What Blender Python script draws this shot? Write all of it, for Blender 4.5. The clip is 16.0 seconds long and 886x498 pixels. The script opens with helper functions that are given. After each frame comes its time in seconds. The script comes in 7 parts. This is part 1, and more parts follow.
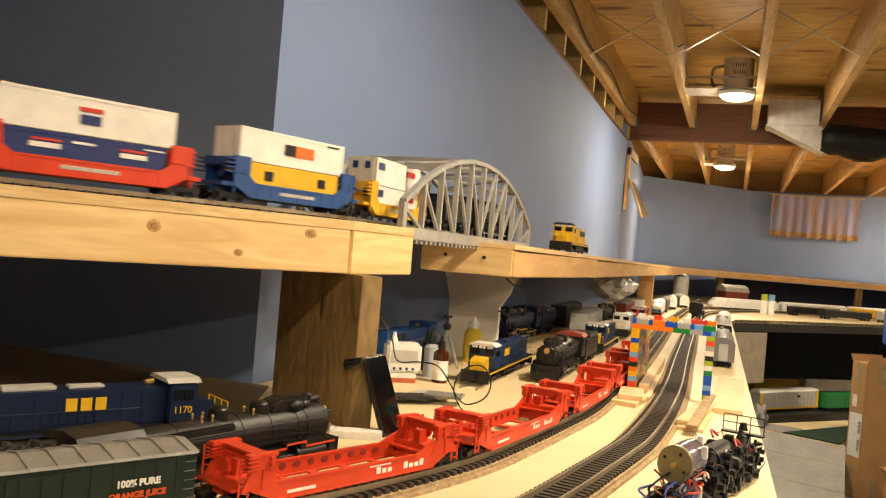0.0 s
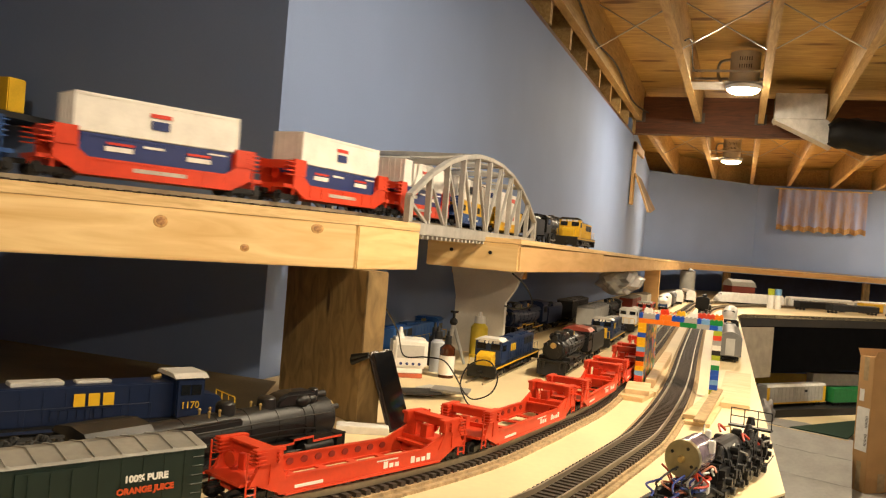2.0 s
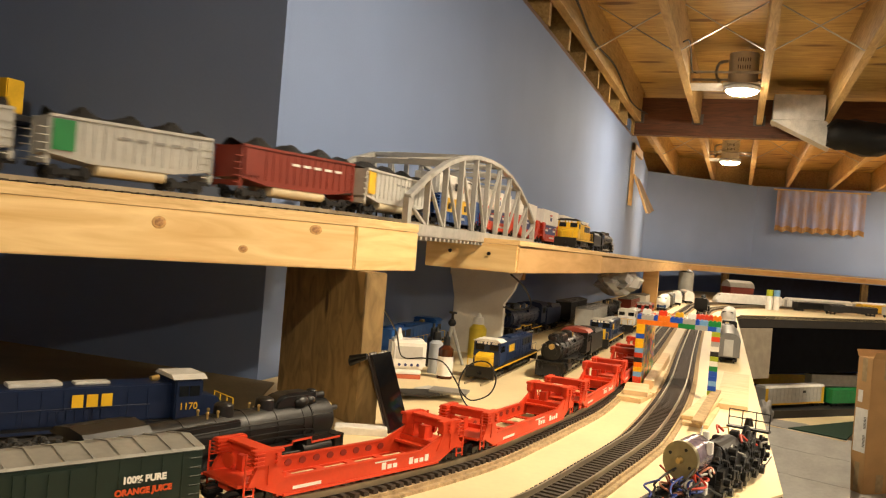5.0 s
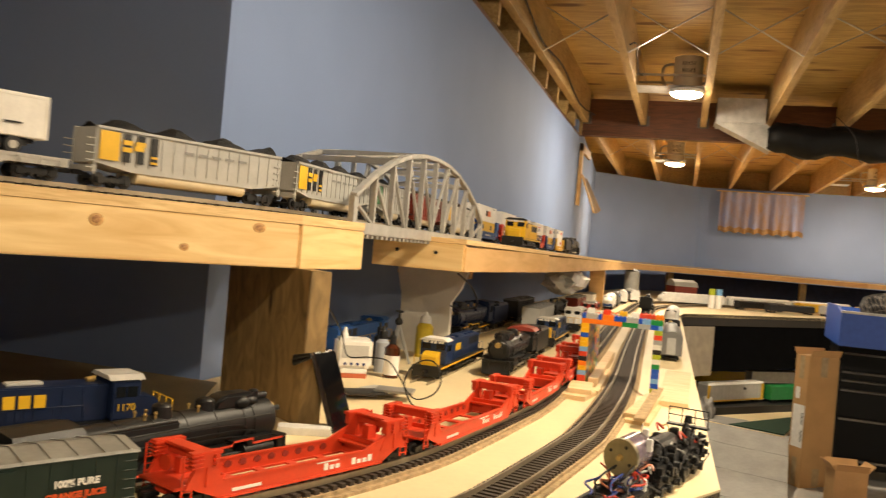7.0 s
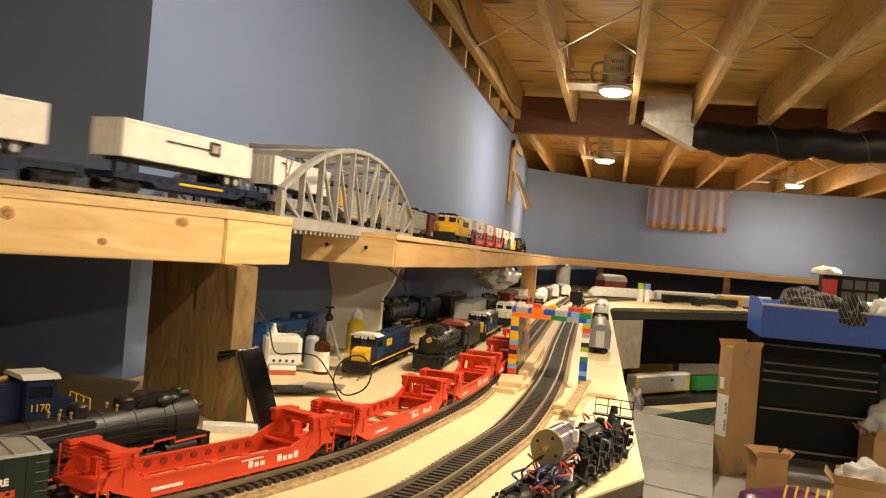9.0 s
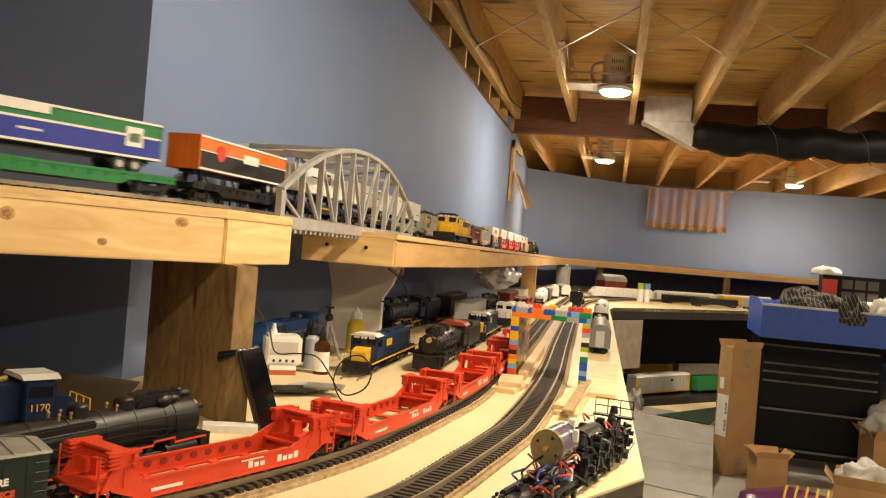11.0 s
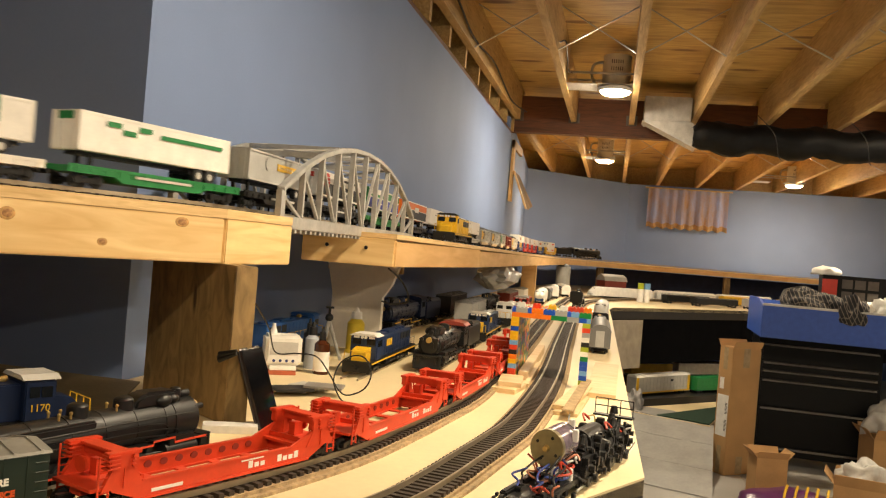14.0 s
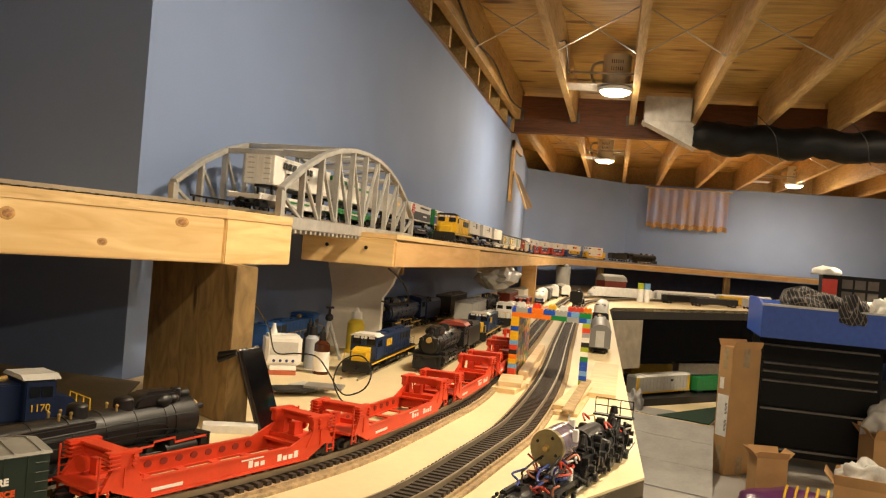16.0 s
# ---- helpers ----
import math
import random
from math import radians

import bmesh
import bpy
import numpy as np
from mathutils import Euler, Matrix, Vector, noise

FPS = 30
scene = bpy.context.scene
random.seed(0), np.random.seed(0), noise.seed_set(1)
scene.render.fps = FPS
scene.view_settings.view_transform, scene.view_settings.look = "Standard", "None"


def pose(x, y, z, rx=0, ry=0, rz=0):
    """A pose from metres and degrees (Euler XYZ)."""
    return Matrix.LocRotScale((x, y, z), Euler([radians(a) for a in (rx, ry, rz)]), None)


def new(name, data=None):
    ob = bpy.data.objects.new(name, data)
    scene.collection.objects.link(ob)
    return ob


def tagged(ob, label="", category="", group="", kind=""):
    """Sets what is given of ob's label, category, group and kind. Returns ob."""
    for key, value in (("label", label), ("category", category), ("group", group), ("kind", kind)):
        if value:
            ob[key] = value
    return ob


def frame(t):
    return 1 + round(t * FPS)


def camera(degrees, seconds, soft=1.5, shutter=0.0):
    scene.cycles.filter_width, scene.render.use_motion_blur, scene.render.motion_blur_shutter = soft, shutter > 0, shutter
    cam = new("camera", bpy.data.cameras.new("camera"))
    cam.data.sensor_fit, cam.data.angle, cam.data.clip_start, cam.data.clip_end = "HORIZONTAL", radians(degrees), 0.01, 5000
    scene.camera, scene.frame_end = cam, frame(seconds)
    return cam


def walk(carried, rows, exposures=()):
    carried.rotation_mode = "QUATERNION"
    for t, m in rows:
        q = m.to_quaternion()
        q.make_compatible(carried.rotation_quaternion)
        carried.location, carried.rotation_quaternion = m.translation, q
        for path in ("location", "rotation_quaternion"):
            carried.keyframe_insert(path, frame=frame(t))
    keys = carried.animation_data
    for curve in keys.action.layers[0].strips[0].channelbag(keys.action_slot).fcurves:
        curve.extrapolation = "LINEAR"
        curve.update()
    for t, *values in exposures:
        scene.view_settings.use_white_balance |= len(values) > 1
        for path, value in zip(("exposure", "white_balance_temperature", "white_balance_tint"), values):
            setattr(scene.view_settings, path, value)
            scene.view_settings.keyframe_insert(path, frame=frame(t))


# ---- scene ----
cam = camera(56.0, 16.0, soft=1.2, shutter=0.6)

EYE = 1.08          # height of the lens over the floor
TABLE = 0.82        # lower table top


def shot(x, y, z, yaw, pitch, roll):
    return pose(x, y, z + EYE, 90 + pitch, roll, yaw)


walk(cam, [
    (0.0, shot(-0.012, -0.010, 0.002, 19.237, -0.050, -4.844)),
    (0.5, shot(-0.013, -0.010, -0.001, 19.497, -0.151, -4.676)),
    (1.0, shot(-0.013, -0.009, 0.001, 19.630, -0.391, -4.667)),
    (4.0, shot(-0.013, -0.009, 0.001, 19.630, -0.391, -4.667)),
    (6.0, shot(-0.011, -0.010, 0.002, 19.45, -0.25, -4.72)),
    (6.5, shot(-0.010, -0.010, 0.002, 18.945, -0.217, -4.769)),
    (7.0, shot(-0.007, -0.006, 0.003, 16.103, -0.152, -4.995)),
    (7.5, shot(-0.003, -0.002, 0.001, 13.329, 0.046, -4.891)),
    (8.0, shot(0.000, -0.000, -0.001, 11.744, 0.171, -4.859)),
    (8.5, shot(0.000, -0.001, 0.001, 11.305, 0.163, -4.976)),
    (9.0, shot(0, 0, 0, 11.58, 0, -4.75)),
    (16.0, shot(0, 0, 0, 11.58, 0, -4.75)),
], exposures=[(0.0, 0.18), (6.5, 0.15), (9.0, 0.12), (16.0, 0.06)])

# ---- light: recessed ceiling cans, plus seven unseen ones added as fill ----
world = bpy.data.worlds.new("dim_basement")
scene.world = world
world.use_nodes = True
world.node_tree.nodes["Background"].inputs[0].default_value = (0.06, 0.065, 0.08, 1)
world.node_tree.nodes["Background"].inputs[1].default_value = 0.15
CEIL = EYE + 0.987
# first three are in view; the other seven are added to brighten the layout
CANS_AND_FILLS = [(-0.068, 4.82), (-0.16, 8.12), (1.80, 9.35), (0.34, 1.35), (1.9, 4.9), (1.9, 1.4), (0.34, -0.9), (1.9, -1.7), (3.7, 1.4), (3.7, 4.9)]
POWER = 18.5
for cx, cy in CANS_AND_FILLS:
    lamp = new("can_light", bpy.data.lights.new("can_light", "AREA"))
    lamp.data.energy = POWER
    lamp.data.color = (1.0, 0.825, 0.575)
    lamp.data.shape, lamp.data.size = "DISK", 0.15
    lamp.location = (cx, cy, CEIL - 0.045)


# ---- materials ----
def mat(name, color, rough=0.6, metal=0.0, vary=0.12, scale=20.0, bump=0.1, fine=180.0, stretch=(1, 1, 1), emit=0.0, dark=None, coat=0.0):
    """Base colour with two scales of variation and fine relief; coordinates in metres."""
    m = bpy.data.materials.new(name)
    m.use_nodes = True
    nt = m.node_tree
    b = nt.nodes["Principled BSDF"]
    b.inputs["Roughness"].default_value = rough
    b.inputs["Metallic"].default_value = metal
    b.inputs["Coat Weight"].default_value = coat
    tc = nt.nodes.new("ShaderNodeTexCoord")
    mp = nt.nodes.new("ShaderNodeMapping")
    mp.inputs["Scale"].default_value = stretch
    nt.links.new(tc.outputs["Object"], mp.inputs["Vector"])
    n1 = nt.nodes.new("ShaderNodeTexNoise")
    n1.inputs["Scale"].default_value = scale
    n1.inputs["Detail"].default_value = 5
    n2 = nt.nodes.new("ShaderNodeTexNoise")
    n2.inputs["Scale"].default_value = fine
    n2.inputs["Detail"].default_value = 3
    for n in (n1, n2):
        nt.links.new(mp.outputs[0], n.inputs["Vector"])
    add = nt.nodes.new("ShaderNodeMath")
    add.operation = "MULTIPLY_ADD"
    nt.links.new(n2.outputs[0], add.inputs[0])
    add.inputs[1].default_value = 0.4
    nt.links.new(n1.outputs[0], add.inputs[2])
    ramp = nt.nodes.new("ShaderNodeValToRGB")
    lo = dark or tuple(c * (1 - vary * 2) for c in color)
    ramp.color_ramp.elements[0].position, ramp.color_ramp.elements[1].position = 0.45, 0.95
    ramp.color_ramp.elements[0].color = (*lo, 1)
    ramp.color_ramp.elements[1].color = (*[min(1, c * (1 + vary * 0.6)) for c in color], 1)
    nt.links.new(add.outputs[0], ramp.inputs[0])
    nt.links.new(ramp.outputs[0], b.inputs["Base Color"])
    if bump:
        bp = nt.nodes.new("ShaderNodeBump")
        bp.inputs["Strength"].default_value = bump
        bp.inputs["Distance"].default_value = 0.002
        nt.links.new(add.outputs[0], bp.inputs["Height"])
        nt.links.new(bp.outputs[0], b.inputs["Normal"])
    if emit:
        b.inputs["Emission Color"].default_value = (1.0, 0.82, 0.58, 1)
        b.inputs["Emission Strength"].default_value = emit
    return m


def wood(name, light, dark, scale=6.0, knots=0.0, stretch=(1, 9, 9), rough=0.6, knot_scale=(2.2, 9, 9)):
    """Sawn timber: grain lines along the local x axis, with dark knots where asked."""
    m = bpy.data.materials.new(name)
    m.use_nodes = True
    nt = m.node_tree
    b = nt.nodes["Principled BSDF"]
    b.inputs["Roughness"].default_value = rough
    tc = nt.nodes.new("ShaderNodeTexCoord")
    mp = nt.nodes.new("ShaderNodeMapping")
    mp.inputs["Scale"].default_value = stretch
    nt.links.new(tc.outputs["Object"], mp.inputs["Vector"])
    oi = nt.nodes.new("ShaderNodeObjectInfo")
    nt.links.new(oi.outputs["Random"], mp.inputs["Location"])
    n = nt.nodes.new("ShaderNodeTexNoise")
    n.inputs["Scale"].default_value = scale
    n.inputs["Detail"].default_value = 7
    n.inputs["Distortion"].default_value = 1.2
    nt.links.new(mp.outputs[0], n.inputs["Vector"])
    big = nt.nodes.new("ShaderNodeTexNoise")
    big.inputs["Scale"].default_value = 3.0
    nt.links.new(tc.outputs["Object"], big.inputs["Vector"])
    mix = nt.nodes.new("ShaderNodeMath")
    mix.operation = "MULTIPLY_ADD"
    nt.links.new(big.outputs[0], mix.inputs[0])
    mix.inputs[1].default_value = 0.5
    nt.links.new(n.outputs[0], mix.inputs[2])
    ramp = nt.nodes.new("ShaderNodeValToRGB")
    ramp.color_ramp.elements[0].position, ramp.color_ramp.elements[1].position = 0.5, 0.95
    ramp.color_ramp.elements[0].color, ramp.color_ramp.elements[1].color = (*dark, 1), (*light, 1)
    nt.links.new(mix.outputs[0], ramp.inputs[0])
    out = ramp.outputs[0]
    if knots:
        mk = nt.nodes.new("ShaderNodeMapping")
        mk.inputs["Scale"].default_value = knot_scale
        nt.links.new(tc.outputs["Object"], mk.inputs["Vector"])
        v = nt.nodes.new("ShaderNodeTexVoronoi")
        v.inputs["Scale"].default_value = 1.0
        nt.links.new(mk.outputs[0], v.inputs["Vector"])
        kr = nt.nodes.new("ShaderNodeValToRGB")
        kr.color_ramp.elements[0].position, kr.color_ramp.elements[1].position = knots * 0.5, knots
        kr.color_ramp.elements[0].color, kr.color_ramp.elements[1].color = (1, 1, 1, 1), (0, 0, 0, 1)
        nt.links.new(v.outputs["Distance"], kr.inputs[0])
        mx = nt.nodes.new("ShaderNodeMixRGB")
        nt.links.new(kr.outputs[0], mx.inputs[0])
        nt.links.new(out, mx.inputs[1])
        mx.inputs[2].default_value = (dark[0] * 0.45, dark[1] * 0.35, dark[2] * 0.3, 1)
        out = mx.outputs[0]
    nt.links.new(out, b.inputs["Base Color"])
    bp = nt.nodes.new("ShaderNodeBump")
    bp.inputs["Strength"].default_value = 0.25
    bp.inputs["Distance"].default_value = 0.001
    nt.links.new(n.outputs[0], bp.inputs["Height"])
    nt.links.new(bp.outputs[0], b.inputs["Normal"])
    return m


WALL = mat("blue_wall_paint", (0.195, 0.270, 0.47), 0.75, vary=0.04, scale=3, bump=0.15, fine=250)
TABLETOP = mat("cream_table_paint", (0.77, 0.63, 0.38), 0.55, vary=0.06, scale=5, bump=0.08, fine=120)
PINE = wood("pine_board", (0.90, 0.67, 0.33), (0.66, 0.40, 0.14), knots=0.0, scale=4.5)
PINE_DECK = wood("pine_deck_edge", (0.84, 0.61, 0.30), (0.60, 0.38, 0.15), stretch=(3, 2, 30))
JOIST = wood("joist_lumber", (0.64, 0.44, 0.18), (0.40, 0.24, 0.085), stretch=(9, 1, 9), knots=0.07, knot_scale=(9, 2.5, 9))
SUBFLOOR = wood("subfloor_plywood", (0.62, 0.42, 0.135), (0.38, 0.225, 0.055), stretch=(1.2, 7, 1), knots=0.26, knot_scale=(2.2, 7, 1), scale=4)
BEAM = wood("stained_beam", (0.17, 0.060, 0.022), (0.075, 0.027, 0.011))
POST = wood("weathered_post", (0.38, 0.25, 0.10), (0.12, 0.078, 0.03), stretch=(6, 6, 2.5), scale=7, knots=0.1, knot_scale=(14, 14, 4))
CONCRETE = mat("grey_floor_paint", (0.42, 0.41, 0.39), 0.6, vary=0.12, scale=2.5, bump=0.2)
BLACK_CLOTH = mat("black_skirt", (0.004, 0.004, 0.005), 0.95, vary=0.2)
BLACK_CLOTH.node_tree.nodes["Principled BSDF"].inputs["Specular IOR Level"].default_value = 0.05
BLACK = mat("black_plastic", (0.006, 0.006, 0.007), 0.45, vary=0.2)
STEEL = mat("galvanised_steel", (0.52, 0.51, 0.48), 0.5, 0.5, vary=0.15)
GLOW = mat("lamp_lens", (0.9, 0.9, 0.85), 0.4, emit=150.0, vary=0.01, bump=0)
WHITE = mat("white_plastic", (0.80, 0.78, 0.74), 0.5, vary=0.04)


# ---- building helpers ----
def cube(bm, x0, y0, z0, x1, y1, z1, bevel=0.0, m=None):
    r = bmesh.ops.create_cube(bm, size=1.0)
    vs = r["verts"]
    for v in vs:
        v.co = Vector(((x0 + x1) / 2 + v.co.x * (x1 - x0), (y0 + y1) / 2 + v.co.y * (y1 - y0), (z0 + z1) / 2 + v.co.z * (z1 - z0)))
    if bevel:
        es = list({e for v in vs for e in v.link_edges})
        r = bmesh.ops.bevel(bm, geom=es, offset=bevel, segments=2, affect="EDGES")
        vs = list({v for f in r["faces"] for v in f.verts} | {v for v in vs if v.is_valid})
    if m is not None:
        bmesh.ops.transform(bm, matrix=m, verts=vs)
    return vs


def tube(bm, p, q, r, r2=None, n=12, caps=True):
    """A rod or cone from p to q."""
    p, q = Vector(p), Vector(q)
    d = q - p
    m = Matrix.Translation((p + q) / 2) @ d.to_track_quat("Z", "Y").to_matrix().to_4x4()
    return bmesh.ops.create_cone(bm, cap_ends=caps, segments=n, radius1=r, radius2=r if r2 is None else r2, depth=d.length, matrix=m)["verts"]


def ball(bm, c, r, sx=1.0, sy=1.0, sz=1.0, n=12):
    m = Matrix.Translation(c) @ Matrix.Diagonal((sx, sy, sz, 1))
    return bmesh.ops.create_uvsphere(bm, u_segments=n, v_segments=max(6, n * 2 // 3), radius=r, matrix=m)["verts"]


def prism(bm, outline, axis, a, b):
    """A closed outline (pairs) pushed from a to b along axis 'x', 'y' or 'z'."""
    put = {"x": lambda u, v, w: (w, u, v), "y": lambda u, v, w: (u, w, v), "z": lambda u, v, w: (u, v, w)}[axis]
    lo = [bm.verts.new(put(u, v, a)) for u, v in outline]
    hi = [bm.verts.new(put(u, v, b)) for u, v in outline]
    fs = [bm.faces.new(lo), bm.faces.new(hi)]
    n = len(outline)
    for i in range(n):
        fs.append(bm.faces.new((lo[i], lo[(i + 1) % n], hi[(i + 1) % n], hi[i])))
    bmesh.ops.recalc_face_normals(bm, faces=fs)
    return lo + hi


def pipe(bm, pts, r, n=6):
    """A bent round wire through points."""
    pts = [Vector(p) for p in pts]
    rings = []
    for i, p in enumerate(pts):
        d = (pts[min(i + 1, len(pts) - 1)] - pts[max(i - 1, 0)]).normalized()
        q = d.to_track_quat("Z", "Y")
        rings.append([bm.verts.new(p + q @ Vector((r * math.cos(k * math.tau / n), r * math.sin(k * math.tau / n), 0))) for k in range(n)])
    for a, b in zip(rings, rings[1:]):
        for k in range(n):
            bm.faces.new((a[k], a[(k + 1) % n], b[(k + 1) % n], b[k]))
    bm.faces.new(rings[0][::-1])
    bm.faces.new(rings[-1])


def smooth_path(pts, per=8):
    """Points along a Catmull-Rom curve through pts."""
    pts = [Vector(p) for p in pts]
    out = []
    for i in range(len(pts) - 1):
        p0, p1, p2, p3 = pts[max(i - 1, 0)], pts[i], pts[i + 1], pts[min(i + 2, len(pts) - 1)]
        for k in range(per):
            t = k / per
            out.append(0.5 * ((2 * p1) + (p2 - p0) * t + (2 * p0 - 5 * p1 + 4 * p2 - p3) * t * t + (3 * p1 - p0 - 3 * p2 + p3) * t ** 3))
    out.append(pts[-1])
    return out


def data(bm, material, smooth=0.0):
    me = bpy.data.meshes.new("mesh")
    bm.to_mesh(me)
    bm.free()
    me.materials.append(material)
    if smooth:
        me.polygons.foreach_set("use_smooth", [True] * len(me.polygons))
        me.set_sharp_from_angle(angle=radians(smooth))
    return me


def part(name, bm, material, parent=None, label="", smooth=0.0, m=None):
    ob = new(name, data(bm, material, smooth))
    ob.parent = parent
    if m is not None:
        ob.matrix_basis = m
    if label:
        tagged(ob, label)
    return ob


def thing(name, label, category, group="", m=None):
    ob = new(name)
    ob.empty_display_size = 0.05
    if m is not None:
        ob.matrix_basis = m
    return tagged(ob, label, category, group)


def structure(name, bm, material, label, category, smooth=0.0):
    return tagged(part(name, bm, material, None, "", smooth), label, category, kind="structure")


def ribbon(bm, left, right, z0, z1):
    """A slab between two plan lines with the same number of points; z may be a list."""
    n = len(left)
    zz = lambda z, i: z[i] if isinstance(z, (list, tuple)) else z
    rows = []
    for i in range(n):
        rows.append([bm.verts.new((left[i][0], left[i][1], zz(z0, i))), bm.verts.new((right[i][0], right[i][1], zz(z0, i))),
                     bm.verts.new((right[i][0], right[i][1], zz(z1, i))), bm.verts.new((left[i][0], left[i][1], zz(z1, i)))])
    for a, b in zip(rows, rows[1:]):
        for k in range(4):
            bm.faces.new((a[k], a[(k + 1) % 4], b[(k + 1) % 4], b[k]))
    bm.faces.new(rows[0][::-1])
    bm.faces.new(rows[-1])
    bmesh.ops.recalc_face_normals(bm, faces=bm.faces[:])


def offset(pts, d):
    """Plan points pushed d metres to the right of their line."""
    out = []
    for i, p in enumerate(pts):
        a, b = Vector(pts[max(i - 1, 0)][:2]), Vector(pts[min(i + 1, len(pts) - 1)][:2])
        t = (b - a).normalized()
        out.append((p[0] + t.y * d, p[1] - t.x * d))
    return out


def resize(t, kx, ky=None, kz=None):
    """Rebuilds a thing at another size; its parts' meshes belong to it alone."""
    k = Matrix.Diagonal((kx, ky or kx, kz or kx, 1))
    for o in (t, *t.children_recursive):
        if o.data:
            r = o.matrix_basis.to_3x3().to_4x4() if o is not t else Matrix()
            o.data.transform(r.inverted() @ k @ r)
        if o is not t:
            o.location = k @ o.location
    return t


# ---- room ----
bm = bmesh.new()
cube(bm, -4, -4, -0.1, 6, 11.2, 0)
structure("floor", bm, CONCRETE, "grey painted concrete basement floor", "floor")


def wall(name, a, b, z0, z1, thick=0.1):
    bm = bmesh.new()
    r = offset([a, b], -thick)
    ribbon(bm, [a, b], r, z0, z1)
    return structure(name, bm, WALL, "smooth blue-grey painted basement wall", "wall")


WT = EYE + 0.985
wall("wall_west", (-0.78, 1.35), (-0.78, 5.9), 0, EYE + 0.86)
wall("wall_west_far", (-0.80, 5.9), (-1.02, 9.35), 0, WT)
wall("wall_north_west", (-1.02, 9.35), (0.124, 10.46), 0, WT)
wall("wall_north", (0.124, 10.46), (5.5, 10.20), 0, WT)
wall("wall_alcove", (-3.5, 1.25), (-0.78, 1.25), 0, EYE + 1.22)
wall("wall_alcove_west", (-3.5, -3.5), (-3.5, 1.25), 0, EYE + 1.22)
wall("wall_south", (5.5, -3.5), (-3.5, -3.5), 0, EYE + 1.22)
wall("wall_east", (5.5, 10.2), (5.5, -3.5), 0, EYE + 1.22)

# ceiling: subfloor, joists, beam
bm = bmesh.new()
cube(bm, -4, -4, CEIL + 0.235, 6, 11.2, CEIL + 0.26)
structure("ceiling", bm, SUBFLOOR, "unfinished plywood subfloor seen from below", "ceiling")
XJ = [-0.765 + 0.406 * k for k in range(-6, 4)] + [0.463 + 0.45 * k for k in range(1, 12)]
for x in XJ:
    for y0, y1 in ((-3.5, 6.07), (6.165, 10.9)):
        bm = bmesh.new()
        cube(bm, -0.019, y0, 0, 0.019, y1, 0.235)
        ob = part("joist", bm, JOIST, None)
        ob.matrix_basis = pose(x, 0, CEIL)
        tagged(ob, "rough-sawn pine floor joist under the subfloor", "joist", "ceiling joists", "structure")
bm = bmesh.new()
cube(bm, -1.0, 6.075, CEIL - 0.085, 6, 6.16, CEIL + 0.18, 0.003)
structure("beam", bm, BEAM, "dark red-brown stained wooden ceiling beam", "beam")

# ---- lower table ----
FRONT = [(-1.3, -0.6), (-0.35, 0.30), (-0.007, 0.937), (0.059, 1.06), (0.042, 2.15), (0.015, 4.0), (0.0, 4.75), (0.022, 5.02), (0.216, 5.3), (0.94, 6.25), (3.4, 8.0)]
BACK = [(-3.4, -0.6), (-3.4, 0.4), (-3.4, 1.245), (-0.775, 1.256), (-0.775, 2.15), (-0.775, 4.0), (-0.775, 5.5), (-0.775, 6.4), (-0.6, 8.4), (0.2, 9.6), (3.4, 9.8)]
bm = bmesh.new()
ribbon(bm, BACK, FRONT, TABLE - 0.022, TABLE)
layout_table = thing("layout_table", "long cream-topped layout table with a dark skirt", "table")
part("table_top", bm, TABLETOP, layout_table)
bm = bmesh.new()
ribbon(bm, offset(FRONT, -0.03), offset(FRONT, -0.012), EYE - 0.61, TABLE - 0.0225)
part("skirt", bm, BLACK_CLOTH, layout_table, "matt black cloth skirt")
bm = bmesh.new()
ribbon(bm, offset(FRONT, -0.006), offset(FRONT, 0.0), TABLE - 0.07, TABLE - 0.003)
part("edge_board", bm, mat("dark_edge", (0.03, 0.025, 0.02), 0.6), layout_table)
bm = bmesh.new()
ribbon(bm, offset([(0.012, 5.02), (0.200, 5.3)], 0.005), offset([(0.012, 5.02), (0.200, 5.3)], 0.012), EYE - 0.63, TABLE - 0.075)
tagged(part("panel", bm, mat("tan_panel", (0.42, 0.36, 0.27), 0.7)), "pale tan panel under the layout table", "panel")

# added sheet: darkens the cream alcove table and cuts its bounce onto the wall
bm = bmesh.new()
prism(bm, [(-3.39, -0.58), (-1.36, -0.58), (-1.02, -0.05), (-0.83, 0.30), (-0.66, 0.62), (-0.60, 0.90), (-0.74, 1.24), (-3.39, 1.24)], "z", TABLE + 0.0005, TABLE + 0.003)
tagged(part("cover_board", bm, mat("dark_alcove_cover", (0.21, 0.165, 0.09), 0.7, vary=0.2, scale=6, bump=0.1)), "dark brown cover sheet added over the alcove table top", "board")

# ---- tracks ----
CORK = mat("cork_roadbed", (0.46, 0.33, 0.18), 0.9, vary=0.25, scale=120, bump=0.6, fine=700)
TIE = mat("brown_tie", (0.045, 0.030, 0.020), 0.7, vary=0.2, scale=60)
RAIL = mat("nickel_rail", (0.40, 0.34, 0.25), 0.5, 0.8, vary=0.1)


def resample(pts, step):
    out, acc = [Vector(pts[0])], 0.0
    for a, b in zip(pts, pts[1:]):
        a, b = Vector(a), Vector(b)
        length = (b - a).length
        d = step - acc
        while d <= length:
            out.append(a.lerp(b, d / length))
            d += step
        acc = (acc + length) % step if length else acc
        acc = length - (d - step)
    return out


def tie_mesh():
    bm = bmesh.new()
    cube(bm, -0.027, -0.0033, 0, 0.027, 0.0033, 0.0045)
    return data(bm, TIE)


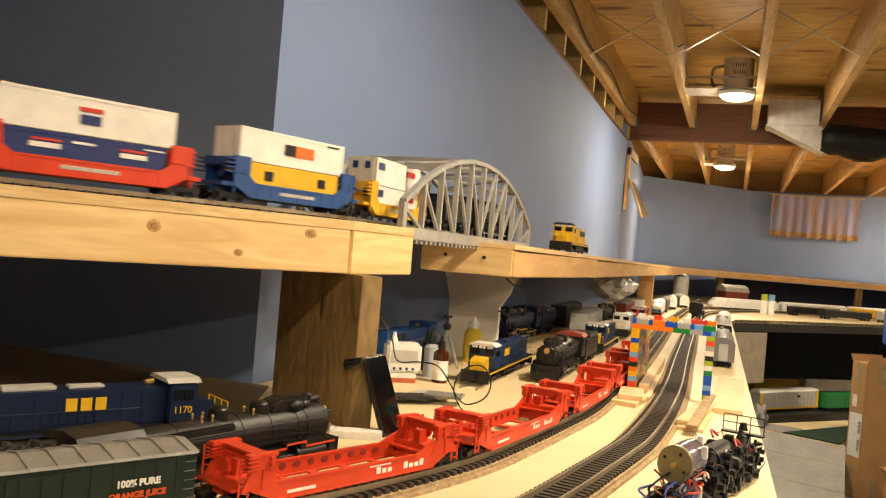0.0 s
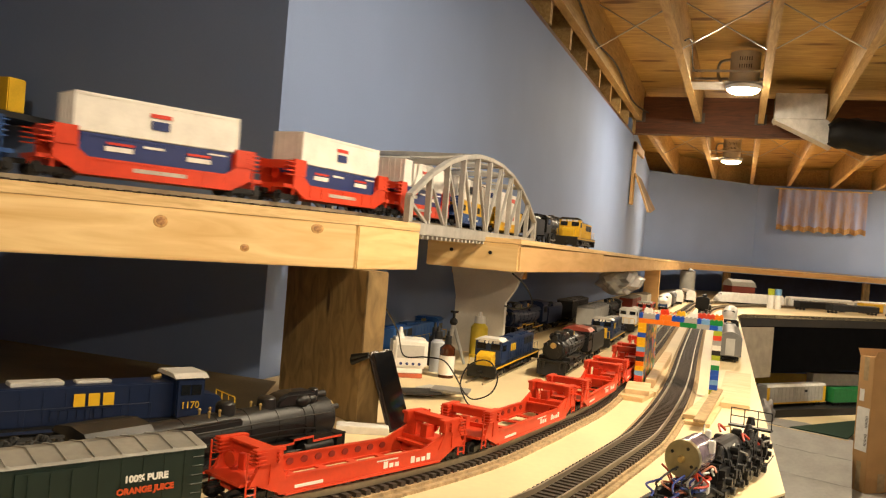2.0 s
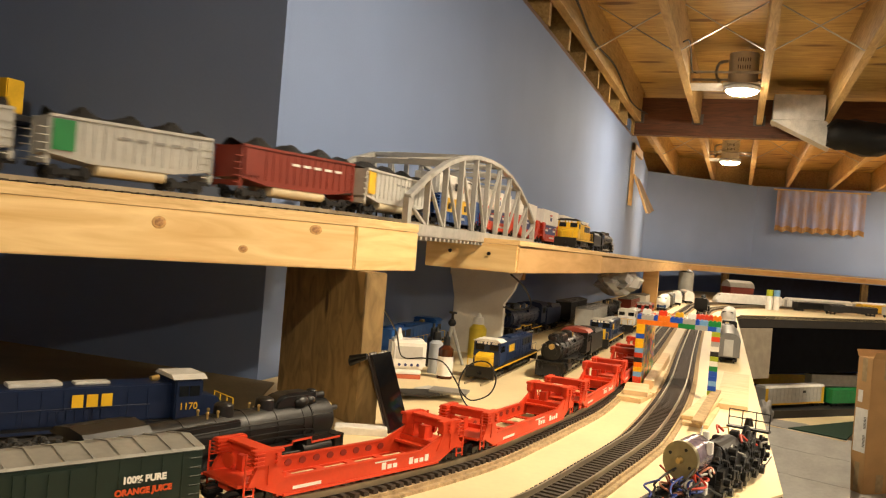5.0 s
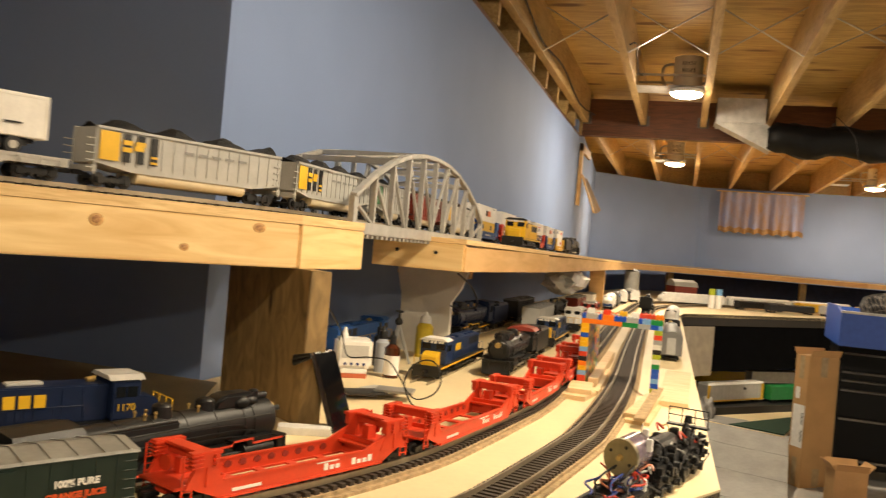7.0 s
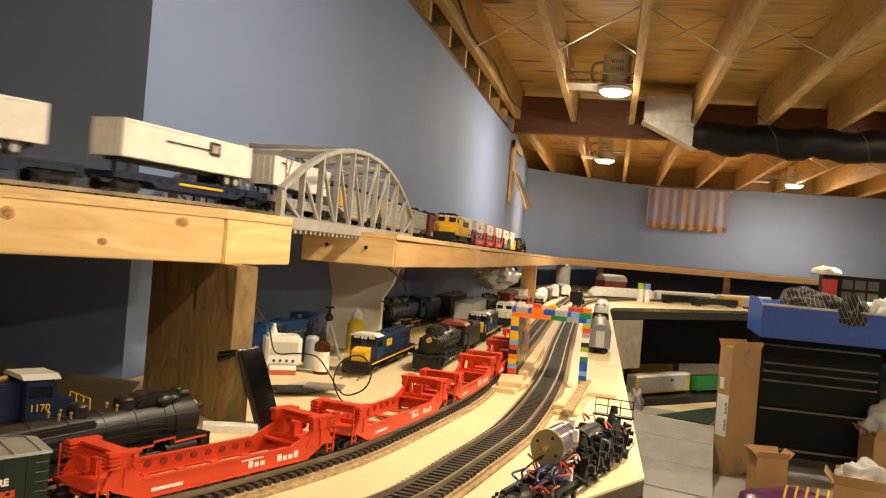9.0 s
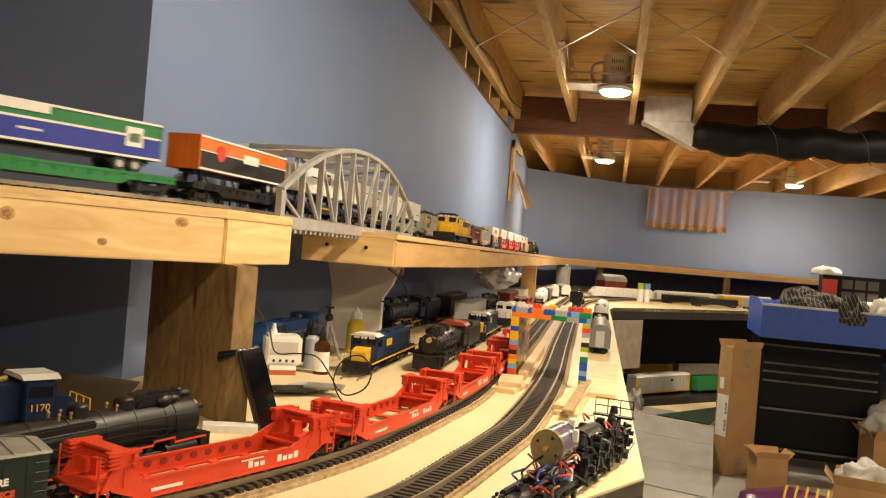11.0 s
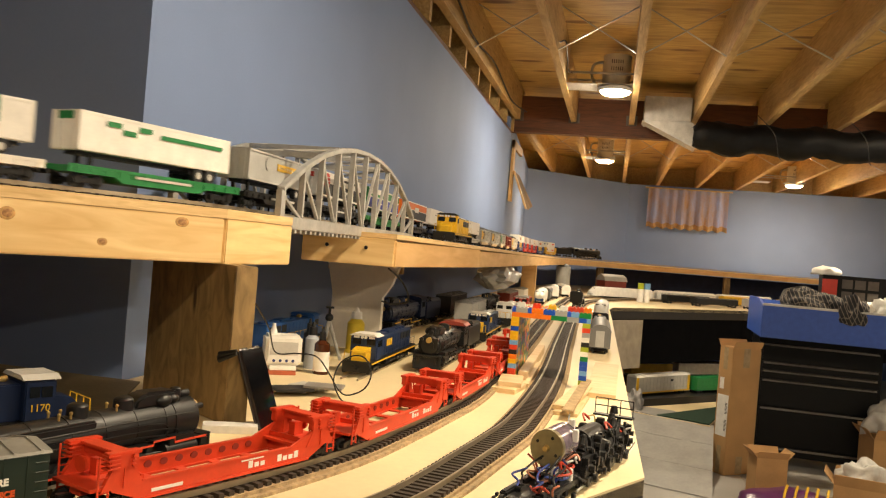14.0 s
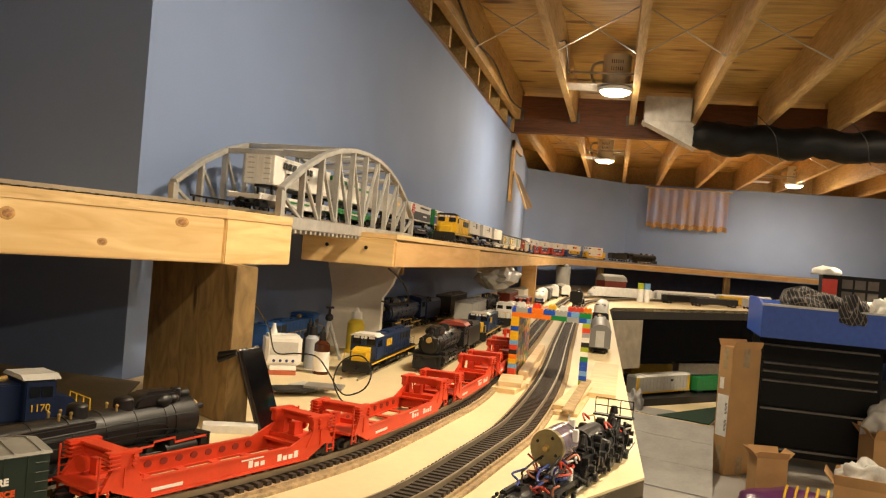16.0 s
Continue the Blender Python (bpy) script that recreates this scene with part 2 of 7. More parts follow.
TIE_DATA = tie_mesh()


def railway(pts, z, label, cork=True, singles=(9, 9), ties=True):
    """Cork bed, ties and two rails along plan points; ties inside the stretch `singles` (of y) are pieces of their own."""
    t = thing("railway_track", label, "track")
    path = smooth_path([(x, y, 0) for x, y in pts], 10)
    flat = [(p.x, p.y) for p in path]
    base = z
    if cork:
        bm = bmesh.new()
        ribbon(bm, offset(flat, -0.036), offset(flat, 0.036), z, z + 0.0035)
        ribbon(bm, offset(flat, -0.030), offset(flat, 0.030), z + 0.0035, z + 0.007)
        part("roadbed", bm, CORK, t, "speckled brown cork roadbed")
        base = z + 0.007
    st = resample(path, 0.0125) if ties else []
    bm = bmesh.new()
    n = 0
    for i, p in enumerate(st[:-1]):
        d = st[i + 1] - p
        a = math.atan2(d.y, d.x) - math.pi / 2
        m = Matrix.Translation((p.x, p.y, base)) @ Matrix.Rotation(a, 4, "Z")
        if singles[0] < p.y < singles[1] and n < 290:
            n += 1
            ob = new("tie", TIE_DATA)
            ob.parent, ob.matrix_basis = t, m
        else:
            cube(bm, -0.027, -0.0033, 0, 0.027, 0.0033, 0.0045, 0, m)
    if ties:
        tagged(part("sleeper_run", bm, TIE, t), kind="stuff")
    for s in (-0.0172, 0.0148):
        bm = bmesh.new()
        ribbon(bm, offset(flat, s), offset(flat, s + 0.0024), base + (0.0045 if ties else 0.0), base + (0.0105 if ties else 0.004))
        part("rail", bm, RAIL, t)
    return base + (0.0105 if ties else 0.004)


PA = [(-0.85, -0.13), (-0.70, 0.14), (-0.55, 0.375), (-0.421, 0.635), (-0.357, 0.776), (-0.300, 0.952), (-0.272, 1.115), (-0.257, 1.230), (-0.239, 1.379), (-0.232, 1.53), (-0.228, 1.85), (-0.235, 2.5), (-0.26, 3.6), (-0.27, 4.6), (-0.2, 5.8), (0.3, 6.9)]
PB = [(-0.56, 0.05), (-0.40, 0.32), (-0.27, 0.56), (-0.192, 0.78), (-0.168, 0.89), (-0.151, 1.0), (-0.133, 1.12), (-0.119, 1.25), (-0.110, 1.54), (-0.112, 1.88), (-0.130, 2.5), (-0.155, 3.6), (-0.165, 4.4), (-0.10, 5.4), (0.3, 6.4), (1.4, 7.4)]
PC = [(-0.72, -0.12), (-0.645, 0.15), (-0.585, 0.38), (-0.525, 0.60), (-0.455, 0.87), (-0.445, 0.91)]
PG = [(-0.362, 1.68), (-0.36, 1.80), (-0.365, 2.4), (-0.37, 3.6), (-0.37, 5.0), (-0.35, 6.5)]
PD = [(-1.17, -0.08), (-0.94, 0.22), (-0.74, 0.56), (-0.55, 0.89)]
PE = [(-0.466, 1.50), (-0.470, 1.9), (-0.478, 2.6), (-0.485, 3.6), (-0.47, 5.2)]
PF = [(-0.62, 2.05), (-0.62, 2.4), (-0.61, 3.2), (-0.60, 4.6)]
RT = railway(PA, TABLE, "curved two-rail model track on cork roadbed")
railway(PB, TABLE, "empty curved two-rail model track on cork roadbed", singles=(0.5, 2.2))
YARD = railway(PC, TABLE, "bare steel rails of a siding behind the main line", cork=False, ties=False)
railway(PG, TABLE, "bare rails of a storage track beside the main line", cork=False, ties=False)
railway(PD, TABLE, "two-rail model siding track below the shelf")
railway(PE, TABLE, "bare rails of a storage track along the wall", cork=False, ties=False)
railway(PF, TABLE, "bare rails of a storage track beside the blue wall", cork=False, ties=False)


# ---- upper shelf ----
UP = [(2.4, -2.75), (0.6, -2.85), (-1.2, -2.85), (-2.2, -2.55), (-2.6, -1.9), (-1.36, -0.32), (-0.97, 0.42), (-0.753, 0.845), (-0.645, 1.08), (-0.617, 1.3), (-0.615, 1.7), (-0.615, 2.4), (-0.615, 3.2), (-0.615, 5.2),
      (-0.615, 6.3), (-0.56, 6.75), (-0.40, 7.2), (-0.12, 7.58), (0.35, 8.1), (0.95, 8.55), (1.6, 8.8), (2.6, 8.9), (5.2, 8.9)]
shelf = thing("upper_shelf", "long pine shelf carrying the upper track along the wall", "shelf")
F1 = [(-2.35, -2.1), (-1.25, -0.373), (-0.655, 0.795), (-0.521, 1.058), (-0.509, 1.265)]
B1 = [(-2.85, -1.8), (-1.75, -0.1), (-1.05, 1.24), (-0.775, 1.256), (-0.775, 1.265)]
bm = bmesh.new()
ribbon(bm, B1, F1, EYE + 0.017, EYE + 0.030)
part("deck", bm, PINE_DECK, shelf, "layered plywood deck edge")
bm = bmesh.new()
cube(bm, -2.85, -3.0, EYE + 0.0172, 2.5, -2.1, EYE + 0.0302)
part("deck", bm, PINE_DECK, shelf)


def board(name, a, b, z0, z1, thick, material, parent, side=-1):
    """A straight board from a to b in plan, its grain along its length."""
    a, b = Vector((*a, 0)), Vector((*b, 0))
    d = b - a
    bm = bmesh.new()
    y0, y1 = (0, thick) if side < 0 else (-thick, 0)
    cube(bm, 0, y0, z0, d.length, y1, z1, 0.0015)
    return part(name, bm, material, parent, "", 0, Matrix.Translation(a) @ Matrix.Rotation(math.atan2(d.y, d.x), 4, "Z"))


board("fascia", F1[1], (-0.5225, 1.055), EYE - 0.045, EYE + 0.0165, 0.035, PINE, shelf)
board("fascia", F1[0], (-1.2525, -0.377), EYE - 0.045, EYE + 0.0165, 0.035, PINE, shelf)
board("fascia", (-0.5205, 1.059), F1[4], EYE - 0.046, EYE + 0.0165, 0.035, PINE, shelf)
board("fascia", (-0.5455, 1.266), (-0.77, 1.266), EYE - 0.045, EYE + 0.0165, 0.02, PINE, shelf, 1)
KNOT = mat("pine_knot", (0.46, 0.24, 0.09), 0.6, vary=0.35, scale=300, dark=(0.20, 0.09, 0.03))
KNOT_RING = mat("pine_knot_ring", (0.62, 0.35, 0.12), 0.6, vary=0.2, scale=200)
ux, uy = 0.4535, 0.8912
for along, z, rx, rz, ring in ((0.004, -0.000, 0.0068, 0.0056, True), (0.117, -0.025, 0.0052, 0.0036, False), (-0.27, -0.027, 0.010, 0.006, False), (0.225, 0.007, 0.008, 0.005, False), (-0.6, -0.01, 0.010, 0.008, True)):
    for k, (mm, sc, out) in enumerate(((KNOT_RING, 1.35, 0.0), (KNOT, 1.0, 0.0))):
        bm = bmesh.new()
        ball(bm, (0, 0, 0), 1.0, rx * sc, 0.0007 if k == 0 else 0.0010, rz * sc, 16)
        part("knot", bm, mm, shelf, "", 40, Matrix.Translation((-0.655 + ux * along + uy * 0, 0.795 + uy * along, EYE + z)) @ Matrix.Rotation(math.atan2(uy, ux), 4, "Z"))
F2 = [(-0.437, 1.656), (-0.388, 2.45), (-0.39, 4.0), (-0.39, 5.4), (-0.385, 6.3), (-0.34, 6.68), (-0.22, 7.05), (0.05, 7.42), (0.52, 7.92), (1.08, 8.33), (1.66, 8.56), (2.6, 8.66), (5.3, 8.66)]
B2 = [(-0.775, 1.656), (-0.775, 2.45), (-0.775, 4.0), (-0.775, 5.4), (-0.785, 6.3), (-0.85, 7.0), (-0.9, 8.0), (-0.85, 9.2), (-0.2, 9.95), (0.4, 10.3), (1.6, 10.3), (2.6, 10.25), (5.3, 10.1)]
Z2 = [0.022, 0.017, 0.012, 0.010, 0.008, 0.008, 0.008, 0.008, 0.008, 0.008, 0.008, 0.008, 0.008]
bm = bmesh.new()
ribbon(bm, B2, F2, [EYE + z - 0.010 for z in Z2], [EYE + z for z in Z2])
part("deck", bm, PINE_DECK, shelf)
PLY = wood("fascia_plywood", (0.72, 0.46, 0.20), (0.56, 0.32, 0.11), stretch=(1, 5, 5), scale=5)
for k in range(len(F2) - 1):
    a, b = F2[k], F2[k + 1]
    board("fascia", a, b, EYE - 0.046 + (0.004 if k > 4 else 0), EYE + Z2[k + 1] - 0.0105, 0.012, PLY, shelf, -1)
board("fascia", (-0.44, 1.652), (-0.64, 1.652), EYE - 0.046, EYE + 0.011, 0.02, PINE, shelf, 1)
for bx in (-0.585, -0.50):
    bm = bmesh.new()
    tube(bm, (bx, 1.650, EYE - 0.01), (bx, 1.654, EYE - 0.01), 0.004, n=10)
    part("bolt", bm, BLACK, shelf)
# supports
post = thing("support_post", "weathered brown timber board standing under the shelf", "post")
board("plank", (-0.706, 1.191), (-0.491, 1.036), TABLE + 0.0005, EYE - 0.0455, 0.034, POST, post)
pier = thing("shelf_bracket", "white painted tapering wooden bracket under the shelf", "bracket")
bm = bmesh.new()
prism(bm, [(-0.685, EYE - 0.0465), (-0.500, EYE - 0.0465), (-0.518, EYE - 0.097), (-0.540, EYE - 0.131), (-0.540, TABLE), (-0.667, TABLE), (-0.667, EYE - 0.125)], "y", 1.95, 1.97)
part("panel", bm, mat("white_bracket", (0.78, 0.74, 0.66), 0.6, vary=0.06), pier)
bm = bmesh.new()
cube(bm, -0.690, 1.9705, EYE - 0.070, -0.500, 1.990, EYE - 0.0468, 0.001)
part("cleat", bm, PLY, pier)
pier2 = thing("shelf_post", "square pine post under the far shelf", "post")
board("plank", (-0.49, 4.6), (-0.41, 4.6), TABLE, EYE - 0.0465, 0.04, PLY, pier2)
for x, y, r in ((-0.10, 7.55, 40), (1.1, 8.5, 20), (2.4, 8.8, 0)):
    p3 = thing("shelf_post", "dark post under the far shelf", "post")
    bm = bmesh.new()
    cube(bm, -0.03, 0, 0, 0.03, 0.03, EYE - 0.048 - TABLE)
    part("plank", bm, POST, p3, "", 0, pose(x, y, TABLE, 0, 0, r))
# dark cloth behind the far lower level
bm = bmesh.new()
ribbon(bm, [(-0.15, 8.05), (0.5, 8.62), (1.1, 8.98), (1.66, 9.1), (5.2, 9.1)], [(-0.15, 8.06), (0.5, 8.63), (1.1, 8.99), (1.66, 9.11), (5.2, 9.11)], TABLE + 0.001, EYE - 0.052)
tagged(part("backdrop_cloth", bm, mat("navy_cloth", (0.026, 0.034, 0.075), 0.95)), "dark navy cloth behind the far trains", "cloth")

UPZ = EYE + 0.030
up_path = smooth_path([(x, y, 0) for x, y in UP], 20)
UPS = [0.0]
for a, b in zip(up_path, up_path[1:]):
    UPS.append(UPS[-1] + (b - a).length)
# arc length measured from the point (-2.6, -1.9)
S_ZERO = UPS[min(range(len(up_path)), key=lambda i: (up_path[i] - Vector((-2.6, -1.9, 0))).length)]


def deck_z(y, x):
    if y < 1.7 and x < 0:
        return EYE + 0.030
    return EYE + float(np.interp(y, [1.7, 2.2, 2.45, 4.0, 5.4, 6.3], [0.030, 0.024, 0.020, 0.014, 0.011, 0.009]))


def at_s(s):
    s += S_ZERO
    i = max(0, min(len(UPS) - 2, int(np.searchsorted(UPS, s)) - 1))
    p = up_path[i].lerp(up_path[i + 1], (s - UPS[i]) / (UPS[i + 1] - UPS[i]))
    return Vector((p.x, p.y, deck_z(p.y, p.x) + 0.0105))


def upper_track():
    t = thing("railway_track", "two-rail model track along the upper shelf", "track")
    pts = [at_s(k * 0.06) - Vector((0, 0, 0.0105)) for k in range(int(-S_ZERO / 0.06), int((UPS[-1] - S_ZERO) / 0.06))]
    flat = [(p.x, p.y) for p in pts]
    zs = [p.z for p in pts]
    bm = bmesh.new()
    for i in range(3 * len(pts)):
        p = at_s(-S_ZERO + i * 0.02)
        q = at_s(-S_ZERO + i * 0.02 + 0.005)
        if p.y > 6 or p.y < -0.4:
            continue
        m = Matrix.Translation((p.x, p.y, p.z - 0.010)) @ Matrix.Rotation(math.atan2(q.y - p.y, q.x - p.x) - math.pi / 2, 4, "Z")
        cube(bm, -0.027, -0.0045, 0, 0.027, 0.0045, 0.0045, 0, m)
    tagged(part("sleeper_run", bm, TIE, t), kind="stuff")
    for s in (-0.0172, 0.0148):
        bm = bmesh.new()
        ribbon(bm, offset(flat, s), offset(flat, s + 0.0024), [z + 0.0045 for z in zs], [z + 0.0105 for z in zs])
        part("rail", bm, RAIL, t)


upper_track()

# ---- arched truss bridge ----
SILVER = mat("silver_bridge_paint", (0.46, 0.45, 0.42), 0.45, 0.25, vary=0.12, scale=40)
BRIDGE_DARK = mat("bridge_floor", (0.10, 0.10, 0.10), 0.6)


def bridge():
    t = thing("truss_bridge", "silver arched through-truss model bridge between the shelves", "bridge")
    y0, y1, n = 1.235, 2.10, 10
    z0 = EYE + 0.022
    xs = [y0 + (y1 - y0) * k / n for k in range(n + 1)]

    def top(k):
        u = abs(k - n / 2) / (n / 2)
        return z0 + 0.052 + 0.109 * (1 - u ** 2.2)
    for x in (-0.520, -0.706):
        bm = bmesh.new()
        cube(bm, x - 0.006, y0 - 0.004, z0 - 0.010, x + 0.006, y1 + 0.004, z0 + 0.010, 0.001)
        part("bottom_chord", bm, SILVER, t)
        for k in range(n):
            bm = bmesh.new()
            a, b = Vector((x, xs[k], top(k))), Vector((x, xs[k + 1], top(k + 1)))
            d = b - a
            m = Matrix.Translation(a) @ d.to_track_quat("Y", "Z").to_matrix().to_4x4()
            cube(bm, -0.006, -0.003, -0.0042, 0.006, d.length + 0.003, 0.0042, 0.001, m)
            part("top_chord", bm, SILVER, t)
        for k in range(n + 1):
            w = 0.0085 if k in (0, n) else 0.0038
            bm = bmesh.new()
            cube(bm, x - 0.005, xs[k] - w, z0 + 0.008, x + 0.005, xs[k] + w, top(k) - 0.002, 0.0006)
            part("vertical", bm, SILVER, t)
        for k in range(n):
            if k < n / 2:
                a, b = Vector((x, xs[k], top(k) - 0.008)), Vector((x, xs[k + 1], z0 + 0.008))
            else:
                a, b = Vector((x, xs[k + 1], top(k + 1) - 0.008)), Vector((x, xs[k], z0 + 0.008))
            d = b - a
            m = Matrix.Translation(a) @ d.to_track_quat("Y", "X").to_matrix().to_4x4()
            bm = bmesh.new()
            cube(bm, -0.0028, 0, -0.0028, 0.0028, d.length, 0.0028, 0.0005, m)
            part("diagonal", bm, SILVER, t)
    for k in range(2, n - 1):
        bm = bmesh.new()
        cube(bm, -0.706, xs[k] - 0.004, top(k) - 0.005, -0.520, xs[k] + 0.004, top(k) + 0.004)
        part("cross_beam", bm, SILVER, t)
    for k in range(2, n - 2):
        for s in (0, 1):
            a = Vector((-0.706 if s else -0.52, xs[k], top(k)))
            b = Vector((-0.52 if s else -0.706, xs[k + 1], top(k + 1)))
            d = b - a
            m = Matrix.Translation(a) @ d.to_track_quat("Y", "Z").to_matrix().to_4x4()
            bm = bmesh.new()
            cube(bm, -0.003, 0, -0.002, 0.003, d.length, 0.002, 0, m)
            part("sway_brace", bm, SILVER, t)
    for k in range(36):
        bm = bmesh.new()
        y = y0 + 0.012 + (y1 - y0 - 0.02) * k / 36
        cube(bm, -0.710, y, z0 - 0.016, -0.516, y + 0.009, z0 - 0.0105)
        part("floor_beam", bm, SILVER, t)
    bm = bmesh.new()
    cube(bm, -0.66, y0, z0 - 0.010, -0.57, y1, z0 + 0.002)
    part("deck", bm, BRIDGE_DARK, t)
    for x in (-0.675,):
        for z in (0.018, 0.030):
            bm = bmesh.new()
            cube(bm, x - 0.001, y0, z0 + z, x + 0.001, y1, z0 + z + 0.003)
            part("handrail", bm, BLACK, t)
        for k in range(20):
            bm = bmesh.new()
            y = y0 + 0.01 + 0.043 * k
            cube(bm, x - 0.001, y, z0, x + 0.001, y + 0.003, z0 + 0.03)
            part("rail_post", bm, BLACK, t)


bridge()

# ---- rolling stock ----
PAINT = {}


def paint(name, color, rough=0.42, metal=0.0):
    if name not in PAINT:
        PAINT[name] = mat("paint_" + name, color, rough, metal, vary=0.08, scale=35, bump=0.05, fine=260)
    return PAINT[name]


RED = paint("orange_red", (0.66, 0.055, 0.016), 0.38)
UWHITE = paint("container_white", (0.84, 0.82, 0.77))
NAVY = paint("navy", (0.018, 0.035, 0.16))
DKNAVY = paint("dark_navy", (0.005, 0.014, 0.050))
YELLOW = paint("yellow", (0.76, 0.46, 0.02))
WBLUE = paint("well_blue", (0.02, 0.075, 0.26))
ORANGE = paint("orange", (0.75, 0.17, 0.02))
GREEN = paint("green", (0.015, 0.20, 0.055))
GREY = paint("hopper_grey", (0.42, 0.42, 0.40))
LTGREY = paint("light_grey", (0.52, 0.51, 0.48))
MAROON = paint("maroon", (0.20, 0.026, 0.012))
SATIN = paint("satin_black", (0.006, 0.006, 0.0062), 0.42)
SOOT = paint("soot", (0.016, 0.016, 0.017), 0.5)
BRASS = paint("brass", (0.60, 0.42, 0.15), 0.35, 0.6)
SIGNRED = paint("sign_red", (0.62, 0.04, 0.02))
TUB = paint("cream_tub", (0.62, 0.53, 0.36), 0.5)
FADED = paint("faded_lettering", (0.24, 0.24, 0.23))
COAL = mat("coal", (0.012, 0.012, 0.012), 0.7, vary=0.4, scale=200, bump=1.0, fine=500)
GLASS = mat("dark_glass", (0.01, 0.012, 0.015), 0.08, vary=0.05, bump=0)


def bogie(t, x, wheel=0.009, z=0.0, half=0.018):
    bm = bmesh.new()
    for y in (-0.021, 0.021):
        cube(bm, x - half - 0.006, y - 0.002, z + 0.006, x + half + 0.006, y + 0.002, z + 0.013, 0.001)
        for dx in (-half, half):
            cube(bm, x + dx - 0.004, y - 0.0035, z + 0.005, x + dx + 0.004, y + 0.0035, z + 0.013)
        tube(bm, (x - 0.005, y, z + 0.003), (x - 0.005, y, z + 0.013), 0.0025, n=8)
        tube(bm, (x + 0.005, y, z + 0.003), (x + 0.005, y, z + 0.013), 0.0025, n=8)
    cube(bm, x - 0.005, -0.02, z + 0.007, x + 0.005, 0.02, z + 0.012)
    part("bogie_frame", bm, SATIN, t)
    for dx in (-half, half):
        bm = bmesh.new()
        tube(bm, (x + dx, -0.0185, z + wheel), (x + dx, -0.0145, z + wheel), wheel, n=16)
        tube(bm, (x + dx, 0.0145, z + wheel), (x + dx, 0.0185, z + wheel), wheel, n=16)
        tube(bm, (x + dx, -0.02, z + wheel), (x + dx, 0.02, z + wheel), 0.002, n=8)
        part("wheelset", bm, SOOT, t)


def coupler(t, x, s):
    bm = bmesh.new()
    cube(bm, min(x, x + s * 0.014), -0.004, 0.013, max(x, x + s * 0.014), 0.004, 0.019, 0.001)
    part("coupler", bm, SATIN, t)


def decal(t, name, x0, x1, z0, z1, y, material, parent=None):
    """Paint or lettering laid on the side of a body, both sides."""
    for s in (-1, 1):
        bm = bmesh.new()
        cube(bm, x0, s * y - 0.0004, z0, x1, s * y + 0.0004, z1)
        part(name, bm, material, parent or t)


def container(t, x0, x1, z, h, material, half=0.0265, ribs=True):
    bm = bmesh.new()
    cube(bm, x0, -half, z, x1, half, z + h, 0.0008)
    for s in (-1, 1):
        for za in (z + 0.001, z + h - 0.004):
            cube(bm, x0, s * half - 0.0008, za, x1, s * half + 0.0008, za + 0.003)
        for xa in (x0, x1 - 0.003):
            cube(bm, xa, s * half - 0.0008, z, xa + 0.003, s * half + 0.0008, z + h)
    for k in range(4):
        cube(bm, x0 - 0.0012, -half + 0.006 + k * 0.012, z + 0.002, x0 + 0.0005, -half + 0.0075 + k * 0.012, z + h - 0.002)
    cube(bm, x0 - 0.0008, -0.0006, z + 0.002, x0 + 0.0004, 0.0006, z + h - 0.002)
    return part("container", bm, material, t)


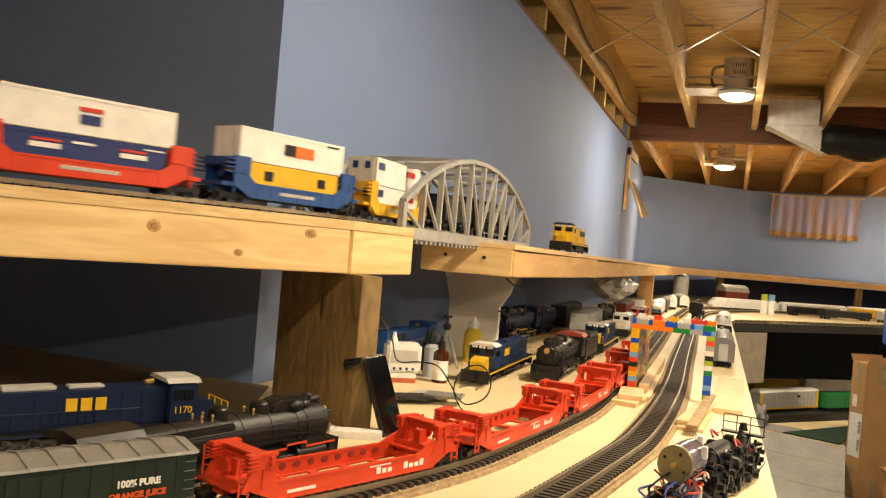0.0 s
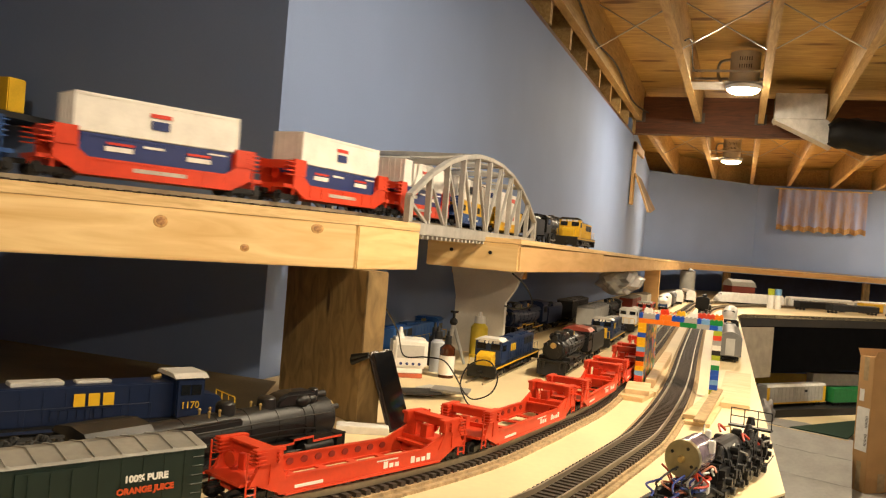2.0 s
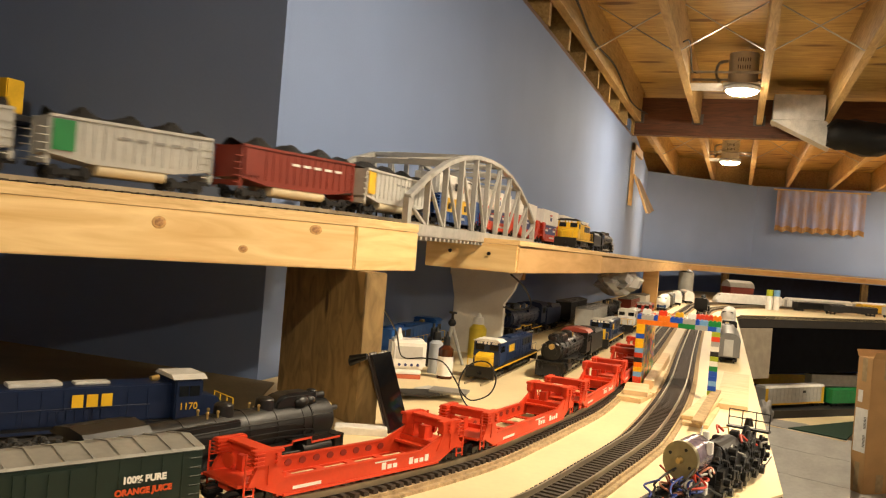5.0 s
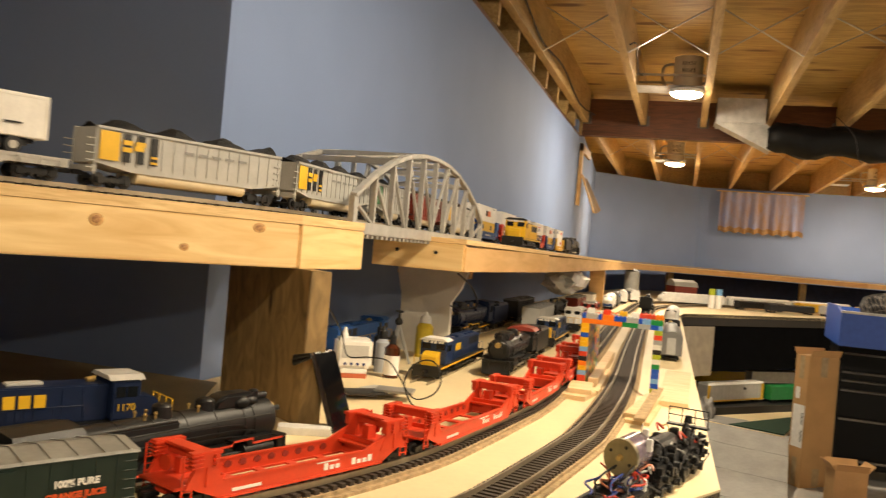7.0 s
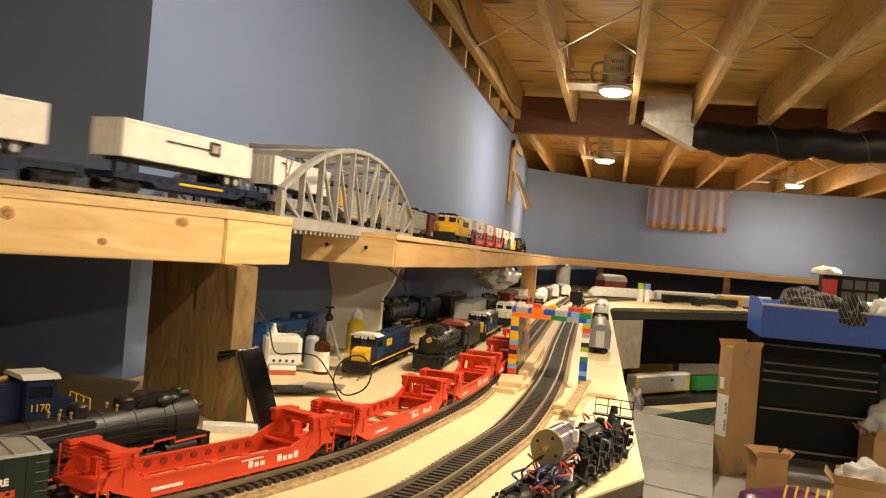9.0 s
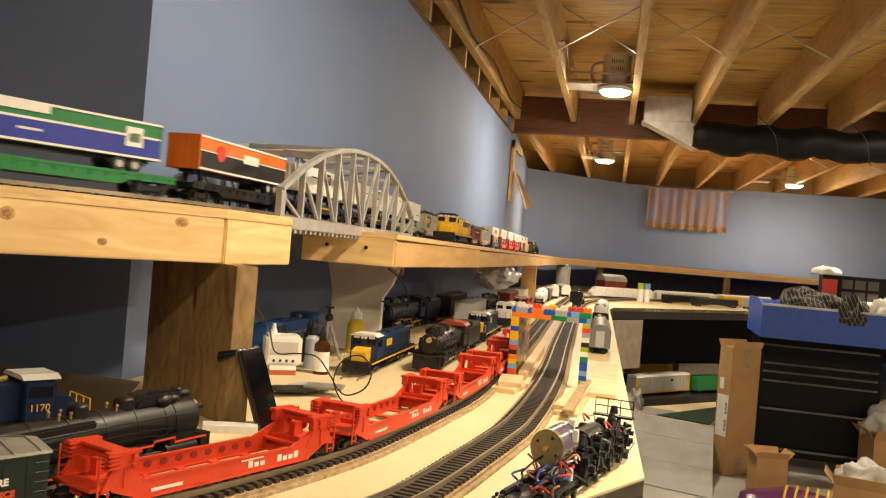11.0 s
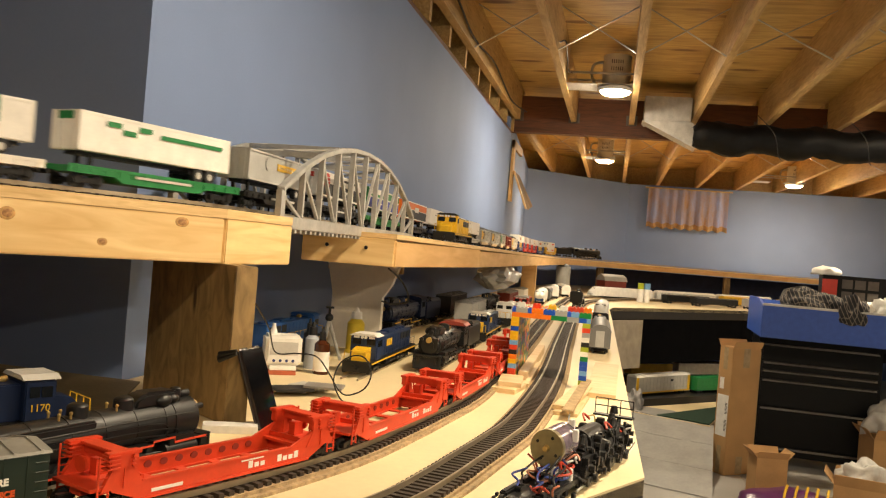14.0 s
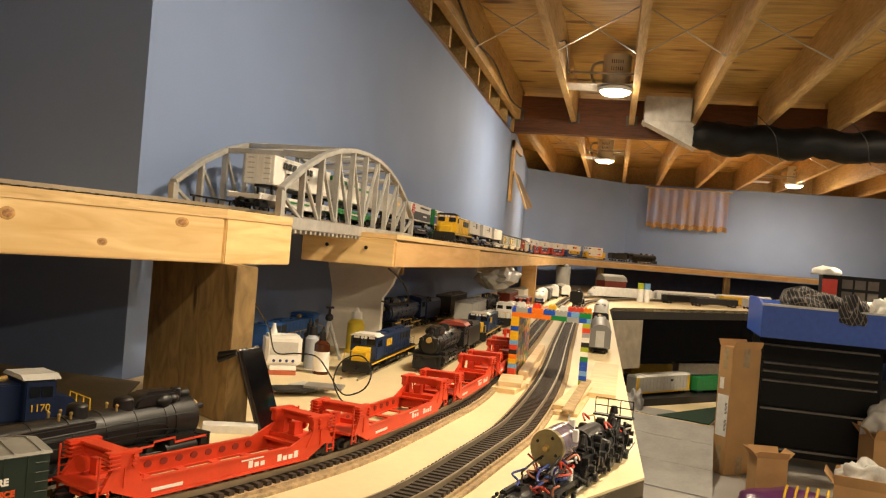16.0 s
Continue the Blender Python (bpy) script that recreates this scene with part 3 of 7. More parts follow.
def well_body(t, L, material, empty=False, marks=WHITE):
    """Deep-well container car: side sills, raised ends with ladders, end platforms."""
    h = L / 2
    w = 0.0305
    we = h - 0.058
    for s in (-1, 1):
        bm = bmesh.new()
        prism(bm, [(-h + 0.03, 0.024), (-h + 0.03, 0.046), (-we - 0.012, 0.046), (-we + 0.012, 0.028), (we - 0.012, 0.028), (we + 0.012, 0.046), (h - 0.03, 0.046), (h - 0.03, 0.024), (we, 0.009), (-we, 0.009)], "y", s * w - 0.0015, s * w + 0.0015)
        cube(bm, -we, s * w - 0.003, 0.0085, we, s * w + 0.003, 0.0115)
        cube(bm, -we + 0.01, s * w - 0.0026, 0.0265, we - 0.01, s * w + 0.0026, 0.0292)
        for k in range(7):
            x = -we + 0.012 + (2 * we - 0.024) * k / 6
            if not empty:
                cube(bm, x - 0.001, s * w - 0.0022, 0.011, x + 0.001, s * w + 0.0022, 0.028)
        part("side_sill", bm, material, t)
        decal(t, "lettering_bar", -0.035, 0.035, 0.0165, 0.0215, w + 0.0018, marks)
        for e in (-1, 1):
            bm = bmesh.new()
            x = e * (h - 0.042)
            cube(bm, x - 0.014, s * w - 0.003, 0.040, x + 0.014, s * w + 0.003, 0.064, 0.001)
            for k in range(4):
                cube(bm, x - 0.0135 + e * 0.017, s * w - 0.004, 0.040 + k * 0.006, x + 0.0035 + e * 0.017, s * w + 0.004, 0.0415 + k * 0.006)
            cube(bm, x + e * 0.014 - 0.001, s * w - 0.004, 0.012, x + e * 0.014 + 0.001, s * w - 0.002, 0.064)
            part("ladder", bm, material, t)
    for e in (-1, 1):
        x = e * (h - 0.036)
        bm = bmesh.new()
        cube(bm, x - 0.024, -w + 0.001, 0.022, x + 0.024, w - 0.001, 0.027)
        cube(bm, x - e * 0.020 - 0.002, -w + 0.001, 0.010, x - e * 0.020 + 0.002, w - 0.001, 0.046)
        cube(bm, x + e * 0.010 - 0.002, -w, 0.050, x + e * 0.010 + 0.002, w, 0.062, 0.001)
        cube(bm, x - 0.026, -0.008, 0.014, x + 0.026, 0.008, 0.022)
        part("end_platform", bm, material, t)
        bm = bmesh.new()
        tube(bm, (x + 0.004, 0.012, 0.044), (x + 0.007, 0.012, 0.044), 0.008, n=14)
        part("brake_wheel", bm, material, t)
        bogie(t, e * (h - 0.034))
        coupler(t, e * (h - 0.012), e)
    bm = bmesh.new()
    cube(bm, -we, -w + 0.002, 0.008, we, w - 0.002, 0.0105)
    for k in range(5):
        x = -we + 0.02 + (2 * we - 0.04) * k / 4
        cube(bm, x - 0.004, -w + 0.002, 0.0105, x + 0.004, w - 0.002, 0.013)
    part("well_floor", bm, material, t)
    return we


def stack_car(L, well, lower, upper, label, style):
    t = thing("well_car", label, "train car", "upper train")
    we = well_body(t, L, well)
    a = we - 0.001
    low = container(t, -a, a, 0.0136, 0.045, lower)
    b = a + (0.009 if style != "twin" else 0.004)
    top = container(t, -b - (0.012 if style == "blue" else 0.0), b, 0.0592, 0.047, upper)
    y = 0.0276
    if style == "red":
        for p, (x0, x1, z0, z1, m) in ((top, (-0.016, 0.012, 0.088, 0.093, SIGNRED)), (top, (-0.014, 0.010, 0.073, 0.084, NAVY)), (low, (-0.07, -0.035, 0.039, 0.045, UWHITE)), (low, (-0.068, -0.034, 0.047, 0.050, SIGNRED)), (low, (0.036, 0.07, 0.039, 0.045, UWHITE)), (low, (0.036, 0.069, 0.047, 0.050, SIGNRED)), (low, (-0.022, 0.005, 0.048, 0.051, UWHITE)), (low, (0.066, 0.092, 0.052, 0.054, UWHITE))):
            decal(t, "marking", x0, x1, z0, z1, y, m, p)
    elif style == "blue":
        for p, (x0, x1, z0, z1, m) in ((top, (-0.026, -0.006, 0.076, 0.092, SATIN)), (top, (-0.0055, 0.032, 0.076, 0.092, ORANGE)), (low, (-0.06, -0.045, 0.036, 0.049, SATIN)), (low, (0.045, 0.06, 0.036, 0.049, SATIN)), (top, (0.06, 0.085, 0.100, 0.102, SATIN))):
            decal(t, "marking", x0, x1, z0, z1, y, m, p)
    else:
        for p, z in ((low, 0.040), (top, 0.086)):
            decal(t, "marking", -0.09, -0.065, z, z + 0.012, y, NAVY, p)
            decal(t, "marking", 0.03, 0.07, z, z + 0.010, y, SIGNRED, p)
            for yy in (-0.015, 0.008):
                bm = bmesh.new()
                cube(bm, -b - 0.0025, yy, z, -b - 0.001, yy + 0.009, z + 0.012)
                part("marking", bm, NAVY, p)
    return t


def hopper_car(L, body, panel, stripe, label, group="upper train", coal=True):
    t = thing("hopper_car", label, "train car", group)
    h = L / 2 - 0.019
    bm = bmesh.new()
    prism(bm, [(-h, 0.030), (-h, 0.074), (h, 0.074), (h, 0.030), (h - 0.05, 0.022), (-h + 0.05, 0.022)], "y", -0.0285, 0.0285)
    part("body", bm, body, t)
    for s in (-1, 1):
        for k in range(17):
            x = -h + 0.004 + (2 * h - 0.008) * k / 16
            bm = bmesh.new()
            cube(bm, x - 0.0011, s * 0.0285 - 0.0010, 0.029, x + 0.0011, s * 0.0285 + 0.0012, 0.074)
            part("rib", bm, body, t)
        bm = bmesh.new()
        cube(bm, -h, s * 0.0285 - 0.0025, 0.072, h, s * 0.0285 + 0.0025, 0.0755)
        part("top_chord", bm, body, t)
        bm = bmesh.new()
        tube(bm, (-h + 0.06, s * 0.018, 0.018), (h - 0.06, s * 0.018, 0.018), 0.009, n=14)
        part("tub", bm, TUB, t, "", 40)
    decal(t, "panel", -h + 0.004, -h + 0.030, 0.034, 0.070, 0.0312, panel)
    if stripe:
        for k in range(3):
            decal(t, "stripe", -h + 0.036 + k * 0.019, -h + 0.046 + k * 0.019, 0.034, 0.070, 0.0306, SATIN)
        for x0, z0 in ((0.034, 0.056), (0.034, 0.047), (0.052, 0.056), (0.050, 0.050)):
            decal(t, "marking", -h + x0, -h + x0 + 0.014, z0, z0 + 0.006, 0.0311, stripe)
        for z0 in (0.036, 0.043):
            decal(t, "marking", -h + 0.074, -h + 0.084, z0, z0 + 0.003, 0.0311, stripe)
    for k in range(5):
        decal(t, "lettering_bar", -0.02 + k * 0.022, -0.006 + k * 0.022, 0.056, 0.0595, 0.0300, FADED if body is not MAROON else UWHITE)
    for e in (-1, 1):
        bm = bmesh.new()
        cube(bm, e * h - 0.003, -0.0285, 0.018, e * h + 0.003, 0.0285, 0.026)
        for s in (-1, 1):
            cube(bm, e * h - 0.001, s * 0.028 - 0.001, 0.015, e * h + 0.001, s * 0.028 + 0.001, 0.07)
            for k in range(5):
                cube(bm, e * h - 0.012, s * 0.0295 - 0.001, 0.022 + k * 0.009, e * h + 0.001, s * 0.0295 + 0.001, 0.0232 + k * 0.009)
        part("end_frame", bm, body, t)
        bogie(t, e * (h - 0.03))
        coupler(t, e * h, e)
    if coal:
        bm = bmesh.new()
        nx, ny = 34, 8
        g = []
        for i in range(nx + 1):
            row = []
            for j in range(ny + 1):
                x = -h + 0.004 + (2 * h - 0.008) * i / nx
                y = -0.026 + 0.052 * j / ny
                e = (1 - (y / 0.027) ** 2)
                z = 0.070 + e * (0.009 + 0.011 * math.sin(i * 0.33 + L * 9) ** 2 + 0.005 * noise.noise(Vector((x * 60, y * 60, L))))
                row.append(bm.verts.new((x, y, z)))
            g.append(row)
        for i in range(nx):
            for j in range(ny):
                bm.faces.new((g[i][j], g[i + 1][j], g[i + 1][j + 1], g[i][j + 1]))
        part("coal_load", bm, COAL, t, "heaped black coal load")
    return t


def trailer_car(L, flat, label, top, low=None, style="", stripe=None):
    t = thing("trailer_flatcar", label, "train car", "upper train")
    h = L / 2 - 0.010
    bm = bmesh.new()
    prism(bm, [(-h, 0.018), (-h, 0.026), (h, 0.026), (h, 0.018), (h - 0.07, 0.018), (h - 0.085, 0.011), (-h + 0.085, 0.011), (-h + 0.07, 0.018)], "y", -0.029, 0.029)
    cube(bm, -h, -0.030, 0.0245, h, -0.0275, 0.0285)
    cube(bm, -h, 0.0275, 0.0245, h, 0.030, 0.0285)
    for k in range(14):
        x = -h + 0.01 + (2 * h - 0.02) * k / 13
        cube(bm, x - 0.001, -0.0305, 0.018, x + 0.001, 0.0305, 0.026)
    part("flatcar_deck", bm, flat, t)
    if stripe:
        decal(t, "stripe", -0.05, 0.05, 0.0195, 0.023, 0.0309, stripe)
    for e in (-1, 1):
        bogie(t, e * (h - 0.034))
        coupler(t, e * h, e)
    back, fore = {"small": (0.006, 0.026), "logo": (0.012, 0.050), "block": (0.055, 0.016)}.get(style, (0.012, 0.026))
    a, b = -h + back, h - fore
    z0, z1 = 0.047, 0.098
    body = container(t, a, b, z0, z1 - z0, top, 0.0265)
    if low:
        decal(t, "lower_band", a + 0.003, b - 0.003, z0 + 0.0035, z0 + 0.028, 0.0274, low, body)
    bm = bmesh.new()
    cube(bm, a + 0.01, -0.012, 0.042, b - 0.01, 0.012, 0.047)
    cube(bm, a + 0.028, -0.015, 0.030, a + 0.033, -0.011, 0.047)
    cube(bm, a + 0.028, 0.011, 0.030, a + 0.033, 0.015, 0.047)
    cube(bm, b - 0.075, -0.02, 0.038, b - 0.02, 0.02, 0.044)
    part("underframe", bm, SATIN, t)
    for x in (b - 0.060, b - 0.037):
        for s in (-1, 1):
            bm = bmesh.new()
            tube(bm, (x, s * 0.016, 0.0375), (x, s * 0.0255, 0.0375), 0.0100, n=18)
            w = part("tyre", bm, SOOT, t)
            bm = bmesh.new()
            tube(bm, (x, s * 0.0252, 0.0375), (x, s * 0.0262, 0.0375), 0.0050, n=14)
            part("hub", bm, LTGREY, w)
    y = 0.0280
    d = lambda x0, x1, za, zb, m: decal(t, "marking", x0, x1, za, zb, y, m, body)
    if style in ("greenblue", "orange", "round", "sign"):
        for za in (z0 + 0.0002, z1 - 0.0035):
            d(a + 0.001, b - 0.001, za, za + 0.003, UWHITE if style != "sign" else LTGREY)
    if style == "orange":
        d(a + 0.001, b - 0.001, z0 + 0.0275, z0 + 0.0290, UWHITE)
        for e in (-1, 1):
            bm = bmesh.new()
            tube(bm, (a + 0.060, e * 0.0276, 0.076), (a + 0.060, e * 0.0285, 0.076), 0.0125, n=20)
            part("roundel", bm, SIGNRED, body)
    if style == "small":
        d(b - 0.05, b - 0.03, 0.062, 0.064, SOOT)
        d(a + 0.03, a + 0.052, 0.0875, 0.0890, SOOT)
    if style == "logo":
        d(b - 0.11, b - 0.085, 0.072, 0.092, SOOT)
        d(b - 0.106, b - 0.089, 0.076, 0.088, UWHITE)
        d(-0.08, 0.02, 0.078, 0.080, SOOT)
    if style == "orange":
        d(-0.02, 0.03, 0.070, 0.084, UWHITE)
    if style == "greenblue":
        d(a + 0.004, b - 0.004, z0 + 0.028, z0 + 0.031, UWHITE)
        d(a + 0.05, a + 0.13, 0.085, 0.095, UWHITE)
        d(a + 0.028, a + 0.044, 0.083, 0.097, UWHITE)
        d(b - 0.055, b - 0.030, 0.062, 0.088, UWHITE)
        d(b - 0.05, b - 0.034, 0.068, 0.080, GREEN)
        d(-0.06, -0.03, 0.062, 0.065, UWHITE)
    if style == "round":
        for s in (-1, 1):
            bm = bmesh.new()
            tube(bm, (a + 0.036, s * 0.0276, 0.080), (a + 0.036, s * 0.0284, 0.080), 0.0165, n=28)
            r = part("roundel", bm, SIGNRED, body)
            for k in (-1, 0, 1):
                bm = bmesh.new()
                cube(bm, a + 0.024, s * 0.0287 - 0.0003, 0.079 + k * 0.007, a + 0.048, s * 0.0287 + 0.0003, 0.0803 + k * 0.007)
                part("lettering_bar", bm, UWHITE, r)
        d(-0.02, 0.10, 0.086, 0.091, SOOT)
        d(0.02, 0.07, 0.062, 0.067, UWHITE)
        bm = bmesh.new()
        cube(bm, a - 0.002, -0.012, 0.084, a - 0.0012, 0.010, 0.094)
        part("marking", bm, SIGNRED, body)
    if style == "sign":
        d(-0.03, 0.055, 0.072, 0.084, YELLOW)
        for k in range(7):
            d(-0.026 + k * 0.0115, -0.018 + k * 0.0115, 0.0755, 0.0805, UWHITE)
        for s in (-1, 1):
            bm = bmesh.new()
            tube(bm, (a + 0.075, s * 0.0276, 0.08), (a + 0.075, s * 0.0284, 0.08), 0.012, n=20)
            part("roundel", bm, GREY, body)
    if style == "stripes":
        for k in range(3):
            d(-0.10 + k * 0.026, -0.078 + k * 0.026, 0.083 - (k % 2) * 0.008, 0.090 - (k % 2) * 0.008, GREEN)
        d(-0.01, 0.11, 0.079, 0.085, GREEN)
        bm = bmesh.new()
        cube(bm, a - 0.002, -0.016, 0.086, a - 0.0012, 0.012, 0.096)
        part("marking", bm, GREEN, body)
    if style == "block":
        for k in range(3):
            d(-0.085 + k * 0.022, -0.068 + k * 0.022, 0.078, 0.090, SOOT)
        for k in range(4):
            d(-0.015 + k * 0.020, 0.0 + k * 0.020, 0.078, 0.090, SOOT)
        d(-0.065, 0.045, 0.069, 0.072, SOOT)
        d(b - 0.070, b - 0.042, 0.066, 0.098, GREEN)
        d(b - 0.069, b - 0.043, 0.056, 0.063, YELLOW)
        for k in range(5):
            for s in (-1, 1):
                bm = bmesh.new()
                cube(bm, a - 0.002, s * 0.015 - 0.006, 0.055 + k * 0.009, a - 0.0012, s * 0.015 + 0.006, 0.057 + k * 0.009)
                part("marking", bm, LTGREY, body)
    return t


def steam_loco(L, label, tender=True, trim=None, group="", cabroof=SATIN, boiler=SATIN, r=0.024, rich=False):
    """Steam engine facing +x with boiler, cab, rods and drivers; the tender follows."""
    t = thing("steam_locomotive", label, "locomotive", group)
    h = L / 2
    zc = 0.053 if rich else 0.058
    bm = bmesh.new()
    tube(bm, (-h * 0.45, 0, zc), (h * 0.72, 0, zc), r, n=28)
    part("boiler", bm, boiler, t, "", 40)
    for k in range(6):
        x = -h * 0.4 + h * 1.05 * k / 5
        bm = bmesh.new()
        tube(bm, (x - 0.001, 0, zc), (x + 0.001, 0, zc), r + 0.0008, n=28)
        part("boiler_band", bm, boiler, t, "", 40)
    bm = bmesh.new()
    tube(bm, (h * 0.72, 0, zc), (h * 0.90, 0, zc), r + 0.001, n=28)
    tube(bm, (h * 0.90, 0, zc), (h * 0.915, 0, zc), r - 0.002, r * 0.8, n=28)
    tube(bm, (h * 0.915, 0, zc), (h * 0.93, 0, zc), r * 0.45, n=20)
    for k in range(14):
        a = k * math.tau / 14
        ball(bm, (h * 0.905, math.cos(a) * r * 0.92, zc + math.sin(a) * r * 0.92), 0.0011, n=6)
    part("smokebox", bm, boiler, t, "", 40)
    bm = bmesh.new()
    tube(bm, (h * 0.93, 0, zc + r * 0.5), (h * 0.97, 0, zc + r * 0.5), 0.006, n=14)
    part("headlight", bm, BRASS, t)
    for name, x, rad, top in (("chimney", 0.80, 0.008, 0.016), ("sand_dome", 0.42, 0.013, 0.011), ("steam_dome", 0.12, 0.013, 0.012), ("bell", 0.62, 0.005, 0.012)):
        bm = bmesh.new()
        x *= h
        tube(bm, (x, 0, zc + r - 0.004), (x, 0, zc + r + top * 0.7), rad, rad * 0.94, n=18)
        ball(bm, (x, 0, zc + r + top * 0.7), rad * 0.94, 1, 1, 0.4, 14)
        part(name, bm, BRASS if name == "bell" else boiler, t, "", 40)
    for x in () if rich else (0.30, 0.52, -0.12):
        bm = bmesh.new()
        tube(bm, (x * h, 0.008, zc + r - 0.002), (x * h, 0.008, zc + r + 0.009), 0.002, n=8)
        part("valve", bm, BRASS, t)
    for s in (-1, 1):
        bm = bmesh.new()
        pipe(bm, [(-h * 0.4, s * (r + 0.003), zc + 0.012), (h * 0.3, s * (r + 0.003), zc + 0.012), (h * 0.85, s * (r + 0.002), zc + 0.010)], 0.001)
        part("handrail", bm, boiler, t)
        bm = bmesh.new()
        steps = [(-h * 0.45, 0.046), (h * 0.28, 0.046), (h * 0.28, 0.050), (h * 0.48, 0.050), (h * 0.48, 0.044), (h * 0.78, 0.044), (h * 0.95, 0.034)]
        if rich:
            steps = [(-h * 0.45, 0.022), (h * 0.12, 0.022), (h * 0.12, 0.033), (h * 0.52, 0.033), (h * 0.52, 0.037), (h * 0.68, 0.037), (h * 0.68, 0.031), (h * 0.93, 0.031)]
        for (xa, za), (xb, zb) in zip(steps[::1], steps[1:]):
            if abs(xb - xa) > 0.001:
                cube(bm, xa, min(s * 0.018, s * 0.033), za, xb, max(s * 0.018, s * 0.033), za + 0.002)
        part("running_board", bm, boiler, t)
        if trim:
            bm = bmesh.new()
            for (xa, za), (xb, zb) in zip(steps, steps[1:]):
                cube(bm, xa, s * 0.0335 - 0.0006, min(za, zb) - 0.0002, xb + 0.0008, s * 0.0335 + 0.0006, max(za, zb) + 0.0022 if abs(xb - xa) < 0.001 else za + 0.0022)
            part("trim_line", bm, trim, t)
        bm = bmesh.new()
        tube(bm, (h * 0.62, s * 0.026, 0.022), (h * 0.86, s * 0.026, 0.022), 0.009, n=16)
        cube(bm, h * 0.64, s * 0.026 - 0.007, 0.028, h * 0.84, s * 0.026 + 0.007, 0.040, 0.001)
        part("cylinder", bm, boiler, t, "", 40)
        for k in range(4):
            x = h * (0.48 - 0.24 * k)
            bm = bmesh.new()
            tube(bm, (x, s * 0.0145, 0.016), (x, s * 0.0185, 0.016), 0.016, n=22)
            tube(bm, (x, s * 0.0185, 0.016), (x, s * 0.0205, 0.016), 0.004, n=10)
            part("driver", bm, SOOT, t)
        bm = bmesh.new()
        cube(bm, -h * 0.25, s * 0.0215 - 0.0008, 0.009, h * 0.5, s * 0.0215 + 0.0008, 0.0125)
        cube(bm, -h * 0.0, s * 0.0232 - 0.0008, 0.012, h * 0.66, s * 0.0232 + 0.0008, 0.015)
        part("side_rod", bm, GREY, t)
    if rich:
        # feedwater casing, flues, piping, rivets and brass fittings
        bm = bmesh.new()
        prism(bm, [(h * 0.44, zc + r - 0.006), (h * 0.47, zc + r + 0.008), (h * 0.54, zc + r + 0.014), (h * 0.76, zc + r + 0.013), (h * 0.80, zc + r + 0.006), (h * 0.81, zc + r - 0.006)], "y", -0.013, 0.016)
        bmesh.ops.bevel(bm, geom=bm.edges[:], offset=0.004, segments=2, affect="EDGES")
        for x, y, rr in ((0.66, -0.012, 0.009), (0.74, -0.010, 0.007)):
            ball(bm, (x * h, y, zc + r + 0.002), rr, 1.5, 1.0, 0.9, 12)
        tube(bm, (h * 0.80, 0, zc + r + 0.004), (h * 0.90, 0, zc + r + 0.004), 0.005, n=12)
        part("feedwater_casing", bm, SATIN, t, "matt black casing on top of the boiler", 50)
        for s in (-1, 1):
            bm = bmesh.new()
            cube(bm, -h * 0.42, s * (r * 0.86) - 0.004, zc + r * 0.42, h * 0.16, s * (r * 0.86) + 0.004, zc + r * 0.80, 0.002)
            part("air_tank", bm, boiler, t)
            for zz, xa, xb in ((0.2, -0.4, 0.62), (-0.1, -0.2, 0.70), (-0.38, 0.1, 0.66)):
                bm = bmesh.new()
                k = math.sqrt(1 - zz * zz) * r + 0.001
                pipe(bm, smooth_path([(xa * h, s * k, zc + zz * r), (xa * h * 0.3 + xb * h * 0.6, s * k, zc + zz * r), (xb * h, s * k, zc + zz * r - 0.004), (xb * h + 0.006, s * k, zc - r * 0.6)], 5), 0.0011, 5)
                part("boiler_pipe", bm, boiler, t)
            bm = bmesh.new()
            for k in range(22):
                for x in (0.73, 0.885):
                    a = (k / 21 - 0.5) * math.pi
                    ball(bm, (x * h, s * math.cos(a) * (r + 0.001), zc + math.sin(a) * (r + 0.001)), 0.0008, n=5)
            part("rivet_row", bm, boiler, t)
            for x in (-0.02, 0.05, 0.34):
                bm = bmesh.new()
                tube(bm, (x * h, s * 0.009, zc + r - 0.003), (x * h, s * 0.009, zc + r + 0.003), 0.0014, n=8)
                ball(bm, (x * h, s * 0.009, zc + r + 0.004), 0.0022, n=8)
                part("pop_valve", bm, BRASS, t)
            bm = bmesh.new()
            tube(bm, (h * 0.90, s * 0.016, zc + r * 0.55), (h * 0.955, s * 0.016, zc + r * 0.55), 0.0038, n=10)
            part("marker_lamp", bm, SATIN, t)
            bm = bmesh.new()
            for k in range(5):
                cube(bm, h * (0.50 - 0.17 * k), s * 0.024 - 0.002, 0.020, h * (0.50 - 0.17 * k) + 0.012, s * 0.024 + 0.002, 0.034, 0.001)
            pipe(bm, [(h * 0.62, s * 0.027, 0.022), (h * 0.2, s * 0.027, 0.026), (h * 0.05, s * 0.027, 0.016)], 0.0014, 5)
            part("valve_gear", bm, SOOT, t)
        bm = bmesh.new()
        cube(bm, h * 0.90, -0.030, 0.031, h * 0.99, 0.030, 0.034, 0.0006)
        for y in (-0.028, -0.017, 0.017, 0.028):
            cube(bm, h * 0.965, y - 0.0022, 0.004, h * 0.985, y + 0.0022, 0.031, 0.0005)
        part("pilot_deck", bm, SATIN, t)
    bm = bmesh.new()
    cube(bm, -h * 0.5, -0.014, 0.018, h * 0.9, 0.014, 0.034)
    cube(bm, h * 0.90, -0.031, 0.018, h * 0.96, 0.031, 0.030, 0.001)
    prism(bm, [(h * 0.96, 0.026), (h * 0.96, 0.004), (h * 1.0, 0.004)], "y", -0.026, 0.026)
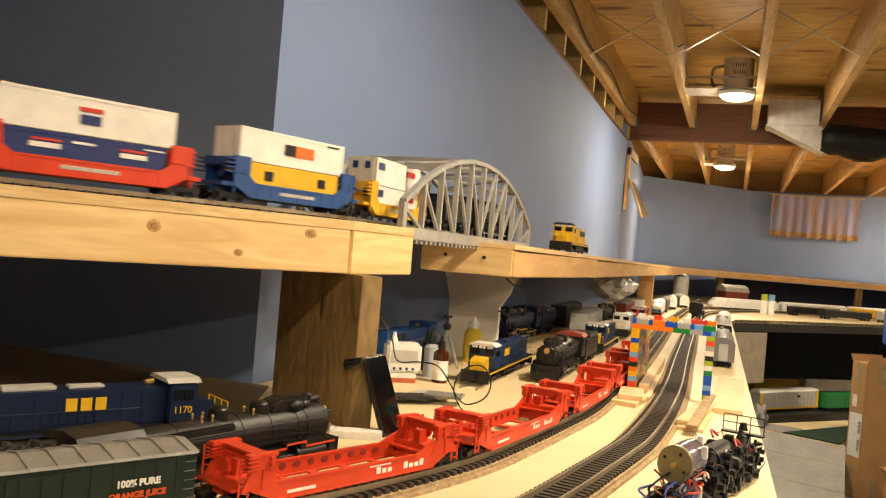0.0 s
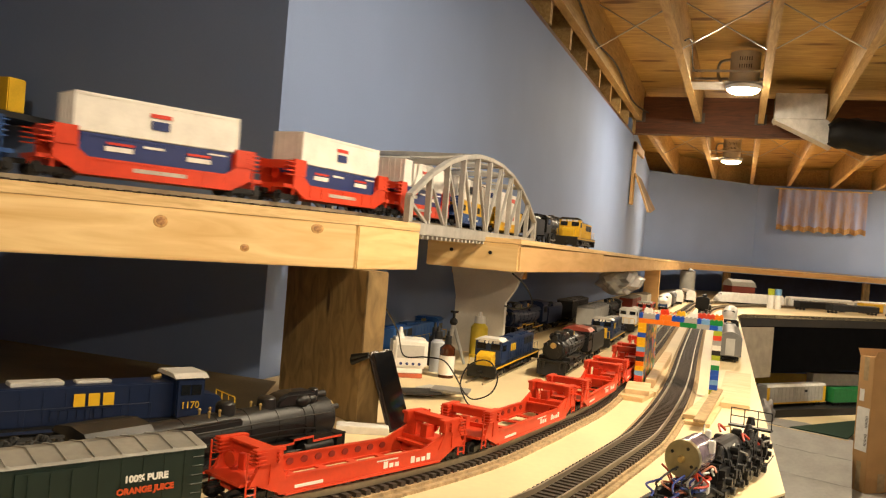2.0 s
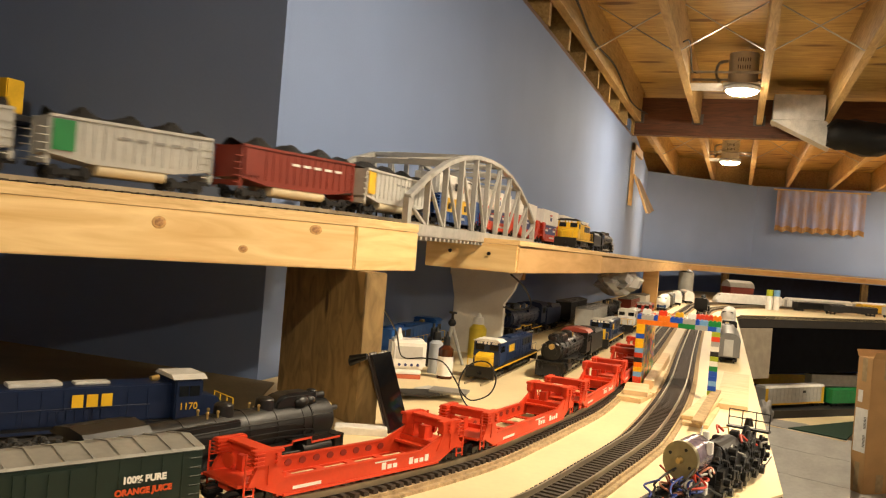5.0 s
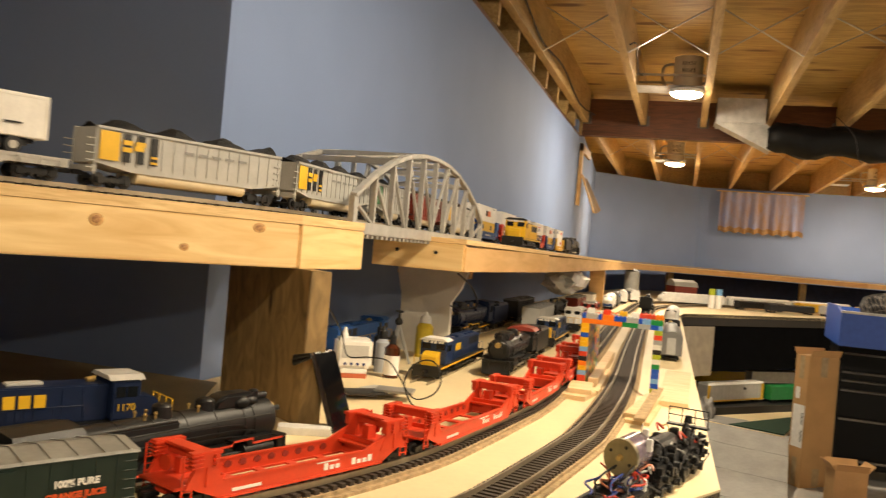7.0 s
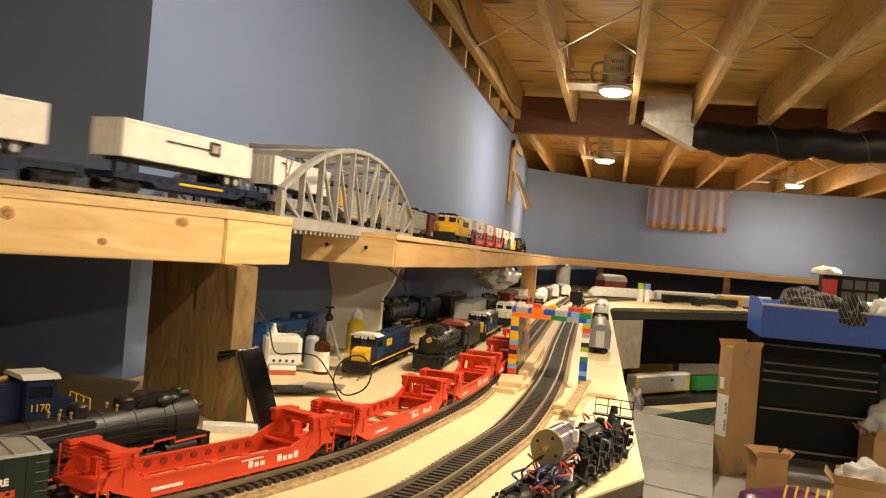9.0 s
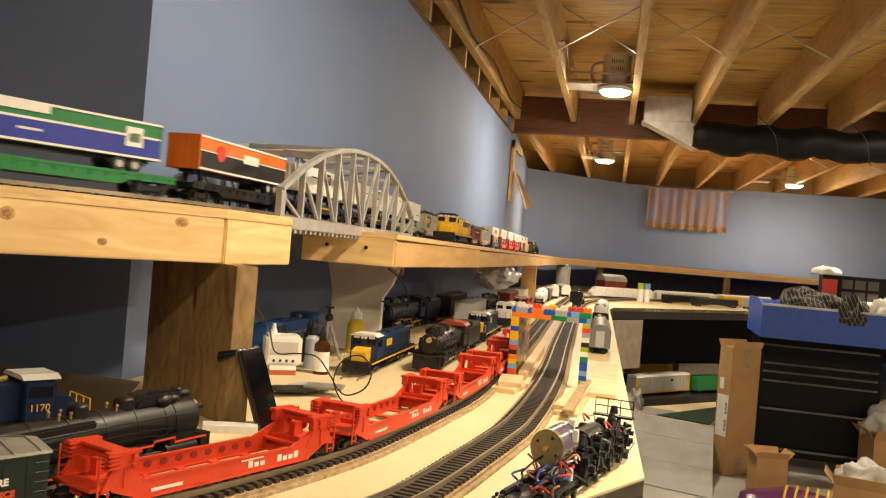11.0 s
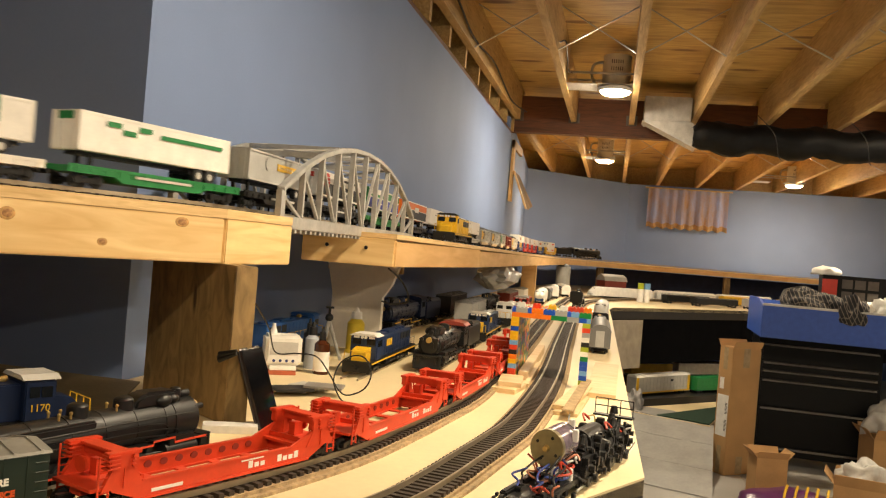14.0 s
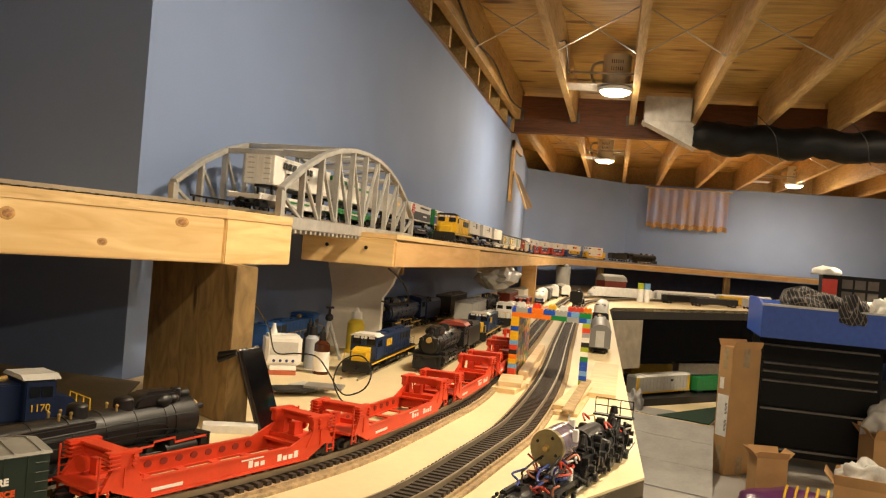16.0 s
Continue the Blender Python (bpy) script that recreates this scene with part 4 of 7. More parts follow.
    for s in (-1, 1):
        tube(bm, (h * 0.97, s * 0.022, 0.012), (h * 0.97, s * 0.022, 0.034), 0.0012, n=6)
    part("pilot", bm, SATIN, t)
    bm = bmesh.new()
    cube(bm, -h * 0.72, -0.031, 0.030, -h * 0.44, 0.031, 0.078, 0.001)
    part("cab", bm, boiler, t)
    bm = bmesh.new()
    prism(bm, [(-0.034, 0.077), (-0.026, 0.084), (0, 0.0875), (0.026, 0.084), (0.034, 0.077)], "x", -h * 0.78, -h * 0.43)
    part("cab_roof", bm, cabroof, t)
    decal(t, "cab_window", -h * 0.66, -h * 0.50, 0.056, 0.072, 0.0313, GLASS)
    for e in (0.80, -0.62):
        bm = bmesh.new()
        for s in (-1, 1):
            tube(bm, (e * h, s * 0.0145, 0.009), (e * h, s * 0.0185, 0.009), 0.009, n=16)
        part("wheelset", bm, SOOT, t)
    if tender:
        a, b = -h * 0.82 - 0.19, -h * 0.82
        bm = bmesh.new()
        cube(bm, a, -0.030, 0.020, b, 0.030, 0.068, 0.002)
        prism(bm, [(-0.030, 0.068), (-0.026, 0.074), (0.026, 0.074), (0.030, 0.068)], "x", a + 0.01, b - 0.06)
        part("tender_body", bm, boiler, t)
        bm = bmesh.new()
        for k in range(60):
            ball(bm, (b - 0.008 - random.random() * 0.07, random.uniform(-0.024, 0.024), 0.070 + random.random() * 0.007), 0.005, n=6)
        tagged(part("coal_load", bm, COAL, t), kind="stuff")
        bogie(t, a + 0.035)
        bogie(t, b - 0.035)
    return t


def diesel(L, label, body, front, roof=None, cabm=None, group="", stripe=YELLOW, crown=None, number=None, logo=None, category="locomotive", cab_from=0.58, rail=None):
    """Hood-unit diesel facing +x."""
    t = thing("diesel_locomotive", label, category, group)
    h = L / 2
    bm = bmesh.new()
    cube(bm, -h + 0.005, -0.031, 0.022, h - 0.005, 0.031, 0.028, 0.001)
    cube(bm, -h * 0.42, -0.026, 0.008, h * 0.30, 0.026, 0.022, 0.002)
    part("frame", bm, SATIN, t)
    decal(t, "sill_stripe", -h + 0.008, h - 0.008, 0.0235, 0.0268, 0.0314, stripe)
    cx0, cx1 = h * cab_from, h * 0.78
    bm = bmesh.new()
    cube(bm, -h * 0.88, -0.0205, 0.028, cx0, 0.0205, 0.073, 0.0015)
    part("long_hood", bm, body, t)
    for k in range(12):
        x = -h * 0.85 + (cx0 + h * 0.82) * k / 12
        bm = bmesh.new()
        cube(bm, x, -0.0211, 0.031, x + 0.0007, 0.0211, 0.068)
        part("door_edge", bm, body, t)
    bm = bmesh.new()
    for k in range(3):
        tube(bm, (-h * 0.74 + k * 0.03, 0, 0.073), (-h * 0.74 + k * 0.03, 0, 0.0765), 0.011, n=18)
        part("roof_fan", bm, roof or body, t)
        bm = bmesh.new()
    cube(bm, -h * 0.30, -0.011, 0.073, -h * 0.02, 0.011, 0.078, 0.001)
    cube(bm, h * 0.05, -0.008, 0.073, h * 0.25, 0.008, 0.0765, 0.001)
    part("roof_hatch", bm, roof or body, t)
    for s in (-1, 1):
        bm = bmesh.new()
        for k in range(3):
            cube(bm, -h * 0.8 + k * 0.032, s * 0.0213 - 0.0005, 0.052, -h * 0.8 + k * 0.032 + 0.026, s * 0.0213 + 0.0005, 0.068)
        part("grille", bm, SOOT, t)
        bm = bmesh.new()
        pipe(bm, [(-h + 0.014, s * 0.029, 0.050), (h * 0.45, s * 0.029, 0.050)], 0.0005)
        for k in range(9):
            x = -h + 0.014 + (h * 1.45 - 0.014) * k / 8
            tube(bm, (x, s * 0.029, 0.028), (x, s * 0.029, 0.050), 0.00045, n=5)
        part("handrail", bm, rail or stripe, t)
    bm = bmesh.new()
    cube(bm, cx0 + 0.0005, -0.030, 0.028, cx1, 0.030, 0.078, 0.002)
    cab = part("cab", bm, cabm or body, t)
    bm = bmesh.new()
    prism(bm, [(-0.032, 0.0785), (-0.022, 0.084), (0.022, 0.084), (0.032, 0.0785)], "x", cx0 - 0.003, cx1 + 0.004)
    part("cab_roof", bm, crown or roof or body, t)
    decal(t, "cab_window", cx0 + 0.006, (cx0 + cx1) / 2 - 0.001, 0.057, 0.070, 0.0304, GLASS, cab)
    decal(t, "cab_window", (cx0 + cx1) / 2 + 0.001, cx1 - 0.005, 0.057, 0.070, 0.0304, GLASS, cab)
    bm = bmesh.new()
    for s in (-1, 1):
        cube(bm, cx1 + 0.0002, s * 0.016 - 0.010, 0.060, cx1 + 0.0012, s * 0.016 + 0.010, 0.072)
    part("windshield", bm, GLASS, cab)
    bm = bmesh.new()
    prism(bm, [(cx1 + 0.0005, 0.028), (cx1 + 0.0005, 0.056), (h * 0.90, 0.052), (h * 0.93, 0.046), (h * 0.93, 0.028)], "y", -0.0165, 0.0165)
    nose = part("nose", bm, front, t)
    bm = bmesh.new()
    for s in (-1, 1):
        tube(bm, (cx1, s * 0.004, 0.0755), (cx1 + 0.004, s * 0.004, 0.0755), 0.003, n=10)
    part("headlight", bm, UWHITE, cab)
    for s in (-1, 1):
        bm = bmesh.new()
        cube(bm, cx1 + 0.0002, s * 0.017 - 0.006, 0.0735, cx1 + 0.0016, s * 0.017 + 0.006, 0.0775)
        part("number_board", bm, UWHITE, cab)
        for k in range(4):
            bm = bmesh.new()
            cube(bm, h * 0.955, min(s * 0.022, s * 0.030), 0.004 + k * 0.006, h * 0.99, max(s * 0.022, s * 0.030), 0.0055 + k * 0.006)
            part("step", bm, SATIN, t)
    for s in (-1, 1):
        bm = bmesh.new()
        for k in range(4):
            tube(bm, (-h * 0.42 + k * h * 0.16, s * 0.024, 0.015), (-h * 0.30 + k * h * 0.16, s * 0.024, 0.015), 0.005, n=8)
        part("air_reservoir", bm, SOOT, t)
        for k in range(7):
            bm = bmesh.new()
            cube(bm, -h * 0.10 + k * 0.010, s * 0.0209 - 0.0006, 0.034, -h * 0.10 + k * 0.010 + 0.008, s * 0.0209 + 0.0006, 0.046)
            part("hood_door", bm, body, t)
    bm = bmesh.new()
    cube(bm, h - 0.005, -0.031, 0.006, h, 0.031, 0.030, 0.001)
    part("pilot", bm, SATIN, t)
    bm = bmesh.new()
    cube(bm, -h, -0.031, 0.006, -h + 0.005, 0.031, 0.030, 0.001)
    part("pilot", bm, SATIN, t)
    bm = bmesh.new()
    for y in (-0.028, -0.010, 0.010, 0.028):
        tube(bm, (h - 0.002, y, 0.028), (h - 0.002, y, 0.050), 0.0008, n=6)
    tube(bm, (h - 0.002, -0.028, 0.050), (h - 0.002, 0.028, 0.050), 0.0008, n=6)
    part("front_rail", bm, YELLOW, t)
    for e in (-1, 1):
        x = e * h * 0.62
        bogie(t, x, 0.010, 0.0, 0.026)
        coupler(t, e * h, e)
    bm = bmesh.new()
    tube(bm, (cx0 - 0.02, 0, 0.076), (cx0 - 0.012, 0, 0.0765), 0.003, 0.004, 10)
    tube(bm, (cx0 - 0.02, 0.005, 0.076), (cx0 - 0.008, 0.005, 0.0765), 0.002, 0.0035, 10)
    part("horn", bm, BRASS, t)
    if logo:
        for k in range(3):
            decal(t, "marking", h * 0.02 + k * 0.017, h * 0.02 + k * 0.017 + 0.013, 0.048, 0.064, 0.0216, logo)
    if number:
        for s in (-1, 1):
            cu = bpy.data.curves.new("number", "FONT")
            cu.body, cu.size, cu.extrude, cu.align_x = number, 0.0125, 0.0003, "CENTER"
            me = bpy.data.meshes.new_from_object(bpy.data.objects.new("number", cu))
            me.materials.append(YELLOW)
            ob = new("number", me)
            ob.parent = cab
            ob.matrix_basis = Matrix.Translation(((cx0 + cx1) / 2, s * 0.0306, 0.040)) @ Matrix.Rotation(radians(180 if s > 0 else 0), 4, "Z") @ Matrix.Rotation(radians(90), 4, "X")
    return t


def put(t, x, y, heading, z=None):
    """Stands a thing on the table rails; heading in degrees, 90 along +y."""
    t.matrix_basis = pose(x, y, RT if z is None else z, 0, 0, heading)
    return t


# the moving upper train: front and rear of each car along the track at the start
MOVING = []


def car(t, front, rear):
    MOVING.append((t, (front + rear) / 2, (front - rear) * 0.33))


t = steam_loco(0.46, "black steam locomotive with tender leading the train", group="upper train")
car(t, 4.74, 4.28)
car(stack_car(0.305, YELLOW, UWHITE, UWHITE, "yellow well car with two white containers", "twin"), 4.035, 3.731)
car(stack_car(0.294, WBLUE, YELLOW, UWHITE, "blue well car with yellow and white containers", "blue"), 3.731, 3.437)
for f, r in ((3.437, 3.125), (3.125, 2.821), (2.821, 2.502)):
    car(stack_car(f - r, RED, NAVY, UWHITE, "orange-red well car with blue and white containers", "red"), f, r)
car(stack_car(0.326, WBLUE, YELLOW, UWHITE, "blue well car with yellow and white containers", "blue"), 2.502, 2.176)
car(hopper_car(0.316, LTGREY, YELLOW, None, "light grey coal hopper with yellow end panel"), 2.176, 1.86)
car(hopper_car(0.262, MAROON, MAROON, None, "maroon coal hopper with heaped load"), 1.86, 1.598)
car(hopper_car(0.245, GREY, GREEN, None, "grey coal hopper with green end panel"), 1.598, 1.353)
for f, r in ((1.353, 1.029), (1.029, 0.701)):
    car(hopper_car(f - r, GREY, YELLOW, YELLOW, "grey coal hopper with yellow and black end"), f, r)
car(trailer_car(0.344, GREY, "grey flatcar with a plain white trailer", UWHITE, style="small"), 0.701, 0.357)
car(trailer_car(0.372, DKNAVY, "dark blue flatcar with a white trailer", UWHITE, style="logo", stripe=YELLOW), 0.357, -0.02)
car(trailer_car(0.345, DKNAVY, "dark blue flatcar with a white trailer", UWHITE, style="logo", stripe=YELLOW), -0.02, -0.37)
car(trailer_car(0.345, SATIN, "black flatcar with an orange and black trailer", ORANGE, SATIN, "orange"), -0.37, -0.717)
car(trailer_car(0.347, GREEN, "green flatcar with a green and blue trailer", GREEN, paint("bright_blue", (0.018, 0.035, 0.34)), "greenblue"), -0.717, -1.066)
car(trailer_car(0.331, SATIN, "black flatcar with a white and black trailer", UWHITE, SATIN, "round", LTGREY), -1.066, -1.399)
car(trailer_car(0.328, SATIN, "black flatcar with a silver-grey trailer", GREY, None, "sign", LTGREY), -1.399, -1.729)
car(trailer_car(0.328, GREEN, "green flatcar with a green-striped white trailer", UWHITE, None, "stripes", LTGREY), -1.729, -2.057)
car(trailer_car(0.378, UWHITE, "white flatcar with a white trailer with green block", UWHITE, None, "block", GREEN), -2.057, -2.437)
# ---- things on the lower table ----
def along(path, y):
    """Point and heading of a plan track where it passes y."""
    pts = smooth_path([(x, yy, 0) for x, yy in path], 20)
    i = min(range(len(pts) - 1), key=lambda k: abs(pts[k].y - y))
    d = pts[i + 1] - pts[i]
    return pts[i], math.degrees(math.atan2(d.y, d.x))


def span(path, y0, y1):
    """Middle and heading of a car whose ends stand at y0 and y1."""
    a, b = along(path, y0)[0], along(path, y1)[0]
    c, d = (a + b) / 2, b - a
    return c.x, c.y, math.degrees(math.atan2(d.y, d.x)), d.length


def empty_well(L):
    t = thing("well_car", "empty orange-red model well car on the track", "train car", "red well cars")
    h, w, we = L / 2, 0.0305, L / 2 - 0.058
    for s in (-1, 1):
        # near side: flat lower sill; both sides: sloping ends
        bm = bmesh.new()
        prism(bm, [(-we - 0.03, 0.034), (-we - 0.014, 0.034), (-we + 0.004, 0.028), (we - 0.03, 0.028), (we + 0.008, 0.046), (we + 0.03, 0.046), (we + 0.03, 0.026), (we, 0.007), (-we, 0.007), (-we - 0.03, 0.022)], "y", s * w - 0.0014, s * w + 0.0014)
        cube(bm, -we, s * w - 0.003, 0.0065, we, s * w + 0.003, 0.0095)
        cube(bm, -we, s * w - 0.0026, 0.0268, we - 0.03, s * w + 0.0026, 0.0292)
        sill = part("side_sill", bm, RED, t)
        # round holes of the inner wall: their shade painted as dark red discs
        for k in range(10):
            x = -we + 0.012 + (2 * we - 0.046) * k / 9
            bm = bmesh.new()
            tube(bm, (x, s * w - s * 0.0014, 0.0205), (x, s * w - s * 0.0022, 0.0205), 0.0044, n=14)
            part("hole", bm, HOLE_SHADE, sill)
        for x0, x1, z0, z1 in ((-0.004, 0.0005, 0.0135, 0.0205), (0.0025, 0.007, 0.0135, 0.018), (0.009, 0.0135, 0.0135, 0.018), (0.028, 0.0325, 0.0135, 0.0205), (0.0345, 0.039, 0.0135, 0.018), (0.041, 0.0455, 0.0135, 0.018), (0.0475, 0.052, 0.0135, 0.0205), (-0.095, -0.068, 0.0125, 0.0155), (-0.012, 0.012, 0.0235, 0.0248)):
            bm = bmesh.new()
            cube(bm, x0 * 1.25 + 0.024, s * w + s * 0.0016 - 0.0004, z0, x1 * 1.25 + 0.024, s * w + s * 0.0016 + 0.0004, z0 + (z1 - z0) * 1.25)
            part("lettering_bar", bm, WHITE, sill)
    for e in (-1, 1):
        xe = e * (h - 0.040)
        bm = bmesh.new()
        cube(bm, xe - 0.030, -w + 0.0015, 0.024, xe + 0.026, w - 0.0015, 0.0275)
        cube(bm, xe - e * 0.020 - 0.0015, -w + 0.001, 0.009, xe - e * 0.020 + 0.0015, w - 0.001, 0.034)
        cube(bm, xe - 0.026, -0.008, 0.015, xe + 0.030, 0.008, 0.024)
        part("end_platform", bm, RED, t)
        bm = bmesh.new()
        cube(bm, xe - 0.004, -w - 0.002, 0.050, xe + 0.004, w + 0.002, 0.063, 0.001)
        cube(bm, xe - 0.008, -w - 0.003, 0.060, xe + 0.008, w + 0.003, 0.0635, 0.0005)
        part("bulkhead", bm, RED, t)
        for s in (-1, 1):
            bm = bmesh.new()
            cube(bm, xe - 0.016, s * w - 0.004, 0.046, xe + 0.012, s * w + 0.004, 0.063, 0.001)
            prism(bm, [(xe - 0.022, 0.024), (xe + 0.020, 0.024), (xe + 0.010, 0.047), (xe - 0.012, 0.047)], "y", s * w - 0.0022, s * w + 0.0022)
            cube(bm, xe - 0.0014, s * w - 0.0034, 0.024, xe + 0.0014, s * w + 0.0034, 0.047)
            cube(bm, xe - 0.018, s * w - 0.0048, 0.0605, xe + 0.014, s * w + 0.0048, 0.0645, 0.0006)
            for k in range(4):
                cube(bm, xe + e * 0.013 - 0.006, s * w - 0.0055, 0.047 + k * 0.0045, xe + e * 0.013 + 0.006, s * w + 0.0055, 0.0485 + k * 0.0045)
            for k in range(3):
                tube(bm, (xe - e * 0.006, s * (w + 0.004), 0.049 + k * 0.005), (xe - e * 0.006, s * (w + 0.007), 0.049 + k * 0.005), 0.002, n=8)
            part("corner_post", bm, RED, t)
            bm = bmesh.new()
            pipe(bm, [(xe + e * 0.024, s * w, 0.010), (xe + e * 0.024, s * w, 0.062)], 0.0011)
            pipe(bm, [(xe + e * 0.014, s * w, 0.010), (xe + e * 0.014, s * w, 0.046)], 0.0011)
            for k in range(5):
                pipe(bm, [(xe + e * 0.014, s * w, 0.014 + k * 0.008), (xe + e * 0.024, s * w, 0.014 + k * 0.008)], 0.0009, 5)
            part("ladder", bm, RED, t)
        bm = bmesh.new()
        tube(bm, (xe + e * 0.012, 0.013, 0.042), (xe + e * 0.015, 0.013, 0.042), 0.009, n=16)
        cube(bm, xe - 0.002, 0.008, 0.027, xe + 0.012, 0.018, 0.046)
        part("brake_gear", bm, RED, t)
        bogie(t, e * (h - 0.030))
        coupler(t, e * (h - 0.010), e)
    for k in range(6):
        x = -we + (2 * we) * k / 5
        bm = bmesh.new()
        cube(bm, x - 0.005, -w + 0.0014, 0.0066, x + 0.005, w - 0.0014, 0.009)
        part("cross_member", bm, RED, t)
    return t


# the car's red darkened, for the shade inside the uncut holes
HOLE_SHADE = mat("dark_red_shadow_hole", (0.26, 0.022, 0.010), 0.6)
for y0, y1 in ((0.614, 0.920), (0.920, 1.255), (1.255, 1.572), (1.572, 1.89), (1.89, 2.2)):
    x, y, a, L = span(PA, y0, y1)
    put(resize(empty_well(L), 1.0, 0.92, 0.78), x, y, a)

# refrigerated boxcar
DKGREEN = paint("dark_green", (0.010, 0.023, 0.016), 0.45)
ROOF = mat("ribbed_roof", (0.30, 0.29, 0.26), 0.5, 0.3, vary=0.15, scale=30)


def text(body, size, m, material, parent, name="lettering"):
    cu = bpy.data.curves.new(name, "FONT")
    cu.body, cu.size, cu.extrude, cu.align_x, cu.offset = body, size, 0.0003, "CENTER", 0.0004
    me = bpy.data.meshes.new_from_object(bpy.data.objects.new(name, cu))
    me.materials.append(material)
    ob = new(name, me)
    ob.parent = parent
    ob.matrix_basis = m
    return ob


def boxcar(L, body, roof, label, top=0.074, group="", juice=False):
    t = thing("boxcar", label, "train car", group)
    h = L / 2 - 0.008
    bm = bmesh.new()
    cube(bm, -h, -0.030, 0.018, h, 0.030, top, 0.001)
    bod = part("body", bm, body, t)
    for k in range(1, 14):
        x = -h + 2 * h * k / 14
        bm = bmesh.new()
        cube(bm, x - 0.0006, -0.0305, 0.018, x + 0.0006, 0.0305, top)
        part("side_rib", bm, body, t)
    bm = bmesh.new()
    prism(bm, [(-0.0315, top + 0.0003), (-0.030, top + 0.003), (0, top + 0.009), (0.030, top + 0.003), (0.0315, top + 0.0003)], "x", -h - 0.001, h + 0.001)
    part("roof", bm, roof, t, "grey ribbed metal roof")
    for k in range(12):
        x = -h + 0.008 + (2 * h - 0.016) * k / 11
        bm = bmesh.new()
        prism(bm, [(-0.0312, top + 0.0008), (-0.0300, top + 0.0042), (0, top + 0.0104), (0.0300, top + 0.0042), (0.0312, top + 0.0008), (0, top + 0.007)], "x", x - 0.0012, x + 0.0012)
        part("roof_rib", bm, roof, t)
    for s in (-1, 1):
        bm = bmesh.new()
        cube(bm, -0.030, s * 0.0305 - 0.0012, 0.020, 0.030, s * 0.0305 + 0.0012, top - 0.004)
        for k in range(3):
            cube(bm, -0.02 + k * 0.018, s * 0.032 - 0.0006, 0.022, -0.0188 + k * 0.018, s * 0.032 + 0.0006, top - 0.006)
        part("door", bm, body, t)
        for e in (-1, 1):
            bm = bmesh.new()
            for k in range(6):
                pipe(bm, [(e * (h - 0.002), s * 0.0325, 0.022 + k * 0.009), (e * (h - 0.014), s * 0.0325, 0.022 + k * 0.009)], 0.0007, 5)
            part("ladder", bm, body, t)
    if juice:
        m = Matrix.Translation((h - 0.058, -0.0318, top - 0.024)) @ Matrix.Rotation(radians(90), 4, "X")
        text("100% PURE", 0.0088, m, UWHITE, bod)
        m = Matrix.Translation((h - 0.058, -0.0318, top - 0.035)) @ Matrix.Rotation(radians(90), 4, "X")
        text("ORANGE JUICE", 0.0080, m, paint("juice_orange", (0.62, 0.09, 0.02)), bod)
    for e in (-1, 1):
        bogie(t, e * (h - 0.034))
        coupler(t, e * h, e)
    return t


x, y, a, L = span(PA, 0.33, 0.60)
put(resize(boxcar(0.30, DKGREEN, ROOF, "dark green model boxcar with ribbed grey roof", 0.074, juice=True), 0.84, 0.9, 0.82), x + 0.017, y + 0.014, a)

TRIMRED = paint("trim_red", (0.62, 0.07, 0.03))
x, y, a, L = span(PC, 0.50, 0.89)
put(resize(steam_loco(0.46, "black model steam locomotive with red trim line", trim=TRIMRED, r=0.025, rich=True), 0.82, 0.80, 0.88), x + 0.004, y + 0.002, a, YARD)
x, y, a, L = span(PD, 0.48, 0.84)
put(resize(diesel(0.42, "dark navy model diesel switcher with yellow number", DKNAVY, DKNAVY, LTGREY, number="1170", logo=YELLOW, stripe=DKNAVY, cab_from=0.60), 0.88), x + 0.014, y + 0.026, a)


# storage tracks
CSBLUE = paint("road_blue", (0.010, 0.030, 0.095))
x, y, a, L = span(PE, 1.52, 1.90)
put(resize(diesel(0.42, "dark blue model diesel with yellow nose and white-topped cab", CSBLUE, YELLOW, CSBLUE, CSBLUE, crown=UWHITE, logo=YELLOW, rail=CSBLUE), 0.92), x, y + 0.02, a + 180, YARD)
x, y, a, L = span(PG, 1.70, 2.07)
put(steam_loco(0.37, "black model steam locomotive with red cab roof", tender=True, cabroof=paint("roof_red", (0.30, 0.05, 0.03)), r=0.023, rich=True), x, y - 0.01, a + 180, YARD)
x, y, a, L = span(PG, 2.35, 2.70)
put(diesel(0.34, "dark blue model diesel switcher with yellow front", CSBLUE, YELLOW, LTGREY, cabm=CSBLUE, logo=YELLOW, rail=CSBLUE), x, y - 0.03, a + 180, YARD)
x, y, a, L = span(PF, 2.15, 2.60)
put(resize(steam_loco(0.40, "black and navy model steam locomotive with tender", trim=YELLOW, cabroof=DKNAVY, boiler=DKNAVY, rich=True), 1.15), x, y + 0.11, a + 180, YARD)
x, y, a, L = span(PF, 2.95, 3.3)
put(boxcar(0.34, SOOT, paint("heavy_grey", (0.12, 0.12, 0.12)), "dark grey model passenger car on the storage track", 0.080), x, y + 0.1, a, YARD)
x, y, a, L = span(PE, 2.75, 3.1)
put(boxcar(0.36, GREY, paint("roof_grey", (0.22, 0.22, 0.22)), "silver-grey model baggage car", 0.080), x, y, a, YARD)
x, y, a, L = span(PE, 3.15, 3.5)
put(steam_loco(0.34, "small black model steam locomotive", tender=False), x, y + 0.05, a + 180, YARD)
x, y, a, L = span(PG, 2.95, 3.3)
put(diesel(0.34, "white and grey model diesel", LTGREY, UWHITE, UWHITE, UWHITE), x, y, a + 180, YARD)
x, y, a, L = span(PG, 3.5, 3.85)
